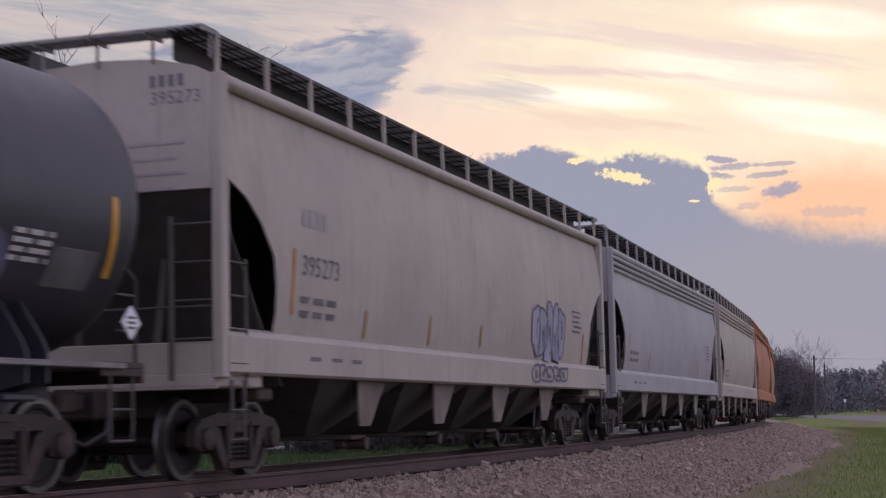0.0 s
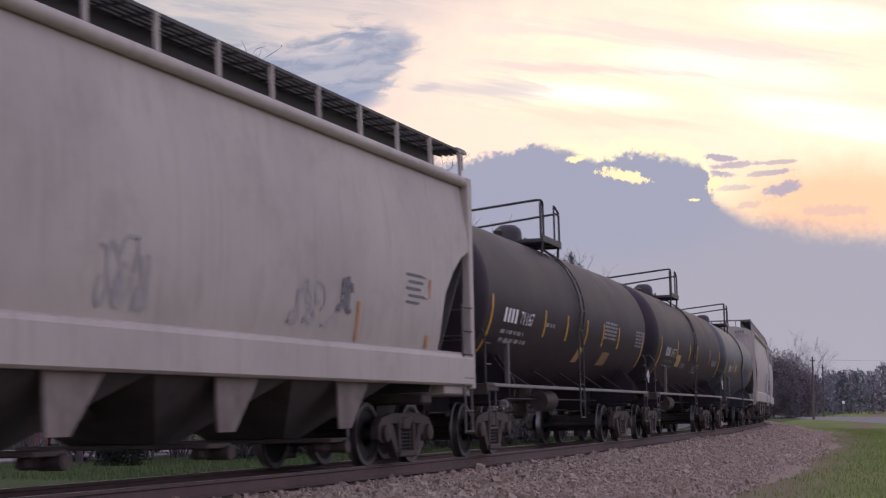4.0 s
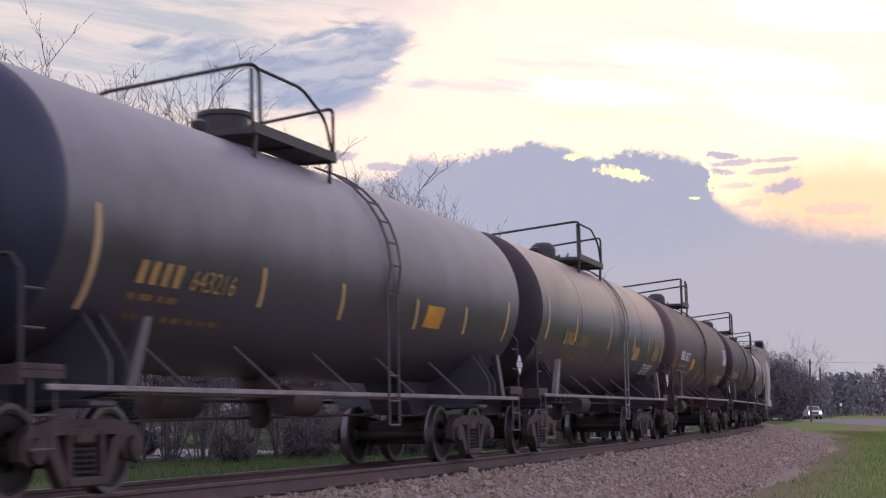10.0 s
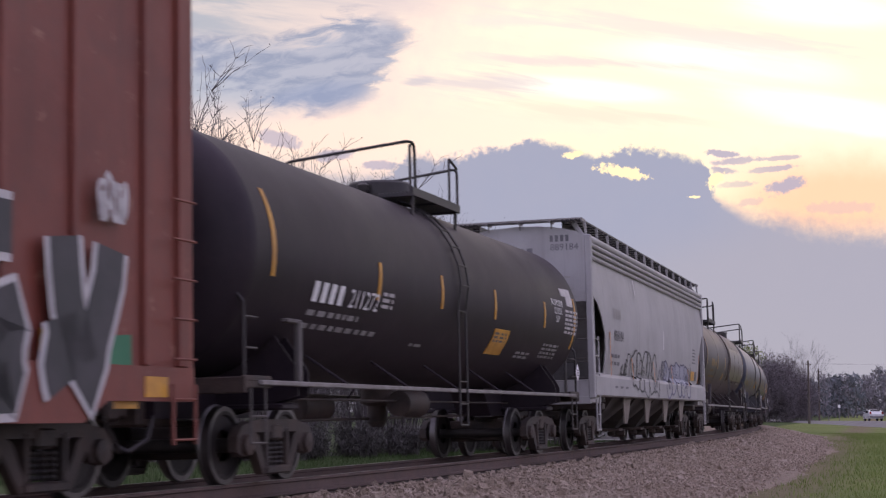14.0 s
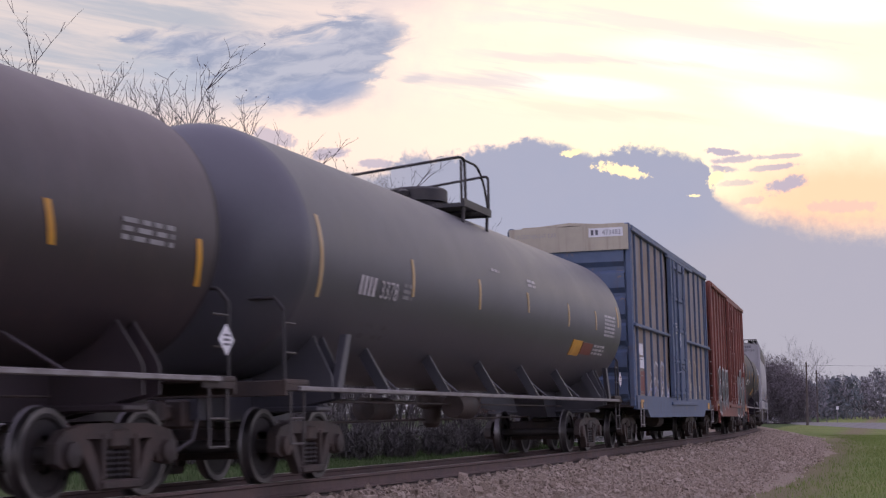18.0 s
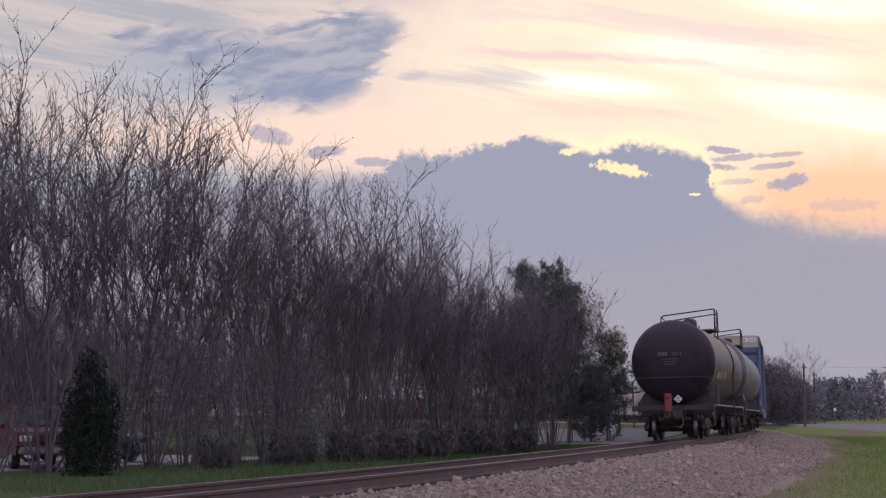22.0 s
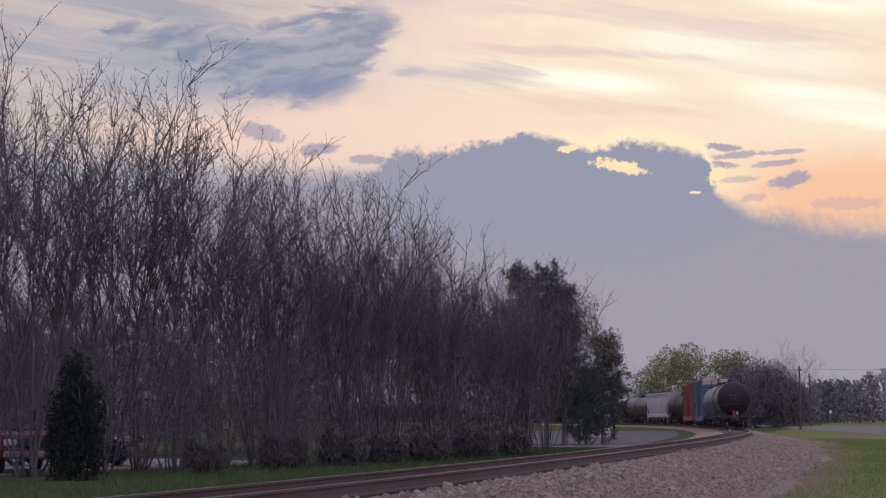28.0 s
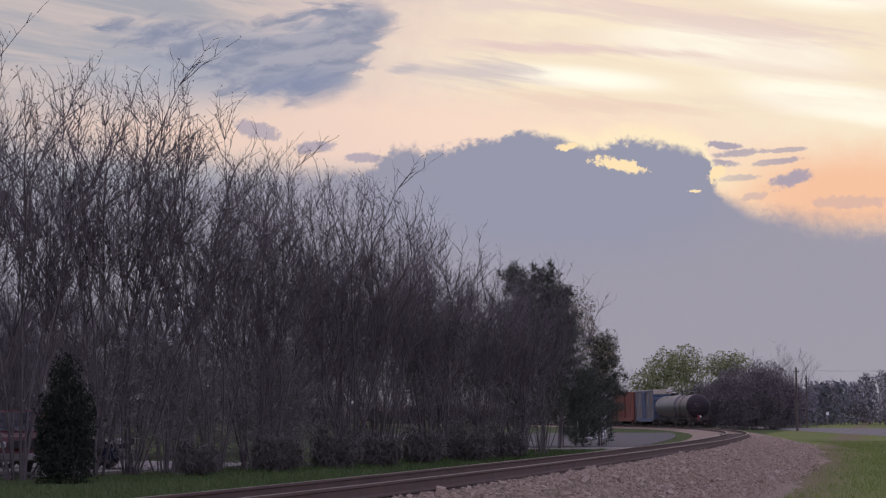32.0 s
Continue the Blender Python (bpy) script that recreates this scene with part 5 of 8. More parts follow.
        l2.rod((xe + sgn * 0.05, -1.4, 1.9), (xe + sgn * 0.05, 1.4, 1.9), 0.016, 6)
        part("end_ladder", l2, M_STEPIRON, top)
        bar = Shape()
        for y in (-0.5, 0.5):
            bar.rod((xe - sgn * 0.3, y, 1.15), (xe - sgn * 0.6, y, 2.5), 0.05, 6)
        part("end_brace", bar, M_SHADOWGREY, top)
        coupler(top, sgn * half - sgn * 0.05, sgn)
    # roof walkways: slatted gratings outboard along both edges and across the ends, on slanted brackets
    lift = 0.15 if post_cap else 0.30
    for sy in (-1, 1):
        wk = Shape()
        for k in range(5):
            wk.box(((x0 + x1) / 2, sy * (0.98 + k * 0.10), top_z + lift), (x1 - x0 + 0.5, 0.045, 0.04))
        for k in range(int((x1 - x0) / 0.5)):
            wk.box((x0 + 0.25 + k * 0.5, sy * 1.18, top_z + lift - 0.03), (0.02, 0.46, 0.03))
        part("roof_walkway", wk, M_BLACKSTEEL, top, "dark steel grating walkway")
        fas = Shape().box(((x0 + x1) / 2, sy * 0.93, top_z + lift - 0.14), (x1 - x0, 0.02, 0.26))
        part("walkway_toe_plate", fas, M_BLACKSTEEL, top)
        for k in range(15):
            x = x0 + 0.1 + k * (x1 - x0 - 0.2) / 14
            br = Shape().add([(x - 0.02, sy * 1.44, top_z - 0.16), (x + 0.03, sy * 1.44, top_z - 0.16), (x + 0.03, sy * 1.43, top_z + lift), (x - 0.02, sy * 1.43, top_z + lift), (x - 0.02, sy * 1.40, top_z - 0.16), (x + 0.03, sy * 1.40, top_z - 0.16), (x + 0.03, sy * 1.37, top_z + lift), (x - 0.02, sy * 1.37, top_z + lift)], [(0, 1, 2, 3), (7, 6, 5, 4), (0, 3, 7, 4), (1, 5, 6, 2), (3, 2, 6, 7)])
            part("walkway_bracket", br, paint, top)
    for xe in (x0 - 0.05, x1 + 0.05):
        en = Shape()
        for k in range(9):
            en.box((xe - 0.18 + k * 0.045, 0, top_z + lift + 0.03), (0.012, 2.8, 0.04))
        for y in (-1.4, -0.7, 0.0, 0.7, 1.4):
            en.box((xe, y, top_z + lift), (0.44, 0.03, 0.05))
            en.rod((xe, y, top_z + 0.0), (xe, y, top_z + lift), 0.018, 6)
        part("end_walkway", en, M_GRAB, top, "pale steel grating across the roof end")
    # chutes below, the shade between their webs painted into their dark colour
    span = (x1 - x0) - 2 * 3.1
    for b in range(bays):
        cxb = x0 + 3.1 + span * (b + 0.5) / bays
        wb = span / bays / 2
        ch = Shape()
        up, lo = [(-wb, -1.38), (wb, -1.38), (wb, 1.38), (-wb, 1.38)], [(-0.22, -0.55), (0.22, -0.55), (0.22, 0.55), (-0.22, 0.55)]
        ch.add([(cxb + a, c, sill_lo + 0.04) for a, c in up] + [(cxb + a, c, 0.42) for a, c in lo], [(0, 1, 5, 4), (1, 2, 6, 5), (2, 3, 7, 6), (3, 0, 4, 7), (4, 5, 6, 7)])
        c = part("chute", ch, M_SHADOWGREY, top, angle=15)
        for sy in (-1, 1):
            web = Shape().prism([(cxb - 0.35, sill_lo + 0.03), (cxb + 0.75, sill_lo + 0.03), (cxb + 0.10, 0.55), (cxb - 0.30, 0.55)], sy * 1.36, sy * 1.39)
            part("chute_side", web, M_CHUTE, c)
        g = Shape().box((cxb, 0, 0.40), (0.56, 2.5, 0.06), 0.01).box((cxb, -1.0, 0.32), (0.24, 0.16, 0.14), 0.03)
        g.lathe([(-1.30, 0.06), (-1.30, 0.085), (-1.0, 0.085), (-1.0, 0.04)], 12, "Y", (cxb + 0.18, 0, 0.32), closed=True)
        part("outlet_gate", g, M_STEEL, c, "rusty outlet gate")
    part("centre_sill", Shape().box((0, 0, 0.86), (length - 1.6, 0.36, 0.34), 0.02), M_STEEL, top)
    tx = half - 2.25
    truck(top, -tx)
    truck(top, tx)
    for sgn in (-1, 1):
        part("bolster_arm", Shape().box((sgn * tx, 0, 0.95), (0.4, 2.8, 0.16), 0.03), M_STEEL, top)

    def lay(pts, lift):
        return [(p[0], -(side_y(p[1]) + lift) if p[1] > sill_hi else -(1.56 + lift), p[1]) for p in pts]

    if number:
        nx, nz, size, wide = num
        vs, fs = lettering(number, size)
        k = wide / max(v[0] for v in vs)
        part("car_number", Shape().add(lay([(nx + v[0] * k, nz + v[1]) for v in vs], 0.008), fs), mark, top, "painted number " + number)
        ox, oz, osize, owide = own
        b, bf = mark_blocks(owide, osize)
        part("owner_mark", Shape().add(lay([(ox + v[0], oz + v[1]) for v in b], 0.008), bf), M_FADEMARK, top, "faded block letters")
        vs, fs = lettering(number, 0.15)
        k = 0.62 / max(v[0] for v in vs)
        part("end_number", Shape().add([(x0 - 0.036, -0.65 - v[0] * k, top_z - 0.47 + v[1]) for v in vs], fs), mark, top, "painted number " + number)
        b, bf = mark_blocks(0.46, 0.14)
        part("end_mark", Shape().add([(x0 - 0.036, -0.65 - v[0], top_z - 0.28 + v[1]) for v in b], bf), mark, top, "block letters in stencil paint")
    pr = Shape()
    for q in range(2):
        for k in range(3):
            pr.add(lay([(x0 + 2.1 + k * 0.42, 2.06 - q * 0.17), (x0 + 2.1 + k * 0.42 + rng.uniform(0.2, 0.36), 2.06 - q * 0.17), (x0 + 2.1 + k * 0.42 + 0.3, 2.14 - q * 0.17), (x0 + 2.1 + k * 0.42, 2.14 - q * 0.17)], 0.008), [(0, 1, 2, 3)])
    for k in range(5):
        xx = x1 - 3.0 + (k % 2) * 0.1
        pr.add(lay([(xx, 2.3 + k * 0.1), (xx + rng.uniform(0.5, 0.9), 2.3 + k * 0.1), (xx + 0.6, 2.34 + k * 0.1), (xx, 2.34 + k * 0.1)], 0.008), [(0, 1, 2, 3)])
    for k in range(3):
        xx = x0 + 2.3 + k * 0.7
        pr.add(lay([(xx, 1.36), (xx + 0.35, 1.36), (xx + 0.35, 1.41), (xx, 1.41)], 0.006), [(0, 1, 2, 3)])
    part("small_print", pr, M_DARKMARK, top, "lines of print too small to read")["kind"] = "stuff"
    if stains:
        for k, (xx, zz, high) in enumerate(strips or ((x0 + 1.9, 1.75, 0.8), (x0 + 5.0, 1.75, 0.45), (x1 - 5.0, 1.75, 0.45), (x1 - 1.7, 1.75, 0.8))):
            part("reflector", Shape().add(lay([(xx, zz), (xx + 0.09, zz), (xx + 0.09, zz + high), (xx, zz + high)], 0.014), [(0, 1, 2, 3)]), M_ORANGESTRIP if high > 0.45 else M_OCHRE, top, "upright worn reflector strip")
    e = Shape()
    for k in range(4):
        e.box((x0 - 0.034, -0.7, 3.22 + k * 0.17), (0.006, 0.5 + 0.25 * (k % 2), 0.035))
    part("end_print", e, M_FADEMARK, top, "faded print too small to read")
    for kind, gx, gz, gw, gh, a, b in graf or ():
        if kind == "blocks":
            graffiti(top, lay, gx, gz, gw, gh, a, b, rng, 4)
        elif kind == "bubbles":
            bubbles(top, lay, gx, gz, gw, gh, a, b, rng)
        elif kind == "patch":
            part("paint_patch", Shape().add(lay([(gx, gz), (gx + gw, gz), (gx + gw, gz + gh), (gx, gz + gh)], 0.012), [(0, 1, 2, 3)]), a, top, "patch of paint")
        else:
            scribble(top, lay, gx, gz, gw, gh, b, rng, 7)
    return top


def boxcar(label, length, x0, x1, paint, panel, door, rib, rib_w=0.06, top_z=5.05, end_top=None, seed=1, belt=False, number="", graf=(), posts=(), door_from=-1.5):
    """A high-cube boxcar: posts along its sides, sliding doors with lock rods, ridged ends and a thin roof."""
    rng = random.Random(seed)
    top = thing("boxcar", label, "boxcar", "cars of the freight train")
    half, hw, lo = length / 2, 1.50, 1.05
    for sy in (-1, 1):
        s = Shape().box(((x0 + x1) / 2, sy * (hw - 0.05), (lo + top_z) / 2), (x1 - x0, 0.06, top_z - lo))
        part("side_panel", s, panel, top)
    part("floor", Shape().box(((x0 + x1) / 2, 0, lo + 0.02), (x1 - x0, 2.9, 0.16)), M_STEEL, top)
    ro = Shape()
    arch = [(-1.54, top_z), (0, top_z + 0.12), (1.54, top_z)]
    ro.prism(arch + [(y, z - 0.07) for y, z in arch[::-1]], x0 - 0.04, x1 + 0.04, "YZ")
    for k in range(15):
        x = x0 + 0.5 + k * (x1 - x0 - 1.0) / 14
        ro.box((x, 0, top_z + 0.09), (0.06, 2.6, 0.06))
    part("roof", ro, M_CREAM if end_top else paint, top, angle=15)
    dw, dx0, xs = 3.06, door_from, posts
    for sy in (-1, 1):
        for i, x in enumerate(xs):
            edge = i in (0, len(xs) - 1)
            p = Shape().box((float(x), sy * (hw - 0.0), (lo + top_z) / 2 + 0.1), (rib_w * (2.0 if edge else 1.0), 0.08, top_z - lo - 0.25), 0.012)
            part("side_post", p, rib, top)
        part("top_rail", Shape().box(((x0 + x1) / 2, sy * (hw + 0.02), top_z - 0.07), (x1 - x0, 0.12, 0.16), 0.02), rib, top)
        sill = Shape().prism([(x0, lo + 0.22), (x0, lo - 0.12), (x0 + 1.6, lo - 0.12), (x0 + 2.0, lo - 0.32), (x1 - 2.0, lo - 0.32), (x1 - 1.6, lo - 0.12), (x1, lo - 0.12), (x1, lo + 0.22)], sy * (hw - 0.03), sy * (hw + 0.07))
        part("side_sill", sill, rib, top)
        if belt:
            for a, b in ((x0, dx0 - 0.15), (dx0 + dw + 0.15, x1)):
                part("belt_rail", Shape().box(((a + b) / 2, sy * (hw + 0.06), 3.0), (b - a, 0.10, 0.09), 0.02), rib, top)
        # sliding door with stiles, panels and lock rods
        yd = sy * (hw + 0.06)
        d = Shape().box((dx0 + dw / 2, yd, (lo + top_z) / 2 + 0.02), (dw, 0.06, top_z - lo - 0.42), 0.01)
        dr = part("sliding_door", d, door, top)
        for k in range(5):
            z = lo + 0.35 + k * (top_z - lo - 0.8) / 4
            part("door_rail", Shape().box((dx0 + dw / 2, yd + sy * 0.05, z), (dw, 0.06, 0.09), 0.015), door, dr)
        for k in range(3):
            part("door_stile", Shape().box((dx0 + 0.05 + k * (dw - 0.1) / 2, yd + sy * 0.05, (lo + top_z) / 2), (0.09, 0.07, top_z - lo - 0.5), 0.015), door, dr)
        for x in (dx0 + 0.35, dx0 + dw * 0.42, dx0 + dw * 0.80):
            rods = Shape().rod((x, yd + sy * 0.10, lo + 0.15), (x, yd + sy * 0.10, top_z - 0.3), 0.026, 8)
            for z in (1.5, 2.4, 3.3, 4.2):
                rods.box((x, yd + sy * 0.09, z), (0.12, 0.06, 0.08), 0.01)
            part("lock_rod", rods, door, dr)
        rods = Shape()
        rods.rod((dx0 + 0.3, yd + sy * 0.12, 1.95), (dx0 + 1.2, yd + sy * 0.12, 2.02), 0.022, 8)
        rods.rod((dx0 + 1.5, yd + sy * 0.12, 2.15), (dx0 + 2.3, yd + sy * 0.12, 2.05), 0.022, 8)
        part("lock_handle", rods, door, dr)
        if sy < 0:
            pl = Shape().box((dx0 + 1.15, yd + sy * 0.045, 2.15), (0.36, 0.02, 0.9)).box((dx0 + 0.35, yd + sy * 0.045, 3.1), (0.3, 0.02, 0.22))
            part("door_plate", pl, door, dr)
            wl = Shape().box((dx0 + 1.75, yd + sy * 0.05, 2.95), (0.32, 0.012, 0.4))
            part("door_notice", wl, M_WHITE, dr, "white paper notice")
            pb = Shape()
            for k in range(4):
                pb.box((dx0 + 0.9 + (k % 2) * 0.05, yd + sy * 0.045, 3.4 - 0.09 * k), (0.55, 0.008, 0.04))
            part("door_print", pb, M_GRAFWHITE, dr, "print too small to read")
        for z, dy in ((lo + 0.06, 0.12), (top_z - 0.20, 0.10)):
            part("door_track", Shape().box((dx0 + dw / 2 + 1.0, yd, z), (dw * 1.8, dy, 0.09), 0.01), rib, top)
        for xe, sgn in ((x0, 1), (x1, -1)):
            l = Shape()
            for k in range(7):
                l.rod((xe + sgn * 0.08, sy * (hw + 0.14), 0.55 + 0.40 * k), (xe + sgn * 0.52, sy * (hw + 0.14), 0.55 + 0.40 * k), 0.014, 6)
            l.rod((xe + sgn * 0.08, sy * (hw + 0.13), 0.5), (xe + sgn * 0.08, sy * (hw + 0.13), 1.1), 0.02, 6).rod((xe + sgn * 0.52, sy * (hw + 0.13), 0.5), (xe + sgn * 0.52, sy * (hw + 0.13), 1.1), 0.02, 6)
            part("side_ladder", l, M_GRAB if belt else rib, top)
            if sy < 0:
                part("reflector", Shape().box((xe + sgn * 0.75, -(hw + 0.075), lo + 0.02), (0.42, 0.01, 0.20)), M_YELLOW, top, "yellow reflector patch on the sill")
    for xe, sgn in ((x0, -1), (x1, 1)):
        en = Shape().box((xe - sgn * 0.03, 0, (lo + top_z) / 2), (0.06, 2.96, top_z - lo))
        part("end_wall", en, paint, top)
        for k in range(6):
            z = lo + 0.42 + k * 0.65
            rd = Shape().prism([(xe, z - 0.28), (xe + sgn * 0.10, z - 0.16), (xe + sgn * 0.10, z + 0.20), (xe, z + 0.28)], -1.36, 1.36)
            part("end_ridge", rd, paint, top)
        if end_top:
            part("end_band", Shape().box((xe + sgn * 0.08, 0, top_z - 0.30), (0.16, 2.98, 0.62)), end_top, top, "cream painted band")
            part("number_patch", Shape().box((xe + sgn * 0.165, -0.95, top_z - 0.17), (0.01, 0.85, 0.22)), M_WHITE, top)
            if number and sgn < 0:
                vs, fs = lettering("EXCESS HEIGHT CAR", 0.11)
                part("end_words", Shape().add([(xe - 0.165, 1.36 - v[0] * 0.75, top_z - 0.24 + v[1]) for v in vs], fs), M_FADEMARK, top, "faded words excess height car")
                vs, fs = lettering(number, 0.13)
                k = 0.46 / max(v[0] for v in vs)
                part("end_number", Shape().add([(xe - 0.172, -0.86 - v[0] * k, top_z - 0.235 + v[1]) for v in vs], fs), M_DARKMARK, top, "painted number " + number)
                vs, fs = mark_blocks(0.22, 0.13, 2)
                part("end_mark", Shape().add([(xe - 0.172, -0.58 - v[0], top_z - 0.235 + v[1]) for v in vs], fs), M_DARKMARK, top, "block letters in stencil paint")
        for sy in (-1, 1):
            part("corner_post", Shape().box((xe, sy * 1.46, (lo + top_z) / 2), (0.14, 0.14, top_z - lo + 0.1), 0.02), rib, top)
        coupler(top, sgn * half - sgn * 0.05, sgn)
        part("brake_platform", Shape().box((xe + sgn * 0.2, -0.6, 1.15), (0.35, 1.2, 0.05), 0.01), M_STEEL, top)
        part("end_hose_pipe", Shape().pipe([(xe + sgn * 0.32, -1.1, 1.15), (xe + sgn * 0.32, -1.1, 1.95), (xe + sgn * 0.2, -1.1, 2.1), (xe, -1.1, 2.1)], 0.02, 6), M_BLACKSTEEL, top)
    part("centre_sill", Shape().box((0, 0, 0.86), (length - 1.6, 0.4, 0.30), 0.02), M_STEEL, top)
    for k in range(7):
        part("crossbearer", Shape().box((x0 + 3.2 + k * (x1 - x0 - 6.4) / 6, 0, 0.90), (0.14, 2.7, 0.16), 0.02), M_STEEL, top)
    part("brake_cylinder", Shape().lathe([(-0.5, 0.05), (-0.5, 0.2), (0.4, 0.22), (0.5, 0.06)], 14, centre=(0.8, -0.7, 0.66), closed=True), M_STEEL, top)
    tx = half - 2.6
    truck(top, -tx)
    truck(top, tx)

    def lay(pts, lift):
        return [(p[0], -(hw + 0.085 + lift), p[1]) for p in pts]

    def lay_wall(pts, lift):
        return [(p[0], -(hw - 0.02 + lift), p[1]) for p in pts]

    for kind, gx, gz, gw, gh, a, b in graf:
        if kind == "blocks":
            graffiti(top, lay, gx, gz, gw, gh, a, b, rng, 3)
        elif kind == "bubbles":
            bubbles(top, lay, gx, gz, gw, gh, a, b, rng, 3, 0.12)
        elif kind == "figures":
            graffiti(top, lay, gx, gz, gw, gh, a, b, rng, 3)
        elif kind == "chunks":
            for k in range(12):
                cx, cz, cw, ch = gx + gw * (k + rng.random()) / 12, gz + gh * rng.random() ** 1.6 * 0.8, rng.uniform(0.14, 0.34), rng.uniform(0.12, 0.42)
                rim = [(cx + cw * rng.uniform(0.6, 1.1) * math.cos(q * 0.785) * 0.6, cz + ch * rng.uniform(0.6, 1.1) * (1 + math.sin(q * 0.785)) * 0.5) for q in range(8)]
                part("paint_chunk", Shape().add(lay_wall([(cx, cz + ch * 0.5)] + rim, 0.006 + 0.001 * (k % 3)), [(0, q + 1, (q + 1) % 8 + 1) for q in range(8)]), a, top, "flaking patch of old paint")
        elif kind == "patch":
            part("paint_patch", Shape().add(lay_wall([(gx, gz), (gx + gw, gz), (gx + gw * 0.97, gz + gh), (gx + gw * 0.02, gz + gh * 0.93)], 0.006), [(0, 1, 2, 3)]), a, top, "patch of paint")
        else:
            scribble(top, lay_wall if kind == "wall" else lay, gx, gz, gw, gh, b, rng, 6, 0.06)
    return top


# ---- the train, from its last car forward: metres from the last car's rear seam ----
def tank_at(a, b, s0, s1, *args, **kw):
    """A tank car between the coupler lines a and b with its shell from s0 to s1."""
    mid = (a + b) / 2
    return tank_car(args[0], b - a, s0 - mid, s1 - mid, *args[1:], **kw), mid, b - a


def hopper_at(a, b, s0, s1, *args, **kw):
    mid = (a + b) / 2
    return hopper_car(args[0], b - a, s0 - mid, s1 - mid, *args[1:], **kw), mid, b - a


def boxcar_at(a, b, s0, s1, *args, **kw):
    mid = (a + b) / 2
    return boxcar(args[0], b - a, s0 - mid, s1 - mid, *args[1:], **kw), mid, b - a


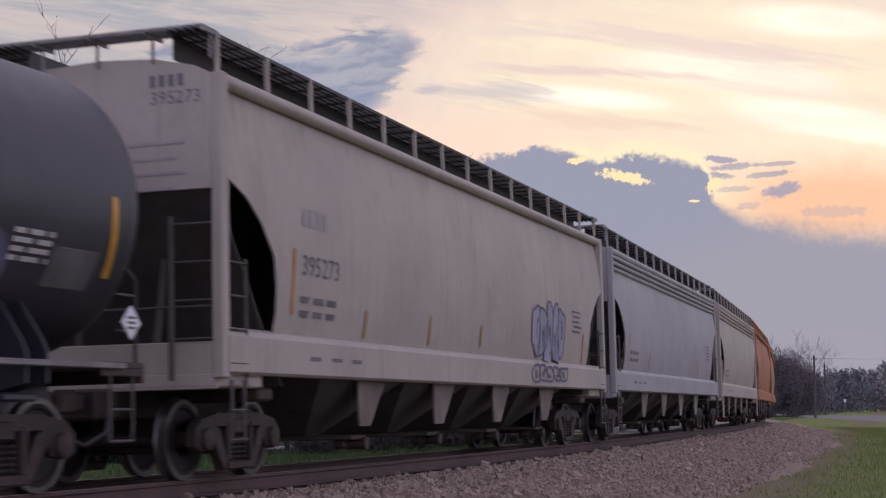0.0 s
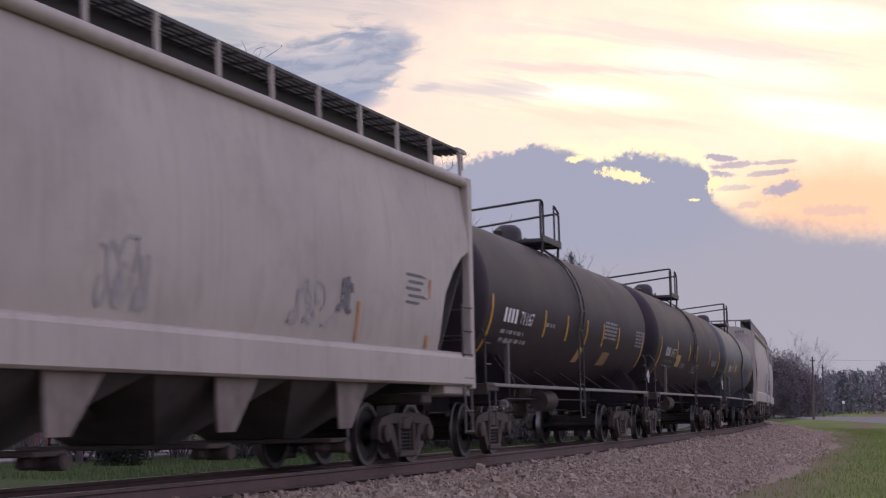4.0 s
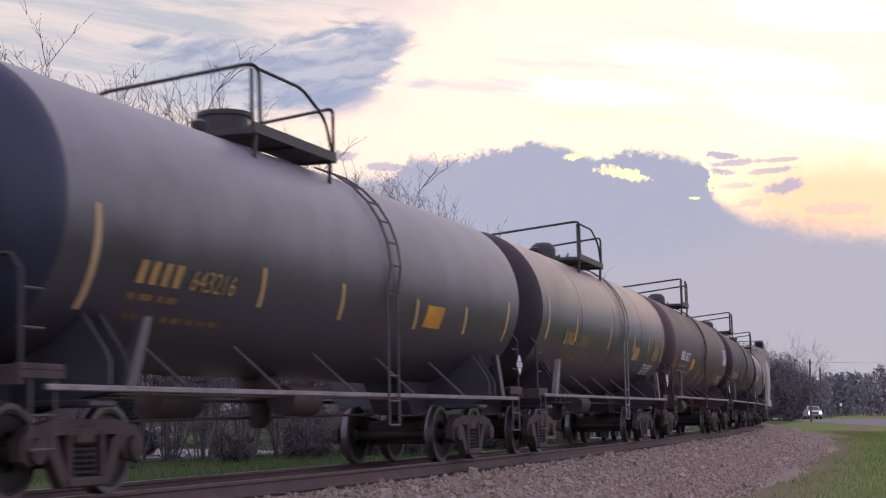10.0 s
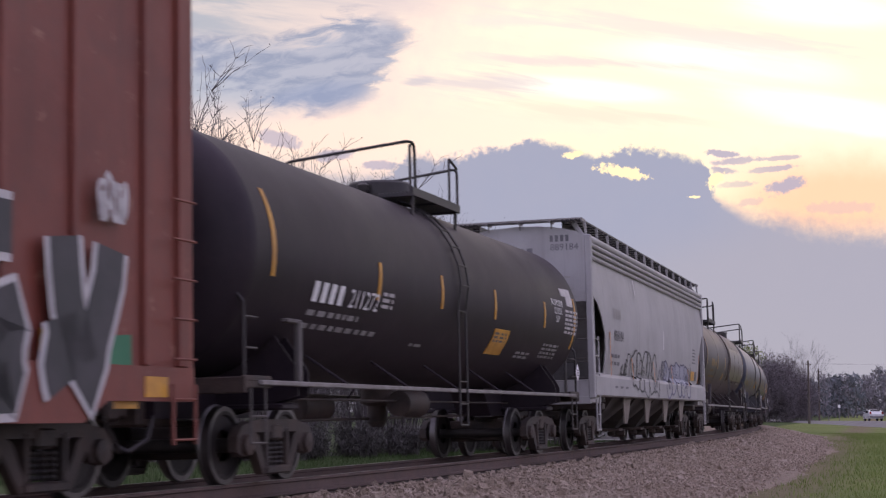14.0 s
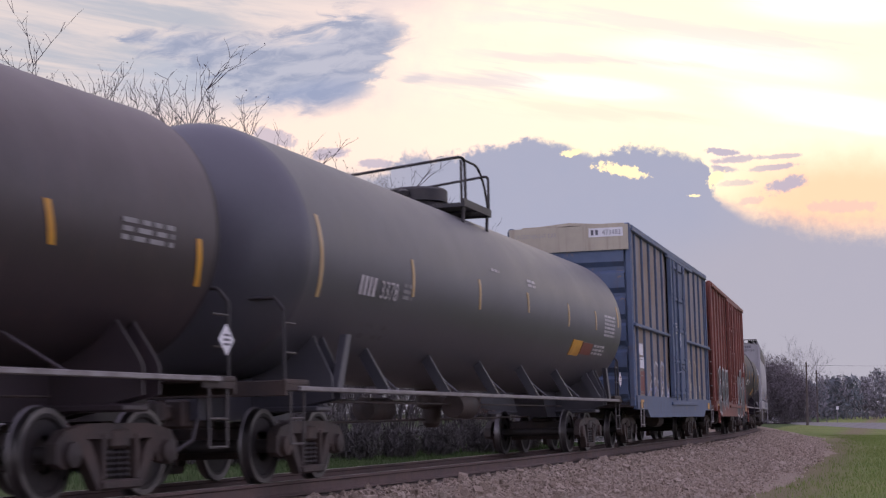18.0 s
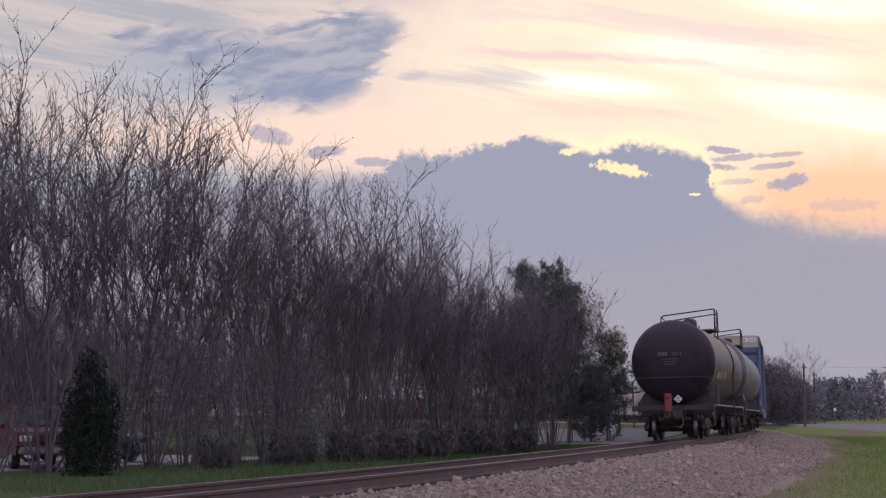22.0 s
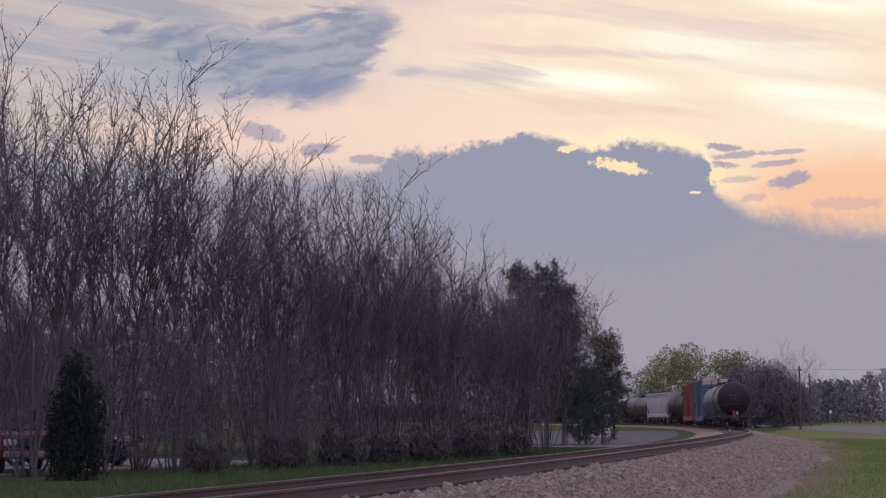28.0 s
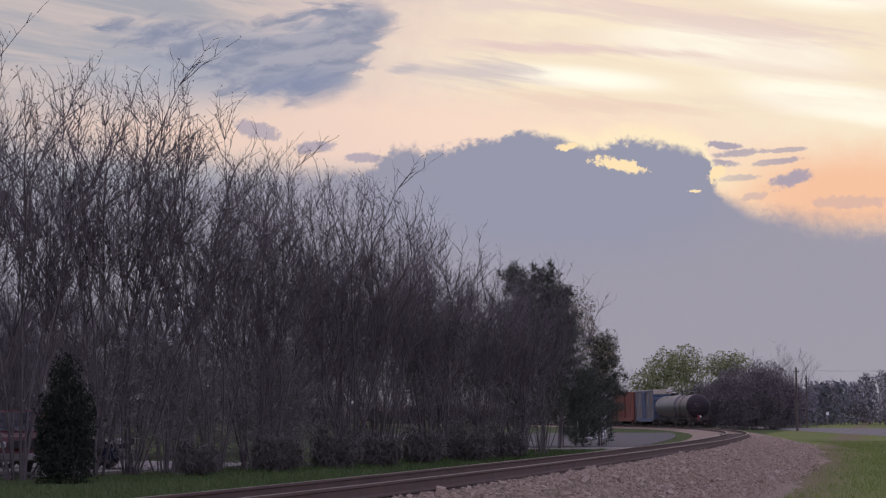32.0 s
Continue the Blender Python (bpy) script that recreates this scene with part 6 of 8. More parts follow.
TRAIN = [
    tank_at(-0.75, 16.1, 0.62, 14.95, "dusty black tank car with yellow reflectors, last of the train", M_BROWNBLACK, 1.50, 2.78, "3813", M_GRAFWHITE, (-5.62, -23, 0.24, -4.53, -3.74),
            ((-6.72, -36, 0.81, -0.13), (-3.63, -22, 0.5, -0.11), (-0.87, -22, 0.5, -0.15), (1.83, -21, 0.49, -0.2), (4.22, -17, 0.4, -0.17), (6.98, -24, 0.5, -0.15)), ((-5.67, -30, 1.62),),
            ((-2.88, -22, 1.11, 0.33, M_OCHRE), (5.4, -14, 1.0, 0.32, M_FADEDWHITE)), cage=(-0.65, 0.89, -0.55), ladder=1.05, seed=3, head_shade=M_BLACK, red_lamp=True),
    tank_at(16.1, 37.4, 17.25, 36.4, "long pale blue-grey tank car with worn reflectors", M_PALETANK, 1.58, 2.88, "3378", M_GRAFWHITE, (-7.74, -18, 0.26, -6.96, -6.23),
            ((-9.15, -23, 1.02, -0.2), (-5.6, -14, 0.53, -0.12), (-2.15, -13, 0.49, -0.1), (1.0, -8, 0.36, -0.1), (4.28, -11, 0.45, -0.12), (6.88, -9, 0.4, -0.12), (9.3, -3, 0.48, 0.0)), ((-7.67, -34, 1.6), (-7.46, -40, 1.47)),
            ((-5.99, -18, 0.41, 0.28, M_FADEDWHITE), (-1.35, 11, 0.52, 0.1, M_GRAFWHITE), (1.05, 8, 0.59, 0.18, M_GRAFWHITE), (4.8, -32, 1.3, 0.34, M_YELLOW), (7.06, -32, 1.1, 0.32, M_GRAFWHITE), (7.77, -15, 1.15, 0.55, M_GRAFWHITE), (5.95, -30, 1.0, 0.26, M_RED)),
            cage=(-1.16, 0.53, -0.55), ladder=None, style="box", manway="pan", seed=4, saddle=M_PALETANK, stand="slant", rail=1.13, braces=6, strip=M_PALESTRIP, placard=M_RED),
    boxcar_at(37.4, 54.88, 38.4, 54.0, "weathered blue boxcar with cream end band and rusty side panels", M_BLUE, M_BLUEWORN, M_BLUE, M_BLUE, 0.06, 5.46, M_CREAM, 6, True, "473483", posts=(-7.66, -7.06, -5.91, -4.72, -3.54, -2.39, 2.28, 3.52, 4.84, 6.0, 7.3, 7.76), door_from=-1.51,
              graf=(("patch", -6.68, 2.30, 0.6, 0.30, M_WHITE, None), ("patch", -6.64, 1.97, 0.68, 0.28, M_WHITE, None), ("patch", -6.6, 1.32, 0.7, 0.6, M_RED, None), ("patch", -6.62, 1.0, 0.46, 0.24, M_YELLOW, None), ("wall", -4.6, 0.85, 3.3, 1.65, None, M_GRAFWHITE), ("wall", 2.1, 0.8, 3.8, 1.65, None, M_CREAM), ("wall", -4.4, 0.9, 3.2, 1.3, None, M_GRAFBLUE), ("chunks", 2.2, 0.85, 3.4, 1.0, M_CREAM, None), ("chunks", -4.4, 0.85, 3.0, 1.1, M_GRAFWHITE, None))),
    boxcar_at(54.88, 71.95, 55.75, 71.2, "oxide red boxcar with black and white graffiti", M_RED, M_RED, M_RED, M_RED, 0.09, 5.40, None, 7, False, posts=(-7.75, -6.6, -5.4, -4.2, -3.0, -1.9, 2.3, 3.44, 4.61, 5.71, 6.94, 7.65), door_from=-1.5,
              graf=(("figures", 1.94, 0.72, 4.75, 1.9, M_GRAFBLACK, M_GRAFWHITE), ("figures", -6.6, 0.85, 4.4, 1.6, M_GRAFBLACK, M_GRAFWHITE), ("plain", -0.9, 1.3, 2.4, 0.9, None, M_GRAFWHITE), ("plain", 6.05, 2.62, 0.45, 0.55, None, M_GRAFWHITE), ("patch", 6.04, 0.95, 0.7, 0.62, M_GREENPAINT, None), ("patch", 5.2, 1.36, 0.25, 0.22, M_YELLOW, None), ("patch", 6.4, 0.86, 0.45, 0.22, M_YELLOW, None), ("patch", -1.0, 0.78, 3.0, 0.14, M_GREENPAINT, None))),
    tank_at(71.95, 89.5, 72.8, 88.7, "clean black tank car with white lettering", M_BLACK, 1.50, 2.76, "211272", M_WHITE, (-6.13, -22, 0.26, -4.88, -3.79),
            ((-7.45, -14, 1.05, -0.1), (-3.84, -16, 0.52, -0.03), (-1.06, -14, 0.51, -0.1), (1.89, -14, 0.5, -0.12), (5.29, -13, 0.49, -0.09), (7.75, -26, 1.05, 0.0)), ((-6.1, -29, 1.8), (-6.1, -36, 2.7)),
            ((-3.65, -23, 0.45, 0.32, M_GRAFWHITE), (1.87, -38, 1.4, 0.48, M_YELLOW), (6.9, -18, 1.05, 0.58, M_GRAFWHITE), (5.6, -40, 1.2, 0.42, M_FADEDWHITE), (-1.83, -42, 0.6, 0.14, M_FADEDWHITE), (3.98, -42, 1.0, 0.24, M_FADEDWHITE), (6.75, 14, 0.75, 0.16, M_CHALK), (7.1, 7, 0.5, 0.36, M_CHALK)),
            (("PROPYLENE", 5.75, 5, 0.13, M_WHITE), ("GLYCOL", 5.95, -1, 0.13, M_WHITE), ("USP", 6.1, -7, 0.13, M_WHITE)), cage=(-1.04, 1.39, 0.3), ladder=-0.3, manway="pan", seed=6, rail=1.16, tall=0.55),
    hopper_at(89.5, 109.45, 90.1, 109.0, "light grey covered hopper with graffiti low on its side", M_HOPPER_B, "889184", True, 4, seed=2, top_z=4.79, post_cap=True, num=(-6.93, 2.45, 0.26, 1.23), own=(-7.0, 2.95, 0.24, 1.08), strips=((-7.6, 1.62, 1.0), (-4.6, 1.6, 0.52), (-1.2, 1.6, 0.52), (2.05, 1.6, 0.52), (5.5, 1.6, 0.5), (8.1, 1.68, 0.95)),
              graf=(("scribble", -5.8, 1.70, 1.1, 0.5, None, M_GRAFBLACK), ("bubbles", -4.5, 1.25, 4.0, 1.1, None, M_GRAFBLACK), ("bubbles", 0.9, 1.22, 4.9, 1.05, M_GRAFPALE, M_GRAFDARK), ("scribble", 0.1, 1.7, 1.0, 0.5, None, M_GRAFDARK), ("scribble", 5.6, 1.65, 0.7, 0.6, None, M_DARKMARK), ("patch", 6.34, 1.78, 0.8, 0.28, M_YELLOW, None), ("patch", 7.25, 1.78, 0.4, 0.28, M_DARKMARK, None), ("patch", -3.8, 3.7, 0.10, 0.36, M_WHITE, None), ("patch", 0.6, 2.5, 0.09, 0.5, M_WHITE, None))),
    tank_at(109.45, 127.9, 110.4, 126.6, "brown-black tank car with ochre lettering and a raised jacket patch", M_BROWNBLACK, 1.50, 2.78, "644772", M_OCHRE, (-6.46, -14, 0.26, -5.25, -4.12),
            ((-8.0, -14, 1.0, -0.1), (-4.0, -16, 0.52, -0.12), (-1.0, -15, 0.47, -0.12), (2.1, -14, 0.49, -0.1), (4.87, -15, 0.52, -0.12), (7.75, -20, 1.0, -0.1)), ((-6.43, -21, 1.1), (-6.4, -29, 1.9), (-6.4, -37, 1.9)),
            ((3.65, -28, 1.1, 0.32, M_YELLOW), (5.95, -33, 0.95, 0.36, M_GRAFWHITE), (6.66, -18, 1.15, 0.55, M_GRAFWHITE), (-1.8, -30, 0.8, 0.27, M_DIMOCHRE)), cage=(-2.18, 0.44, 0.2), ladder=-0.1, manway="drum", seed=5, rail=1.05, stand="slant", jacket=(0.55, 6.6, -30, 22), band_count=4, ladder_paint=M_STEPIRON, strip=M_PALESTRIP),
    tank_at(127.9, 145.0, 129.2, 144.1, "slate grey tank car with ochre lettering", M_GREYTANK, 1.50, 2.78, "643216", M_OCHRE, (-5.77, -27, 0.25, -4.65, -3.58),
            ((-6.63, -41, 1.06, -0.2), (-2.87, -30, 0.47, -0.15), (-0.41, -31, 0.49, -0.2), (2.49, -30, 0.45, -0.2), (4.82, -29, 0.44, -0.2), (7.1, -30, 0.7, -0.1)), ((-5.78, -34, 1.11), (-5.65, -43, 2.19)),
            ((2.7, -28, 1.15, 0.34, M_YELLOW),), cage=(-2.27, 0.31, -1.0), ladder=1.0, manway="drum", style="box", seed=8, head_shade=M_NAVY, stand="slant", rail=1.03, ladder_paint=M_STEPIRON, strip=M_PALESTRIP),
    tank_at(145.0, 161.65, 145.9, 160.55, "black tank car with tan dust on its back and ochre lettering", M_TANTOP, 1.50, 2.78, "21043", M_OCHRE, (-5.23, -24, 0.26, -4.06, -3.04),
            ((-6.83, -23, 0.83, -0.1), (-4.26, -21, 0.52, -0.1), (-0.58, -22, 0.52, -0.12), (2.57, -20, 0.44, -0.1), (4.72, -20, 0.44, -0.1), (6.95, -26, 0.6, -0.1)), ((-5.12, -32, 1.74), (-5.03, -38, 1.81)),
            ((2.61, -28, 1.05, 0.33, M_OCHRE), (5.3, -26, 1.3, 0.55, M_DIMOCHRE), (4.76, -46, 1.3, 0.42, M_GRAFWHITE)), cage=(-1.64, 1.02, -0.8), ladder=0.97, style="box", seed=9, head_shade=M_BLACK, rail=1.11, band_count=4, stand="pale", ladder_paint=M_GRAB, strip=M_PALESTRIP),
    tank_at(161.65, 178.85, 162.75, 177.4, "rusty brown tank car with white lettering", M_RUSTBROWN, 1.50, 2.78, "68672", M_WHITE, (-6.11, -18, 0.27, -5.14, -4.09),
            ((-7.06, -45, 0.74, -0.2), (-3.36, -47, 0.55, 0.12), (-0.89, -45, 0.54, 0.1), (0.85, -44, 0.52, 0.1), (4.25, -44, 0.55, 0.1), (6.95, -32, 0.74, -0.1)), ((-6.14, -26, 1.87), (-5.98, -33, 2.08)),
            ((-3.52, -27, 1.05, 0.34, M_YELLOW), (5.7, -12, 0.95, 0.56, M_CHALK), (5.1, -41, 1.2, 0.36, M_GRAFWHITE)), cage=(-1.93, -0.32, -0.57), ladder=-0.45, seed=11, strip=M_ORANGESTRIP),
    tank_at(178.85, 195.85, 180.3, 194.6, "dull black tank car with yellow reflectors", M_BLACK, 1.50, 2.78, "70383", M_GRAFWHITE, (-5.82, -26, 0.25, -4.76, -3.74),
            ((-6.49, -48, 1.07, -0.2), (-3.77, -26, 0.51, -0.07), (-0.73, -27, 0.52, -0.15), (2.36, -26, 0.5, -0.18), (4.75, -25, 0.48, -0.18), (6.95, -35, 0.75, -0.2)), ((-5.66, -32, 1.85), (-5.5, -38, 1.8)),
            ((5.75, -21, 1.1, 0.45, M_FADEDWHITE), (2.98, -39, 1.3, 0.33, M_DIMOCHRE)), cage=(-0.86, 0.70, -0.75), ladder=0.96, seed=12, placard=M_BLACK),
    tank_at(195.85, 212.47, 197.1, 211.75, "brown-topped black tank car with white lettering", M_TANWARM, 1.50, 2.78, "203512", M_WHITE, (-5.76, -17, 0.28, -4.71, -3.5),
            ((-6.9, -20, 0.9, -0.1), (-3.26, -22, 0.52, -0.09), (-0.59, -22, 0.51, -0.12), (2.18, -22, 0.5, -0.12), (4.9, -20, 0.47, -0.1), (7.4, -34, 0.86, -0.2)), ((-5.69, -24, 1.91), (-5.71, -31, 2.29)),
            ((3.93, -15, 0.9, 0.31, M_OCHRE), (6.2, -15, 1.05, 0.55, M_CHALK), (2.9, -43, 1.5, 0.5, M_FADEDWHITE), (4.5, -35, 2.2, 0.2, M_DIMPRINT), (-0.17, -28, 0.8, 0.1, M_FADEDWHITE)), cage=(-0.31, 1.25, -0.4), ladder=1.38, manway="drum", style="box", seed=13, head_shade=M_BLACK, strip=M_ORANGESTRIP, band_count=5),
    hopper_at(212.47, 233.3, 213.2, 232.85, "pale grey covered hopper with sloped ends", M_HOPPER, "395253", False, 4, seed=3, top_z=4.64, num=(-7.5, 2.50, 0.26, 1.2), own=(-7.5, 3.02, 0.22, 0.9), strips=((-7.55, 1.85, 0.85), (5.2, 1.7, 0.52), (7.9, 1.7, 1.0)), graf=(("scribble", -1.1, 1.8, 0.9, 0.7, None, M_FADEMARK), ("scribble", 3.2, 1.85, 1.0, 0.6, None, M_FADEMARK), ("scribble", 4.6, 2.05, 0.45, 0.45, None, M_DARKMARK))),
    tank_at(233.3, 250.0, 234.0, 248.85, "black tank car with white lettering and many reflectors", M_BLACK, 1.50, 2.78, "71167", M_WHITE, (-6.55, -18, 0.25, -5.45, -4.47),
            ((-7.3, -42, 1.05, -0.2), (-3.51, -24, 0.52, -0.1), (-1.59, -24, 0.52, -0.1), (0.3, -24, 0.52, -0.1), (2.03, -23, 0.51, -0.1), (3.83, -23, 0.5, -0.12), (7.05, -38, 0.86, -0.25)), ((-6.5, -26, 1.6), (-6.4, -32, 1.9), (-3.42, -16, 0.76)),
            ((2.12, -20, 1.4, 0.5, M_FADEDWHITE), (2.29, -41, 1.25, 0.34, M_DIMOCHRE), (5.95, -21, 1.1, 0.48, M_FADEDWHITE), (-0.13, -41, 0.65, 0.36, M_OCHRE)), cage=(-1.75, -0.11, -0.59), ladder=-0.74, seed=15),
    tank_at(250.0, 267.15, 251.15, 265.95, "dusty black tank car with white lettering", M_BLACK, 1.50, 2.78, "69577", M_GRAFWHITE, (-5.89, -20, 0.25, -4.87, -3.88),
            ((-6.84, -42, 1.08, -0.2), (-3.6, -21, 0.53, -0.1), (-0.85, -21, 0.5, -0.12), (0.96, -20, 0.5, -0.12), (4.33, -20, 0.49, -0.12), (7.2, -36, 0.93, -0.25)), ((-5.81, -27, 1.84), (-5.76, -33, 1.83)),
            ((-3.65, -30, 1.15, 0.35, M_OCHRE), (0.59, -39, 1.3, 0.42, M_FADEDWHITE), (4.97, -21, 1.4, 0.2, M_DIMPRINT), (-2.4, -31, 1.0, 0.16, M_DIMPRINT)), cage=(-1.35, 0.19, -0.26), ladder=-0.2, seed=16),
    tank_at(267.15, 284.1, 268.35, 283.2, "blue-black tank car with lilac graffiti", M_BLUEBLACK, 1.50, 2.78, "71119", M_GRAFWHITE, (-5.62, -23, 0.25, -4.49, -3.59),
            ((-6.74, -42, 1.07, -0.12), (-3.54, -23, 0.51, -0.1), (-1.07, -23, 0.51, -0.1), (1.53, -21, 0.43, -0.1), (4.64, -18, 0.4, -0.1), (7.3, -29, 0.8, -0.1)), ((-5.64, -30, 1.56), (-5.01, -37, 1.56)),
            ((-2.95, -22, 1.0, 0.33, M_OCHRE), (5.75, -30, 0.6, 0.4, M_GRAFWHITE), (6.4, -35, 0.7, 0.4, M_DIMPRINT)), cage=(-1.45, 0.24, -0.14), ladder=0.0, seed=17, graf=((0.7, -1.42, 4.9, 1.15, M_GRAFLILAC, M_GRAFDARK),)),
    hopper_at(284.1, 304.65, 285.0, 304.0, "pale grey covered hopper with dark violet graffiti near one end", M_HOPPER, "395273", False, 4, seed=1, top_z=4.64, num=(-7.28, 2.40, 0.26, 1.22), own=(-7.25, 3.0, 0.22, 0.9), strips=((-7.55, 1.9, 0.8), (-5.05, 1.72, 0.37), (-2.35, 1.73, 0.42), (0.28, 1.8, 0.34), (7.6, 1.7, 0.6)), graf=(("bubbles", 3.6, 1.70, 2.4, 1.1, M_GRAFPALE, M_GRAFDARK), ("bubbles", 3.4, 1.28, 2.6, 0.30, None, M_GRAFDARK))),
    hopper_at(304.65, 325.45, 305.3, 324.8, "white-grey covered hopper with ribbed top edge", M_HOPPER_B, "", True, 4, seed=5, top_z=4.60),
    hopper_at(325.45, 345.25, 326.1, 344.6, "grey-pink covered hopper with ribbed top edge", M_HOPPER, "", True, 4, seed=4, top_z=4.60),
    hopper_at(345.25, 365.55, 345.9, 364.9, "faded orange covered hopper", M_HOPPER_O, "", False, 4, seed=7, top_z=4.60),
    hopper_at(365.55, 386.2, 366.2, 385.2, "faded orange covered hopper", M_HOPPER_O, "", False, 4, seed=9, top_z=4.60),
]
# the tail's place on the track: seconds and metres a second, with its place at 20 s
PACE = [(0, 15.427), (5, 15.138), (10, 15.681), (15, 14.303), (20, 14.103), (25, 15.496), (32, 15.398)]
_t = np.arange(0.0, 32.0001, 0.05)
_v = np.interp(_t, [q[0] for q in PACE], [q[1] for q in PACE])
_d = np.concatenate([[0.0], np.cumsum((_v[1:] + _v[:-1]) * 0.025)])
_d = _d - np.interp(20.0, _t, _d) + 4.715


def tail(t):
    return float(np.interp(t, _t, _d))



def car_pose(s, half_base):
    """The pose of a car whose middle is s metres along the track, standing on its two trucks."""
    a, _ = track(s - half_base)
    b, _ = track(s + half_base)
    d = b - a
    return Matrix.Translation((a + b) / 2) @ Euler((-CANT, -math.atan2(d.z, d.xy.length), math.atan2(d.y, d.x))).to_matrix().to_4x4()


# ---- plants ----
def plant_material(name, a, b, rough=0.85, through_light=0.0):
    mat = bpy.data.materials.new(name)
    mat.use_nodes = True
    n = Net(mat.node_tree)
    bsdf = mat.node_tree.nodes["Principled BSDF"]
    co = n.node("ShaderNodeTexCoord").outputs["Object"]
    isl = n.node("ShaderNodeNewGeometry").outputs["Random Per Island"]
    col = n.mix(isl, a, b)
    col = n.mix(n.m("MULTIPLY", n.noise(co, 6.0, 3.0), 0.5), col, tuple(x * 0.5 for x in a))
    n.put(bsdf.inputs["Base Color"], col)
    bsdf.inputs["Roughness"].default_value = rough
    bsdf.inputs["Specular IOR Level"].default_value = 0.15
    return mat


M_BARK = plant_material("grey_brown_bark", (0.120, 0.104, 0.110), (0.185, 0.160, 0.162))
M_TWIG = plant_material("grey_brown_twigs", (0.115, 0.100, 0.108), (0.195, 0.170, 0.180))
M_EVERGREEN = plant_material("dark_evergreen_leaves", (0.018, 0.025, 0.019), (0.032, 0.042, 0.030))
M_BRUSH = plant_material("brown_brush_leaves", (0.185, 0.170, 0.168), (0.24, 0.222, 0.218))
M_THICKET = plant_material("dark_thicket_twigs", (0.15, 0.13, 0.14), (0.22, 0.19, 0.20))
M_BASALSHOOT = plant_material("dark_basal_shoots", (0.105, 0.097, 0.092), (0.165, 0.152, 0.146))
M_NEEDLE = plant_material("pine_needles", (0.095, 0.110, 0.095), (0.155, 0.170, 0.145))
M_SPRING = plant_material("fresh_spring_leaves", (0.19, 0.215, 0.095), (0.27, 0.285, 0.15))
M_BLOSSOM = plant_material("pale_budding_leaves", (0.22, 0.20, 0.15), (0.32, 0.28, 0.22))
# Paler and bluer than near plants: distance haze put into the colour
M_HAZEWOOD = plant_material("haze_toned_bare_wood", (0.20, 0.188, 0.20), (0.255, 0.238, 0.25))
M_HAZEPINE = plant_material("haze_toned_pine_wood", (0.145, 0.158, 0.172), (0.185, 0.195, 0.208))
M_GRASSBLADE = plant_material("grass_blades", (0.155, 0.225, 0.055), (0.28, 0.315, 0.11))
M_LAWN = plant_material("lush_grass_blades", (0.062, 0.105, 0.036), (0.105, 0.15, 0.058))


def limb(s, a, b, ra, rb):
    """A three-sided tapering piece of branch."""
    d = b - a
    side = d.cross(Vector((0.3, 1.0, 0.2)))
    side.normalize()
    up = d.cross(side)
    up.normalize()
    k = len(s.v)
    for p, r in ((a, ra), (b, rb)):
        for c, q in ((1.0, 0.0), (-0.5, 0.866), (-0.5, -0.866)):
            s.v.append(tuple(p + side * (r * c) + up * (r * q)))
    s.f += [(k, k + 1, k + 4, k + 3), (k + 1, k + 2, k + 5, k + 4), (k + 2, k, k + 3, k + 5)]


def shoot(s, rng, p, d, length, r, steps, bend=0.12, rise=0.08):
    """A bending run of branch; returns its joints."""
    pts = [(p.copy(), d.copy())]
    for i in range(steps):
        d = (d + Vector((rng.gauss(0, bend), rng.gauss(0, bend), rng.gauss(rise, bend * 0.5)))).normalized()
        q = p + d * (length / steps)
        limb(s, p, q, r * (1 - 0.75 * i / steps), r * (1 - 0.75 * (i + 1) / steps))
        p = q
        pts.append((p.copy(), d.copy()))
    return pts


def leaf(s, rng, p, size, stretch=1.6, rise=0.0):
    a = Vector((rng.gauss(0, 1), rng.gauss(0, 1), rng.gauss(rise, 1))).normalized()
    b = a.cross(Vector((rng.gauss(0, 1), rng.gauss(0, 1), rng.gauss(0, 1)))).normalized()
    k = len(s.v)
    s.v += [tuple(p - a * size * stretch * 0.5), tuple(p + b * size * 0.5), tuple(p + a * size * stretch * 0.5), tuple(p - b * size * 0.5)]
    s.f.append((k, k + 1, k + 2, k + 3))


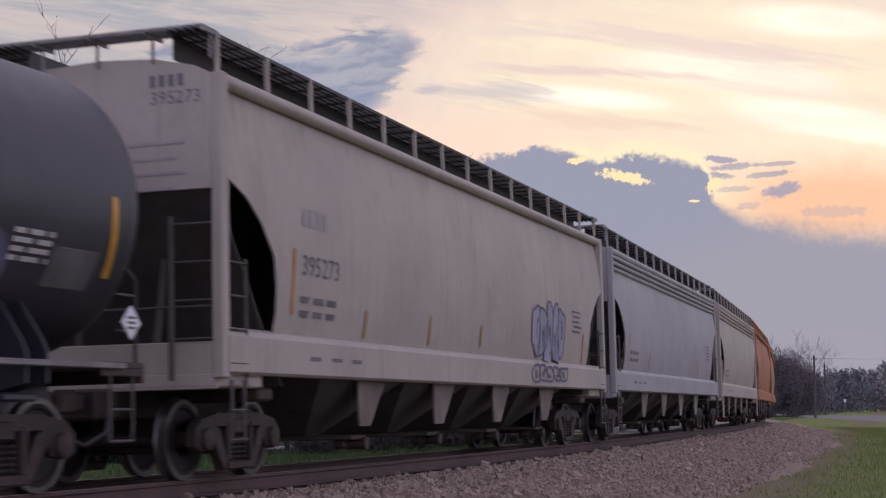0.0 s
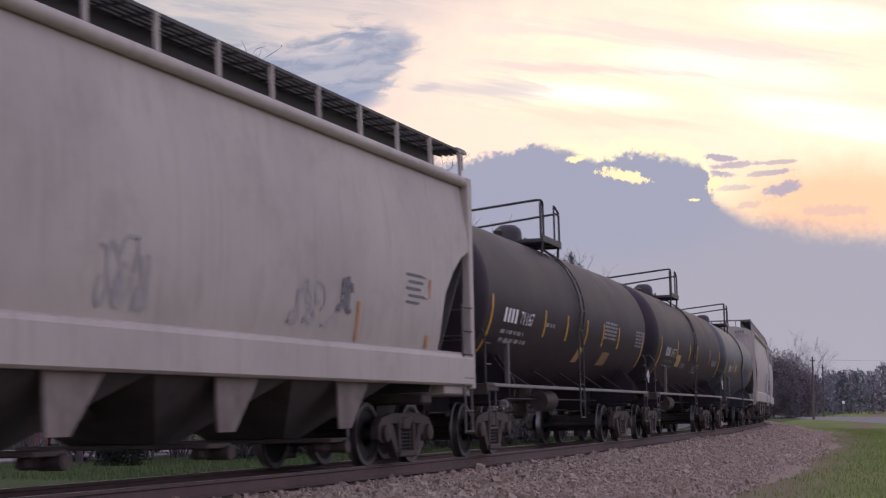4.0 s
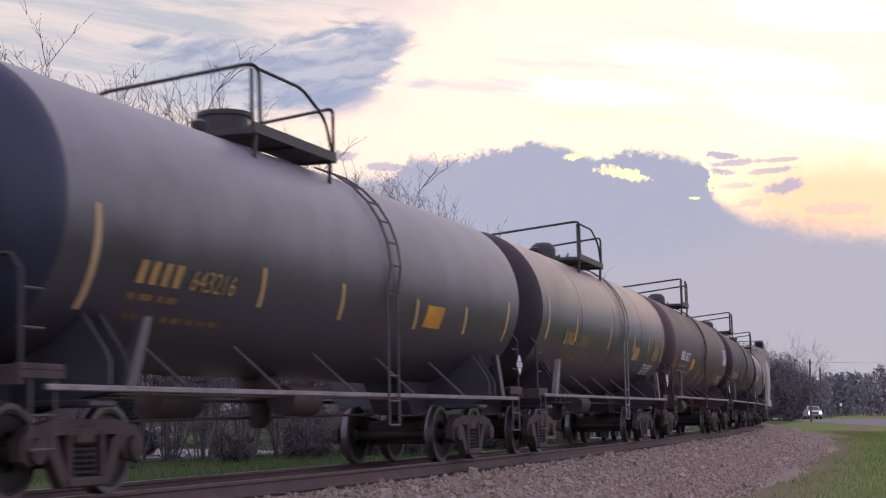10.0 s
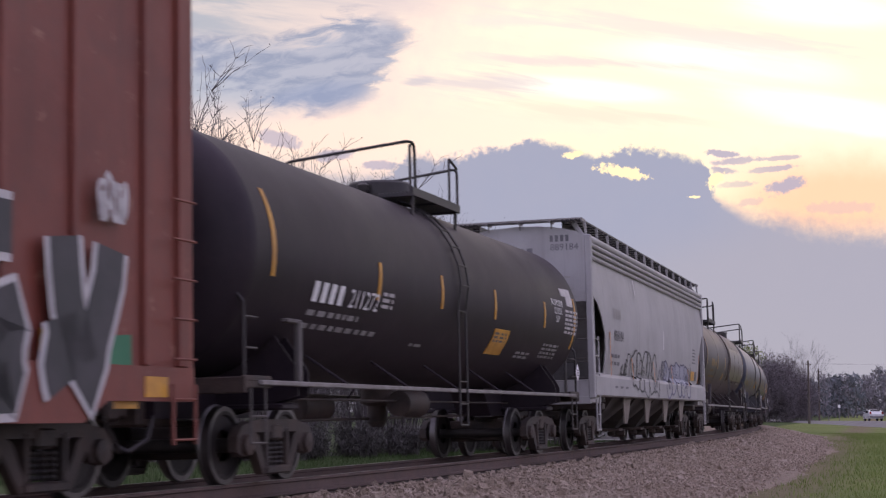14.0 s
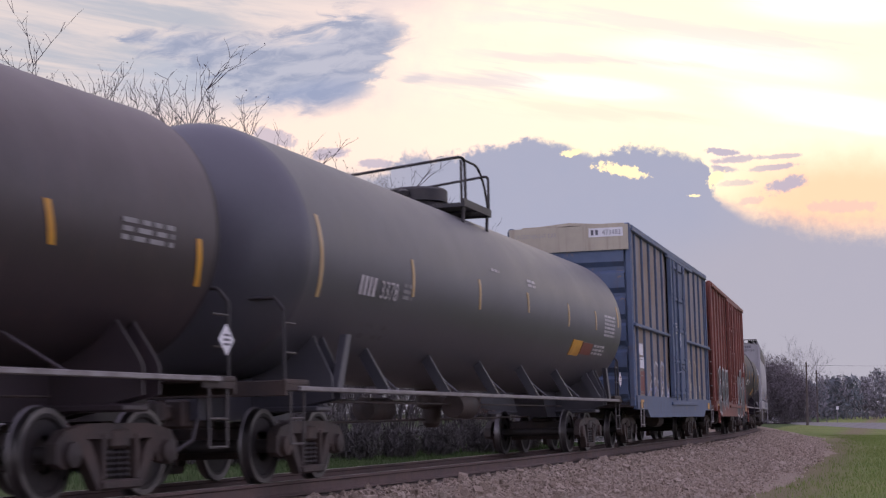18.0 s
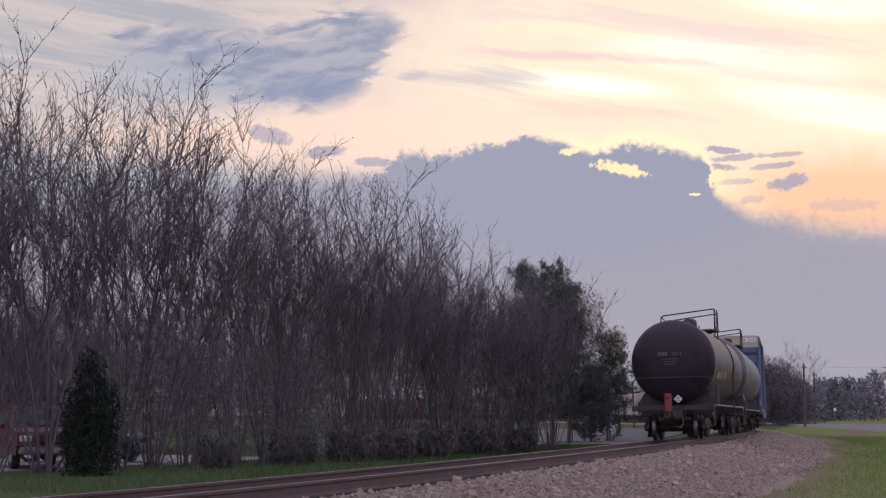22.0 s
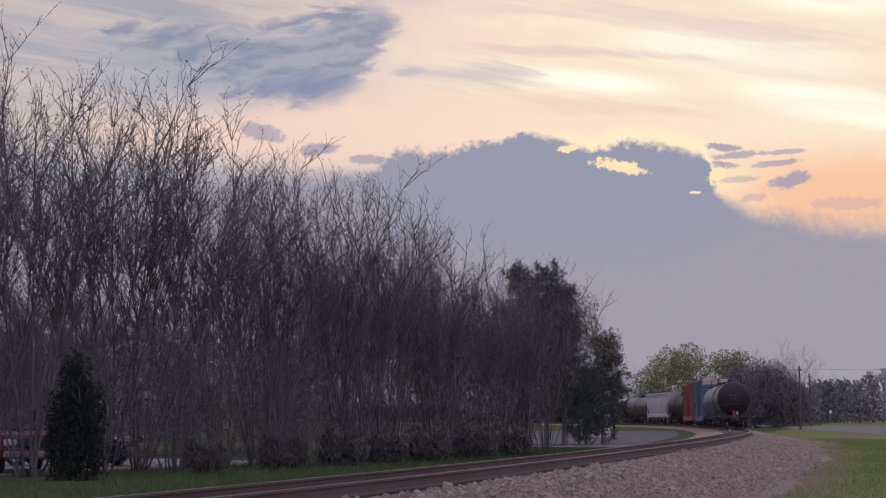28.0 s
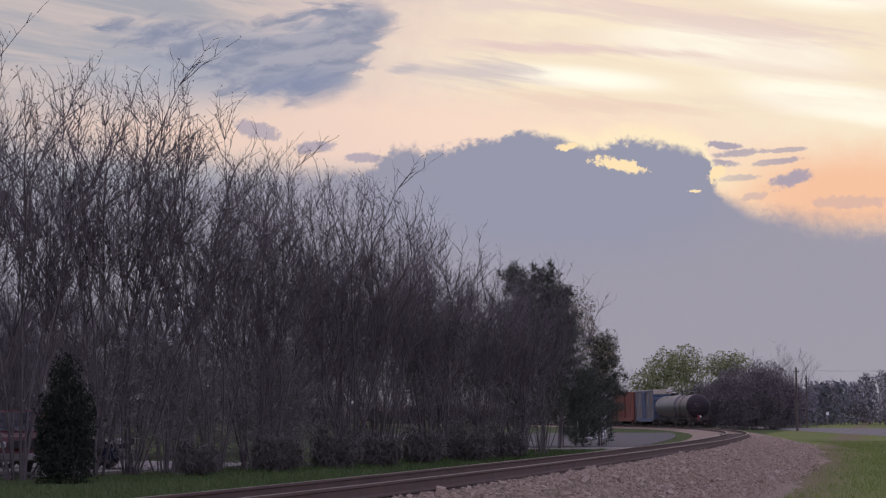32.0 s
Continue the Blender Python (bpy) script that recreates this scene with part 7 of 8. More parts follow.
def crape_shapes(rng, h=10.0, stems=8, full=1.0):
    """Stems, and twigs with seed clusters, of a many-stemmed bare tree."""
    st, tw, pods = Shape(), Shape(), Shape()
    for i in range(stems):
        a = 6.283 * i / stems + rng.uniform(-0.4, 0.4)
        lean = rng.uniform(0.05, 0.42)
        p = Vector((0.35 * math.cos(a) * rng.random(), 0.35 * math.sin(a) * rng.random(), -0.1))
        d = Vector((math.cos(a) * lean, math.sin(a) * lean, 1)).normalized()
        main = shoot(st, rng, p, d, h * rng.uniform(0.54, 0.64), rng.uniform(0.024, 0.046), 7, 0.07, 0.03)
        for j in range(2, 7):
            q, dd = main[j]
            for _ in range(2):
                side = (dd + Vector((rng.gauss(0, 0.5), rng.gauss(0, 0.5), 0.15))).normalized()
                shoot(tw, rng, q, side, rng.uniform(0.5, 1.4), 0.015, 3, 0.16, 0.12)
        forks = [main[-1], main[6], main[5], main[4]]
        for q, dd in forks:
            lim = shoot(st, rng, q, (dd + Vector((rng.gauss(0, 0.40), rng.gauss(0, 0.40), 0.06))).normalized(), h * rng.uniform(0.15, 0.21), 0.022, 4, 0.10, 0.06)
            for k in range(int(7 * full)):
                q2, d2 = lim[rng.randrange(1, 5)]
                run = shoot(tw, rng, q2, (d2 + Vector((rng.gauss(0, 0.58), rng.gauss(0, 0.58), 0.02))).normalized(), h * rng.uniform(0.07, 0.125), 0.0114, 4, 0.21, 0.09)
                for q3, d3 in run[1:]:
                    for _ in range(1 if rng.random() < 0.6 else 2):
                        end = shoot(tw, rng, q3, (d3 + Vector((rng.gauss(0, 0.75), rng.gauss(0, 0.75), 0.06))).normalized(), rng.uniform(0.20, 0.48), 0.0080, 2, 0.26, 0.1)
                        if rng.random() < 0.5:
                            leaf(pods, rng, end[-1][0] + Vector((rng.gauss(0, 0.04), rng.gauss(0, 0.04), rng.gauss(0, 0.04))), 0.034, 1.4)
    return st, tw, pods


def bare_tree(rng, label, stems, full, h=10.0):
    st, tw, pods = crape_shapes(rng, h, stems, full)
    top = thing("bare_tree", label, "tree", "row of bare trees beside the track")
    part("trunk", st, M_BARK, top, angle=180)
    part("twig_mass", tw, M_TWIG, top, angle=180)["kind"] = "stuff"
    part("seed_mass", pods, M_TWIG, top)["kind"] = "stuff"
    return top


ROW_A, ROW_B = Vector((-14.0, 39.6, 0)), Vector((5.2, 73.5, 0))
ROW_BACK = Vector((-0.87, 0.49, 0))


def plant_row():
    rng = random.Random(21)
    kinds = [bare_tree(rng, "leafless many-stemmed tree with thin upright twigs", n, f) for n, f in ((11, 0.86), (10, 0.86), (12, 0.86), (11, 0.86))]
    tall = [max(v.co.z for c in k.children for v in c.data.vertices) for k in kinds]
    spots = []
    for u in np.linspace(0.0, 1.0, 25):
        spots.append((float(u) + rng.uniform(-0.008, 0.008), rng.uniform(-0.5, 0.6)))
    for u in np.linspace(0.70, 0.98, 6):
        spots.append((float(u) + rng.uniform(-0.01, 0.01), rng.uniform(2.4, 3.4)))
    for u in np.linspace(0.05, 1.05, 9):
        spots.append((float(u) + rng.uniform(-0.015, 0.015), rng.uniform(10.5, 12.5) if u < 0.72 else rng.uniform(5.5, 7.0)))
    for i, (u, back) in enumerate(spots):
        p = ROW_A.lerp(ROW_B, u) + ROW_BACK * back
        h = (11.75 - 5.1 * u) * (0.58 if back > 9 else 1.0) * rng.uniform(0.90, 1.03) / tall[i % 4]
        if 0.40 < u < 0.46 and back < 2:
            h *= 0.9
        m = pose(p.x, p.y, -0.03, rng.uniform(-2, 2), rng.uniform(-2, 2), rng.uniform(0, 360)) @ Matrix.Diagonal((h * 0.95, h * 0.95, h, 1))
        if i < 4:
            kinds[i].matrix_basis = m
        else:
            copy_thing(kinds[i % 4], m)


plant_row()


def leafy_mass(name, label, category, spots, count, size, material, seed, kind="", trunks=False, stretch=1.6, rise=0.0):
    """Leaves scattered in several uneven lumps; spots: centre and radii."""
    rng = random.Random(seed)
    s, w = Shape(), Shape()
    vol = [a[3] * a[4] * a[5] for a in spots]
    for (x, y, z, rx, ry, rz), v in zip(spots, vol):
        for _ in range(int(count * v / sum(vol))):
            d = Vector((rng.gauss(0, 1), rng.gauss(0, 1), rng.gauss(0, 1))).normalized() * (rng.random() ** 0.45)
            wob = 1 + 0.35 * noise.noise((d.x * 2.3 + x, d.y * 2.3 + y, d.z * 2.3 + z))
            p = Vector((x + d.x * rx * wob, y + d.y * ry * wob, max(z + d.z * rz * wob, 0.02)))
            leaf(s, rng, p, size * rng.uniform(0.6, 1.4), stretch, rise)
        if trunks:
            base = Vector((x, y, -0.03))
            run = shoot(w, rng, base, Vector((0, 0, 1)), z + rz * 0.3, max(0.05, rz * 0.035), 5, 0.05, 0.05)
            for q, d in run[1:]:
                for _ in range(4):
                    shoot(w, rng, q, (d + Vector((rng.gauss(0, 0.7), rng.gauss(0, 0.7), 0.2))).normalized(), rx * rng.uniform(0.5, 0.9), 0.03, 3, 0.15, 0.05)
    if kind:
        return tagged(new(name, mesh_of(name, s, material)), label, category, kind=kind)
    top = thing(name, label, category)
    if w.v:
        part("trunk", w, M_BARK, top, angle=180)
    part("crown", s, material, top)["kind"] = "stuff"
    return top


def undergrowth():
    rng = random.Random(4)
    spots = []
    for k in range(26):
        u = 0.36 + 0.63 * k / 25
        p = ROW_A.lerp(ROW_B, u) + ROW_BACK * (rng.uniform(0.2, 2.0) if u > 0.5 else rng.uniform(11.5, 14.0))
        spots.append((p.x, p.y, rng.uniform(2.8, 3.4), 1.7, 1.7, rng.uniform(2.9, 3.6)))
    for k in range(16):
        u = 0.25 + 0.26 * k / 15
        p = ROW_A.lerp(ROW_B, u) + ROW_BACK * rng.uniform(-0.2, 0.8)
        spots.append((p.x, p.y, rng.uniform(2.0, 2.6), 1.2, 1.2, rng.uniform(2.2, 2.9)))
    for k in range(30):
        u = -0.02 + 1.02 * k / 29
        p = ROW_A.lerp(ROW_B, u) + ROW_BACK * rng.uniform(12.0, 15.0)
        spots.append((p.x, p.y, rng.uniform(3.0, 3.8), 2.4, 2.2, rng.uniform(3.6, 4.4)))
    leafy_mass("undergrowth", "dense brown brush behind the bare trees", "undergrowth", spots, 330000, 0.021, M_BRUSH, 5, "stuff", stretch=10.0, rise=0.35)


undergrowth()
leafy_mass("evergreen_shrub", "dark evergreen shrub beside the parking strip", "shrub", [(-9.0, 42.4, 0.7, 0.80, 0.65, 1.0), (-8.75, 42.3, 1.7, 0.60, 0.5, 0.85), (-9.3, 42.45, 1.5, 0.50, 0.45, 0.9), (-9.0, 42.3, 2.6, 0.42, 0.4, 0.7)], 15000, 0.028, M_EVERGREEN, 6, stretch=4.0, rise=0.6, trunks=True)
for k, (x, y, r) in enumerate(((-4.6, 51.6, 0.8), (-3.0, 55.0, 0.9), (-1.6, 57.0, 0.7), (-0.2, 60.5, 0.8), (1.6, 63.5, 0.9), (-6.6, 48.6, 0.6), (3.2, 68.0, 0.8))):
    leafy_mass("low_bush", "low dark bush at the foot of the bare trees", "bush", [(x, y, r * 0.5, r, r, r * 0.6), (x + r * 0.5, y - r * 0.2, r * 0.8, r * 0.6, r * 0.6, r * 0.7), (x - r * 0.5, y, r * 0.9, r * 0.5, r * 0.5, r * 0.8)], 3000, 0.030, M_BASALSHOOT, 30 + k, stretch=9.0, rise=1.4)


def pine(x, y, h, seed, bare=0.22):
    rng = random.Random(seed)
    top = thing("pine_tree", "dark green pine with tufted needles and a bare lower trunk", "tree", "pines beside the street")
    tr, nd = Shape(), Shape()
    base = Vector((x, y, -0.03))
    run = shoot(tr, rng, base, Vector((0, 0, 1)), h * 0.97, h * 0.017, 10, 0.02, 0.05)
    for i in range(66):
        t = bare + (1 - bare) * (i + rng.random()) / 66
        q = run[min(int(t * 10), 9)][0].lerp(run[min(int(t * 10) + 1, 10)][0], t * 10 % 1)
        a = rng.uniform(0, 6.283)
        ln = h * 0.24 * (1.15 - t) * rng.uniform(0.7, 1.2) + 0.25
        br = shoot(tr, rng, q, Vector((math.cos(a), math.sin(a), 0.25)).normalized(), ln, 0.03, 3, 0.12, 0.12)
        for j in range(int(8 + ln * 5)):
            c = br[rng.randrange(1, 4)][0] + Vector((rng.gauss(0, 0.22), rng.gauss(0, 0.22), rng.gauss(0, 0.16)))
            for _ in range(26):
                d = Vector((rng.gauss(0, 1), rng.gauss(0, 1), rng.gauss(0.25, 1))).normalized()
                e = d.cross(Vector((rng.random(), rng.random(), rng.random()))).normalized() * 0.011
                k = len(nd.v)
                nd.v += [tuple(c - e), tuple(c + e), tuple(c + d * rng.uniform(0.22, 0.42))]
                nd.f.append((k, k + 1, k + 2))
    part("trunk", tr, M_BARK, top, angle=180)
    part("needles", nd, M_NEEDLE, top)["kind"] = "stuff"


for x, y, h, sd in ((5.9, 86.0, 9.6, 1), (6.9, 87.5, 8.6, 2), (9.9, 96.5, 6.3, 3), (8.6, 93.0, 4.2, 4), (4.9, 84.0, 9.4, 5)):
    pine(x, y, h, sd, 0.16 if h > 5 else 0.05)
leafy_mass("budding_tree", "slender tree with pale budding leaves", "tree", [(8.4, 95.0, 6.8, 1.5, 1.3, 2.2), (10.0, 96.0, 5.4, 1.2, 1.0, 1.5), (7.6, 94.0, 8.2, 1.0, 1.0, 1.1)], 7000, 0.065, M_BLOSSOM, 9, trunks=True)


def far_plants():
    rng = random.Random(77)
    # fresh green trees and dark brush beyond the bend
    leafy_mass("leafing_tree", "tree in bright fresh spring leaf", "tree", [(46.0, 318, 10, 5.0, 5, 5.0), (50.5, 322, 11, 4.5, 4, 5.2), (43.0, 325, 8, 4, 4, 4)], 8000, 0.26, M_SPRING, 11, trunks=True)
    leafy_mass("leafing_tree", "thinner tree in fresh spring leaf", "tree", [(58.5, 330, 11.5, 4.2, 4, 3.6), (62, 331, 12, 3.5, 4, 3.2)], 3000, 0.26, M_SPRING, 12, trunks=True)
    leafy_mass("thicket", "dark leafless thicket at the bend of the track", "thicket", [(44.0, 236, 4.2, 4.0, 4, 4.8), (48.5, 238, 4.8, 4.0, 4, 5.0), (52.0, 242, 3.6, 3.5, 4, 4.2), (40.5, 240, 3.2, 3.0, 3, 3.6)], 80000, 0.06, M_THICKET, 13, stretch=8.0, rise=1.0)
    leafy_mass("thicket", "low brush along the far side of the track", "thicket", [(18 + 5.5 * k, 338 + 2 * (k % 3), 3.2, 4.6, 4, 4.2 + (k % 2)) for k in range(10)], 26000, 0.16, M_HAZEWOOD, 14, stretch=5.0, rise=1.0)
    for k in range(9):
        big = k < 5
        st, tw, pods = crape_shapes(random.Random(50 + k), 15.0, 4, 1.0)
        t = thing("far_bare_tree", "tall leafless tree with fine upright branches", "tree", "bare trees at the bend")
        part("trunk", st, M_HAZEWOOD, t, angle=180)
        part("twig_mass", tw, M_HAZEWOOD, t, angle=180)["kind"] = "stuff"
        if big:
            x, y, s = (50.5 + 2.2 * k, 252 + 3 * (k % 2), (0.92, 1.0, 1.06, 1.0, 0.72)[k])
        else:
            x, y, s = (37.5 + 3.4 * (k - 5), 345 + 4 * (k % 2), (0.95, 1.02, 0.88, 0.8)[k - 5])
        t.matrix_basis = pose(x, y, -0.05, 0, 0, rng.uniform(0, 360)) @ Matrix.Diagonal((s * 1.1, s * 1.1, s, 1))
    # woods behind the road
    s, w = Shape(), Shape()
    pine_s = Shape()
    for k in range(260):
        x = 70 + 140 * (k + rng.random()) / 260
        y = rng.uniform(395, 470)
        px = x / y
        h = 10.5 + 3.0 * noise.noise((x * 0.09, 2.0, 0)) + (2.2 if px > 0.262 else 0) + rng.uniform(-1, 1)
        dark = rng.random() < (0.45 if px < 0.255 else 0.15)
        dst = pine_s if dark else s
        limb(w, Vector((x, y, 0)), Vector((x + rng.gauss(0, 0.3), y, h * 0.85)), 0.22, 0.06)
        for _ in range(150):
            a = rng.uniform(0, 6.283)
            t = rng.random()
            rr = 3.2 * math.sqrt(rng.random()) * (1.1 - 0.7 * t)
            leaf(dst, rng, Vector((x + rr * math.cos(a), y + rr * math.sin(a), 0.6 + (h - 0.6) * t)), rng.uniform(0.30, 0.60) * (1.0 if dark else 0.8), 3.5, 0.8)
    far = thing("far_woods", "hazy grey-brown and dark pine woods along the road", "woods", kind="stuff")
    for nm, sh, m in (("trunks", w, M_HAZEWOOD), ("bare_crowns", s, M_HAZEWOOD), ("pine_crowns", pine_s, M_HAZEPINE)):
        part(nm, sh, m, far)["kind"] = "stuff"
    # woods that close the view behind the row of bare trees and behind the camera
    b = Shape()
    for k in range(420):
        a = radians(rng.uniform(22, 338)) if k % 3 else radians(rng.uniform(-75, -8))
        d = rng.uniform(150, 230) if k % 3 else rng.uniform(120, 200)
        x, y = d * math.sin(a), d * math.cos(a)
        if y > 0 and -0.02 < x / y < 0.45 or (abs(x) < 60 and abs(y) < 60):
            continue
        h = rng.uniform(7, 12)
        limb(b, Vector((x, y, 0)), Vector((x, y, h * 0.8)), 0.2, 0.06)
        for _ in range(40):
            t, ang = rng.random(), rng.uniform(0, 6.283)
            rr = 3.2 * math.sqrt(rng.random())
            leaf(b, rng, Vector((x + rr * math.cos(ang), y + rr * math.sin(ang), 0.5 + h * t)), rng.uniform(0.6, 1.2))
    tagged(new("distant_woods", mesh_of("distant_woods", b, M_HAZEWOOD)), "grey-brown leafless woods in the distance", "woods", kind="stuff")


far_plants()


def grass():
    """Blades over the verge nearest to the camera and the strip behind the track."""
    rng = random.Random(31)
    s = Shape()
    def blade(x, y, h):
        a = rng.uniform(0, 6.283)
        w = rng.uniform(0.006, 0.014)
        lx, ly = rng.gauss(0, 0.35) * h, rng.gauss(0, 0.35) * h
        k = len(s.v)
        s.v.extend([(x - w * math.cos(a), y - w * math.sin(a), -0.03), (x + w * math.cos(a), y + w * math.sin(a), -0.03), (x + lx, y + ly, h)])
        s.f.append((k, k + 1, k + 2))
    for _ in range(52000):
        st, side = rng.uniform(-8, 95), rng.triangular(5.2, 17.0, 7.4)
        x, y, _z = track_flat(st, side + 1.1 * noise.noise((st * 0.22, side * 0.3, 0)), 0)
        blade(x, y, rng.uniform(0.03, 0.085) + 0.07 * max(0, noise.noise((x * 0.4, y * 0.4, 5))))
    tagged(new("grass", mesh_of("grass", s, M_GRASSBLADE)), "short yellow-green grass blades on the verge", "grass", kind="stuff")
    s = Shape()
    for _ in range(26000):
        st, side = rng.uniform(5, 60), rng.triangular(-15, -4.3, -6.0)
        x, y, _z = track_flat(st, side, 0)
        blade(x, y, rng.uniform(0.05, 0.16))
    tagged(new("lawn", mesh_of("lawn", s, M_LAWN)), "lush dark green grass between the track and the trees", "grass", kind="stuff")


grass()

# ---- paved ground, road and street furniture ----
M_ASPHALT = sheet_material("worn_asphalt", (0.075, 0.072, 0.072), (0.11, 0.105, 0.10), 0.9, scale=0.5, grime=(0.06, 0.055, 0.052), bump=0.3, fine=30.0)
M_CONCRETE = sheet_material("pale_concrete", (0.36, 0.34, 0.32), (0.29, 0.27, 0.255), 0.9, scale=0.6, grime=(0.22, 0.20, 0.19), bump=0.2, fine=25.0)
M_POLE = sheet_material("weathered_pole_timber", (0.085, 0.068, 0.058), (0.12, 0.095, 0.08), 0.9, streak=0.4, scale=2.0, bump=0.3)
M_CARRED = sheet_material("dark_red_car_paint", (0.105, 0.016, 0.018), (0.08, 0.013, 0.015), 0.25, scale=0.5, bump=0.0, spec=0.6)
M_CARBLUE = sheet_material("dark_blue_car_paint", (0.018, 0.028, 0.055), (0.014, 0.022, 0.045), 0.25, scale=0.5, bump=0.0, spec=0.6)
M_CARWHITE = sheet_material("white_car_paint", (0.62, 0.62, 0.63), (0.55, 0.55, 0.56), 0.3, scale=0.5, bump=0.0, spec=0.6)
M_TYRE = sheet_material("tyre_rubber", (0.018, 0.018, 0.019), (0.03, 0.029, 0.028), 0.85, scale=3.0, bump=0.2)
M_ALLOY = sheet_material("alloy_rim", (0.50, 0.50, 0.51), (0.40, 0.40, 0.41), 0.35, metal=0.8, scale=3.0, bump=0.0)
M_CARGLASS = sheet_material("tinted_car_glass", (0.02, 0.022, 0.026), (0.03, 0.03, 0.034), 0.06, scale=0.5, bump=0.0, spec=0.8)
M_TRIM = sheet_material("black_plastic_trim", (0.02, 0.02, 0.021), (0.035, 0.034, 0.034), 0.6, scale=3.0, bump=0.1)


def glow_material(name, color, strength):
    mat = bpy.data.materials.new(name)
    mat.use_nodes = True
    bsdf = mat.node_tree.nodes["Principled BSDF"]
    bsdf.inputs["Base Color"].default_value = (*color, 1)
    bsdf.inputs["Emission Color"].default_value = (*color, 1)
    bsdf.inputs["Emission Strength"].default_value = strength
    return mat


M_HEADLAMP = glow_material("lit_headlamp", (1.0, 0.86, 0.66), 14.0)
M_LAMPOFF = sheet_material("clear_lamp_glass", (0.55, 0.54, 0.55), (0.45, 0.45, 0.46), 0.15, scale=3.0, bump=0.0)
M_TAIL = sheet_material("red_lamp_glass", (0.30, 0.012, 0.012), (0.22, 0.01, 0.01), 0.2, scale=3.0, bump=0.0)


def slab(name, label, category, quad, z, thick, material):
    s = Shape().prism([(p[0], p[1]) for p in quad], z - thick, z, "XY")
    return tagged(new(name, mesh_of(name, s, material)), label, category, kind="structure")


def row_point(u, back):
    p = ROW_A.lerp(ROW_B, u) + ROW_BACK * back
    return p.x, p.y


slab("parking_strip", "pale worn concrete parking strip behind the bare trees", "pavement", [row_point(-0.5, 1.4), row_point(0.56, 1.5), row_point(0.56, 10.0), row_point(-0.5, 10.0)], 0.03, 0.2, M_CONCRETE)
slab("street", "grey asphalt street between the pines and the track", "road", [(0.0, 92.0), (8.0, 93.5)] + [track_flat(s_, -5.0, 0)[:2] for s_ in (62, 80, 100, 120, 140, 160)] + [(-6.0, 176.0)], 0.03, 0.2, M_ASPHALT)
slab("sidewalk", "pale concrete sidewalk beside the street", "pavement", [(3.0, 86.0), (13.0, 87.6), (13.2, 90.2), (3.0, 88.8)], 0.04, 0.2, M_CONCRETE)

ROAD_A, ROAD_B = Vector((57.2, 275, 0.0)), Vector((49.3, 165, 0.55))


def road_point(u, side=0.0):
    d = (ROAD_B - ROAD_A)
    n = Vector((d.y, -d.x, 0)).normalized()
    return ROAD_A + d * u + n * side


M_ROADPALE = sheet_material("worn_pale_asphalt", (0.20, 0.19, 0.185), (0.16, 0.15, 0.145), 0.9, scale=0.3, grime=(0.12, 0.11, 0.105), bump=0.1, fine=25.0)


def far_road():
    s = Shape()
    for u in (-2.4, -1.0, 0.0, 0.5, 1.0, 2.3):
        for side, dz in ((-7, -0.9), (-3.4, 0.0), (3.4, 0.0), (7, -0.9)):
            p = road_point(u, side)
            s.v.append((p.x, p.y, max(p.z, 0.02) + dz))
    s.f = [(j * 4 + i, j * 4 + i + 1, (j + 1) * 4 + i + 1, (j + 1) * 4 + i) for j in range(5) for i in range(3)]
    tagged(new("road", mesh_of("road", s, M_ROADPALE, 15)), "pale highway running towards the camera across the field", "road", kind="structure")


far_road()


def utility_pole(x, y, h, lean=0.0):
    top = thing("utility_pole", "thin weathered timber utility pole", "utility pole", "poles beside the road")
    part("pole", Shape().rod((0, 0, -0.3), (lean, 0, h), 0.17, 10, 0.11), M_POLE, top)
    part("crossarm", Shape().box((lean, 0, h - 0.5), (0.7, 0.10, 0.10), 0.01), M_POLE, top)
    ins = Shape()
    for dx in (-0.3, 0.0, 0.3):
        ins.lathe([(h - 0.64, 0.04), (h - 0.55, 0.06), (h - 0.45, 0.03)], 8, "Z", (lean + dx, 0, 0), closed=True)
    part("insulators", ins, M_GRAB, top)
    top.location = (x, y, 0)
    return top


POLES = ((47.6, 213.0, 8.2), (58.8, 256.0, 8.3))
for x, y, h in POLES:
    utility_pole(x, y, h)
wire = Shape()
for dx in (-0.7, 0.7):
    a, b = Vector((POLES[0][0] + dx, POLES[0][1], 7.8)), Vector((POLES[1][0] + dx, POLES[1][1], 7.9))
    far = b + (b - a) * 3
    near = Vector((95 + dx, 150, 9.5))
    for p, q in ((near, a), (a, b), (b, far)):
        pts = [p.lerp(q, k / 10) - Vector((0, 0, 1.2 * (1 - (k / 5 - 1) ** 2))) for k in range(11)]
        wire.pipe(pts, 0.006, 4)
tagged(new("power_line", mesh_of("power_line", wire, M_BLACKSTEEL)), "thin sagging black overhead wires", "wire")


def sign_post(x, y, h, board, label):
    top = thing("sign_post", label, "sign post")
    part("post", Shape().box((0, 0, h / 2 - 0.1), (0.06, 0.05, h), 0.008), M_GRAB, top)
    if board:
        part("board", Shape().box((0, -0.04, h - board / 2), (board * 0.8, 0.015, board), 0.004), M_WHITE, top)
    top.location = (x, y, 0)


sign_post(10.9, 100.8, 1.15, 0.25, "short white marker post beside the street")
sign_post(10.0, 94.5, 0.95, 0, "thin short metal post beside the street")
sign_post(49.6, 205.0, 2.4, 0.4, "small road sign on a thin post")
tagged(new("cabinet", mesh_of("cabinet", Shape().box((0, 0, 0.9), (2.2, 1.2, 1.9), 0.04), M_CARWHITE)), "pale utility cabinet across the street", "cabinet").location = (12.5, 128.0, 0)


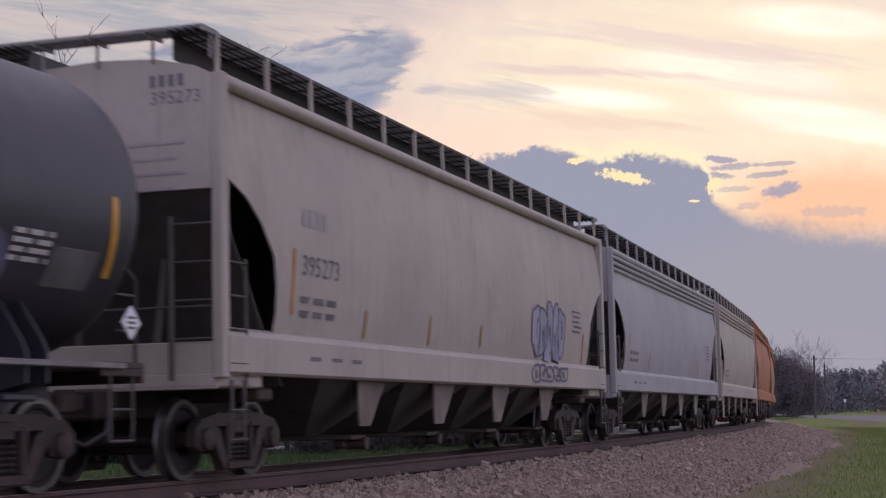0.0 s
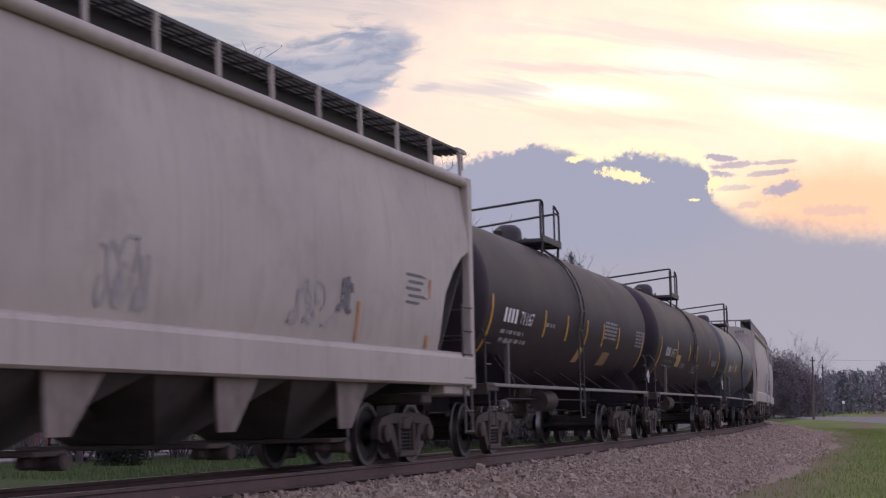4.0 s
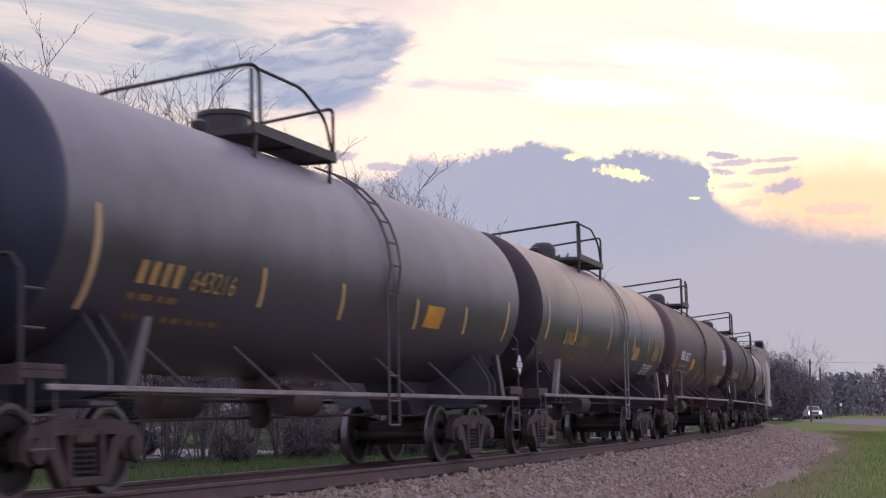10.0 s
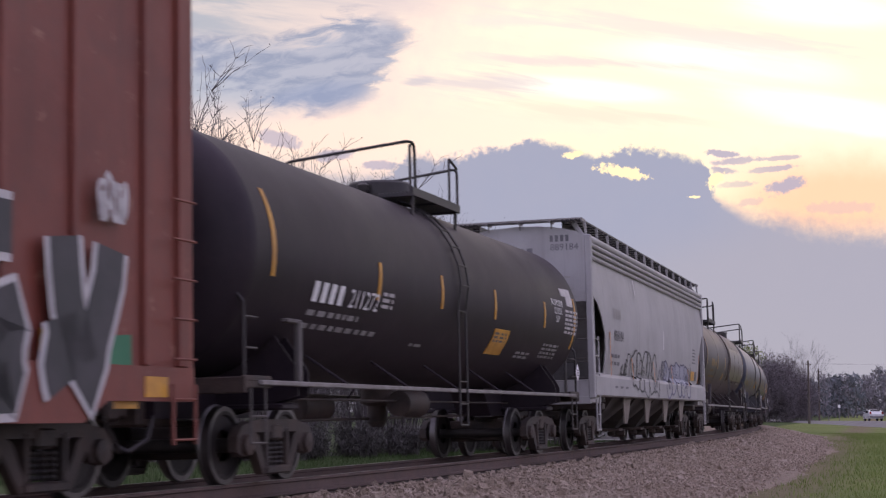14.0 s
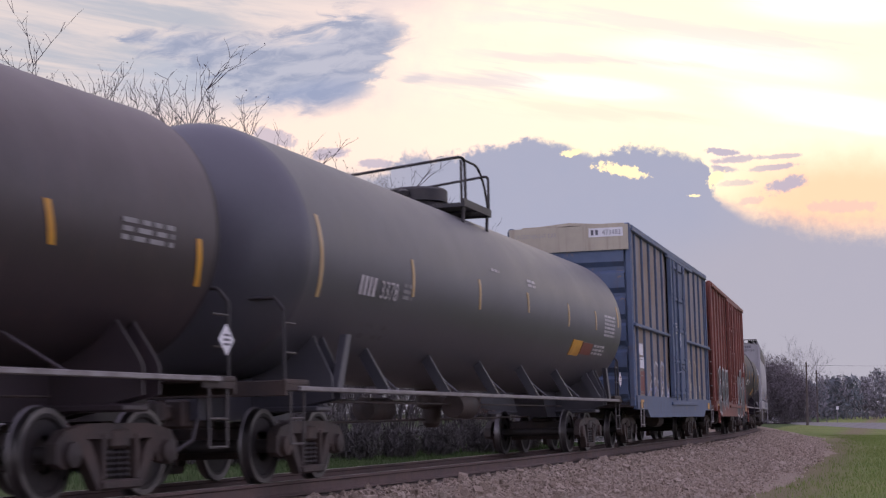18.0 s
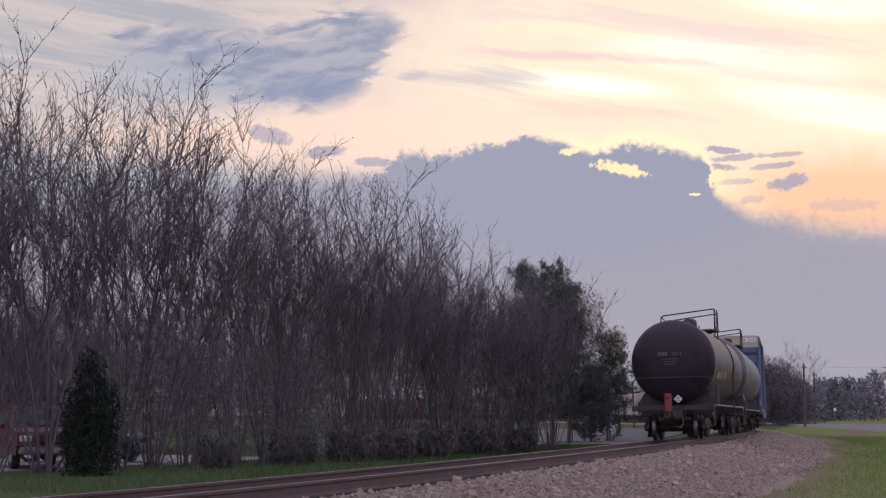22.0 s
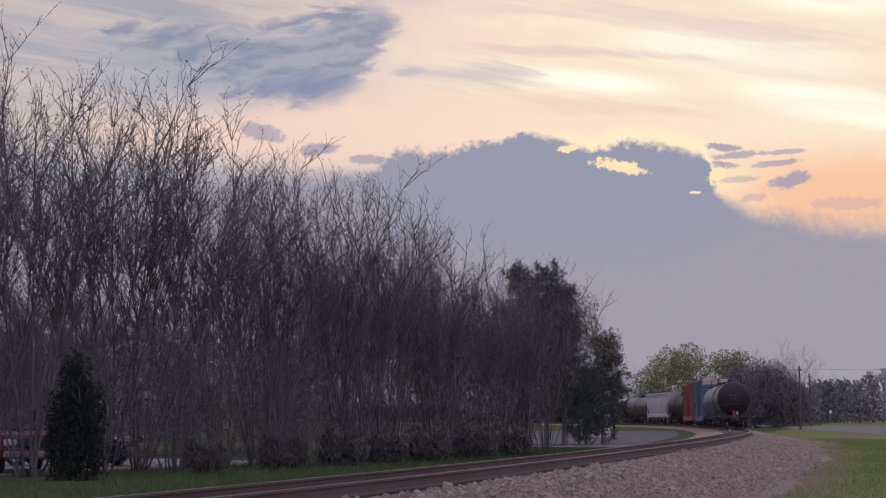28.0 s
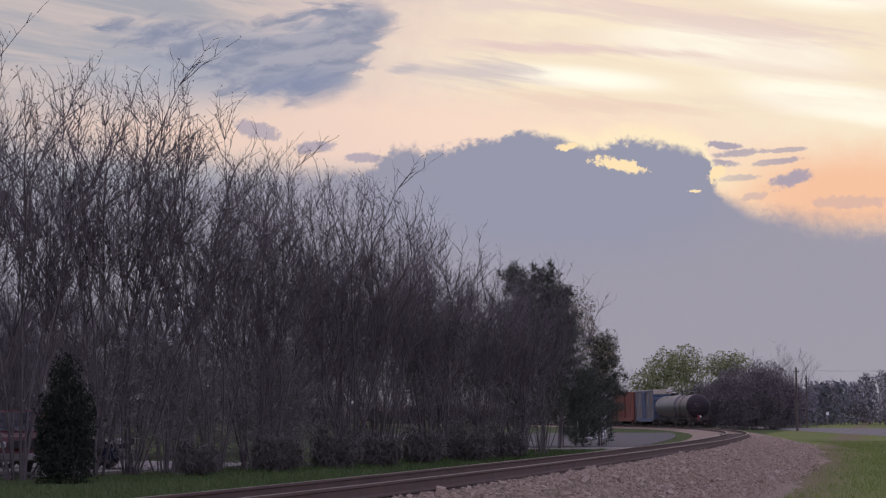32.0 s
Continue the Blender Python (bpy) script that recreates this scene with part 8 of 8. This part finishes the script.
# ---- vehicles: x forward, y left, z up from the ground ----
def vehicle(name, label, paint, kind="suv", lit=False):
    top = thing(name, label, {"suv": "car", "pickup": "pickup truck", "sedan": "car"}[kind])
    if kind == "sedan":
        side = [(-2.25, 0.45), (-2.3, 0.85), (-1.9, 1.0), (-1.15, 1.38), (0.25, 1.42), (1.0, 1.0), (2.1, 0.82), (2.3, 0.55), (2.2, 0.30), (-2.1, 0.30)]
        win = [(-1.65, 1.0), (-1.08, 1.30), (0.20, 1.34), (0.82, 1.0)]
        hw, wr, axles, roof = 0.88, 0.32, (-1.4, 1.4), 1.42
    elif kind == "pickup":
        side = [(-2.8, 0.55), (-2.8, 1.15), (-0.9, 1.17), (-0.75, 1.80), (0.55, 1.84), (1.15, 1.25), (2.6, 1.15), (2.75, 0.70), (2.6, 0.42), (-2.7, 0.42)]
        win = [(-0.72, 1.22), (-0.65, 1.70), (0.48, 1.73), (0.95, 1.24)]
        hw, wr, axles, roof = 0.98, 0.40, (-1.8, 1.75), 1.84
    else:
        side = [(-2.3, 0.50), (-2.35, 1.10), (-2.15, 1.70), (-1.7, 1.80), (0.3, 1.80), (1.0, 1.18), (2.2, 1.06), (2.38, 0.65), (2.25, 0.40), (-2.2, 0.40)]
        win = [(-2.0, 1.18), (-1.88, 1.64), (0.22, 1.66), (0.80, 1.18)]
        hw, wr, axles, roof = 0.95, 0.38, (-1.45, 1.45), 1.80
    body = Shape()
    levels = [(-hw, 0.10), (-hw + 0.06, 0.0), (hw - 0.06, 0.0), (hw, 0.10)]
    k = len(side)
    for y, inset in levels:
        for x, z in side:
            tum = max(0.0, (z - 1.0)) * 0.28 * (1 if abs(y) > hw * 0.5 else 0)
            body.v.append((x * (1 - inset * 0.12), y - math.copysign(tum, y), z))
    for j in range(3):
        body.f += [(j * k + i, j * k + (i + 1) % k, (j + 1) * k + (i + 1) % k, (j + 1) * k + i) for i in range(k)]
    body.f += [tuple(range(k)), tuple(range(4 * k - 1, 3 * k - 1, -1))]
    part("body", body, paint, top, angle=30)
    for sy in (-1, 1):
        s = Shape()
        pts = [(x, sy * (hw + 0.012 - max(0.0, z - 1.0) * 0.28), z) for x, z in win]
        s.add(pts + [(p[0], p[1] - sy * 0.02, p[2]) for p in pts], [(0, 1, 2, 3), (0, 4, 5, 1), (1, 5, 6, 2), (2, 6, 7, 3), (3, 7, 4, 0)])
        part("side_window", s, M_CARGLASS, top, "dark tinted glass")
        mir = Shape().box((win[-1][0] - 0.15, sy * (hw + 0.10), win[-1][1] + 0.05), (0.10, 0.20, 0.16), 0.03)
        part("mirror", mir, paint, top)
    i = side.index(max(side, key=lambda p: (p[0] < 0.7 and p[0] > 0.1, p[1])))
    a, b = side[i], side[i + 1]
    ws = Shape()
    n = Vector((b[1] - a[1], 0, -(b[0] - a[0]))).normalized() * -0.012
    yy = (hw - 0.32, hw - 0.16)
    ws.add([(a[0] + 0.05 + abs(n.x), -yy[0], a[1] - 0.05), (a[0] + 0.05 + abs(n.x), yy[0], a[1] - 0.05), (b[0] - 0.03 + abs(n.x), yy[1], b[1] + 0.04), (b[0] - 0.03 + abs(n.x), -yy[1], b[1] + 0.04)], [(0, 1, 2, 3)])
    part("windscreen", ws, M_CARGLASS, top, "dark windscreen glass")
    rear = Shape().box((-0.80 if kind == "pickup" else side[2][0] + (0.45 if kind == "sedan" else -0.09), 0, 1.45 if kind != "sedan" else 1.18), (0.03, hw * 1.35, 0.38), 0.01)
    part("rear_window", rear, M_CARGLASS, top)
    xf, xr = side[7][0], side[0][0]
    for sy in (-1, 1):
        part("headlamp", Shape().box((xf - 0.06, sy * (hw - 0.24), 0.86), (0.14, 0.34, 0.18), 0.03), M_HEADLAMP if lit else M_LAMPOFF, top, "lit headlamp" if lit else "clear headlamp")
        part("tail_lamp", Shape().box((xr + 0.01, sy * (hw - 0.14), 1.0), (0.10, 0.22, 0.32), 0.03), M_TAIL, top, "red tail lamp")
    part("front_bumper", Shape().box((xf + 0.02, 0, 0.52), (0.18, hw * 1.9, 0.22), 0.05), M_GRAB, top)
    part("rear_bumper", Shape().box((xr - 0.04, 0, 0.55), (0.18, hw * 1.9, 0.22), 0.05), M_GRAB, top)
    part("grille", Shape().box((xf + 0.0, 0, 0.86), (0.10, hw * 1.0, 0.24), 0.02), M_TRIM, top)
    part("plate", Shape().box((xr - 0.14, 0, 0.72), (0.015, 0.32, 0.16)), M_GRAFWHITE, top)
    for x in axles:
        for sy in (-1, 1):
            w = part("wheel", Shape().lathe([(sy * (hw - 0.22), wr * 0.6), (sy * (hw - 0.22), wr), (sy * (hw - 0.01), wr), (sy * (hw + 0.01), wr * 0.85), (sy * (hw + 0.005), wr * 0.62)], 20, "Y", (x, 0, wr)), M_TYRE, top)
            part("rim", Shape().lathe([(sy * (hw - 0.02), wr * 0.62), (sy * (hw + 0.008), wr * 0.58), (sy * (hw - 0.01), wr * 0.2), (sy * (hw + 0.012), 0.02)], 10, "Y", (x, 0, wr)), M_ALLOY, w)
    return top


parked = vehicle("parked_suv", "dark red sport utility car parked on the concrete strip", M_CARRED, "suv")
parked.matrix_basis = pose(-11.95, 48.4, 0.03, 0, 0, -64)
parked = vehicle("parked_car", "dark blue car parked on the concrete strip", M_CARBLUE, "sedan")
parked.matrix_basis = pose(-11.7, 53.6, 0.03, 0, 0, -8)
ROAD_SUV = vehicle("road_suv", "dark red sport utility car driving away on the highway", M_CARRED, "suv")
ROAD_PICKUP = vehicle("road_pickup", "white pickup truck with lit headlamps on the highway", M_CARWHITE, "pickup", True)
ROAD_CAR = vehicle("road_car", "silver-white car driving away on the highway", M_CARWHITE, "sedan")

# ---- what moves ----
def motions():
    for car, mid, length in TRAIN:
        rows = []
        for i in range(33):
            rows.append((float(i), car_pose(tail(i) + mid, length / 2 - 2.4)))
        walk(car, rows)
    # wheelsets roll as far as the train goes; all of one place on a truck share one set of keys
    shared = {}
    for ob, dx in WHEELSETS:
        if dx not in shared:
            walk(ob, [(k / FPS, Matrix.Translation((dx, 0, WHEEL_R)) @ Euler((0, (tail(k / FPS) - tail(0)) / WHEEL_R, 0)).to_matrix().to_4x4()) for k in range(32 * FPS + 1)])
            shared[dx] = ob
        else:
            src = shared[dx].animation_data
            ob.rotation_mode = "QUATERNION"
            keys = ob.animation_data_create()
            keys.action = src.action
            keys.action_slot = src.action_slot
    # traffic on the highway
    for ob, side, back, drive in ((ROAD_SUV, -2.2, False, ((0.0, 1.74), (5.0, 0.53), (6.0, 0.29), (7.0, 0.05), (15.5, -2.0), (32.0, -2.0))),
                                  (ROAD_PICKUP, 2.2, True, ((0.0, -1.60), (9.5, 0.30), (10.5, 0.50), (12.0, 0.81), (18.0, 2.1), (32.0, 2.1))),
                                  (ROAD_CAR, -2.2, False, ((0.0, 2.1), (6.8, 2.1), (14.0, 0.61), (16.5, 0.12), (27.0, -2.0), (32.0, -2.0)))):
        d = (ROAD_B - ROAD_A) * (1 if back else -1)
        turn = math.atan2(d.y, d.x)
        pitch = -math.atan2(d.z, d.xy.length)
        walk(ob, [(t, Matrix.Translation(road_point(u, side) + Vector((0, 0, 0.01))) @ Euler((0, pitch, turn)).to_matrix().to_4x4()) for t, u in drive])
    # the clouds drift towards the camera
    walk(BACKDROP, [(0.0, pose(0, 168.0, 1.55, -0.048, 0.052, -0.156)), (8.0, pose(0, 97.0, 1.55, -0.028, 0.031, -0.089)), (16.0, pose(0, 26.4, 1.55, -0.008, 0.009, -0.024)),
                    (19.0, pose(0, 0, 1.55)), (24.0, pose(0, -43.5, 1.55, 0.004, -0.018, -0.020)), (32.0, pose(0, -112.7, 1.55, 0.011, -0.049, -0.059))])


motions()
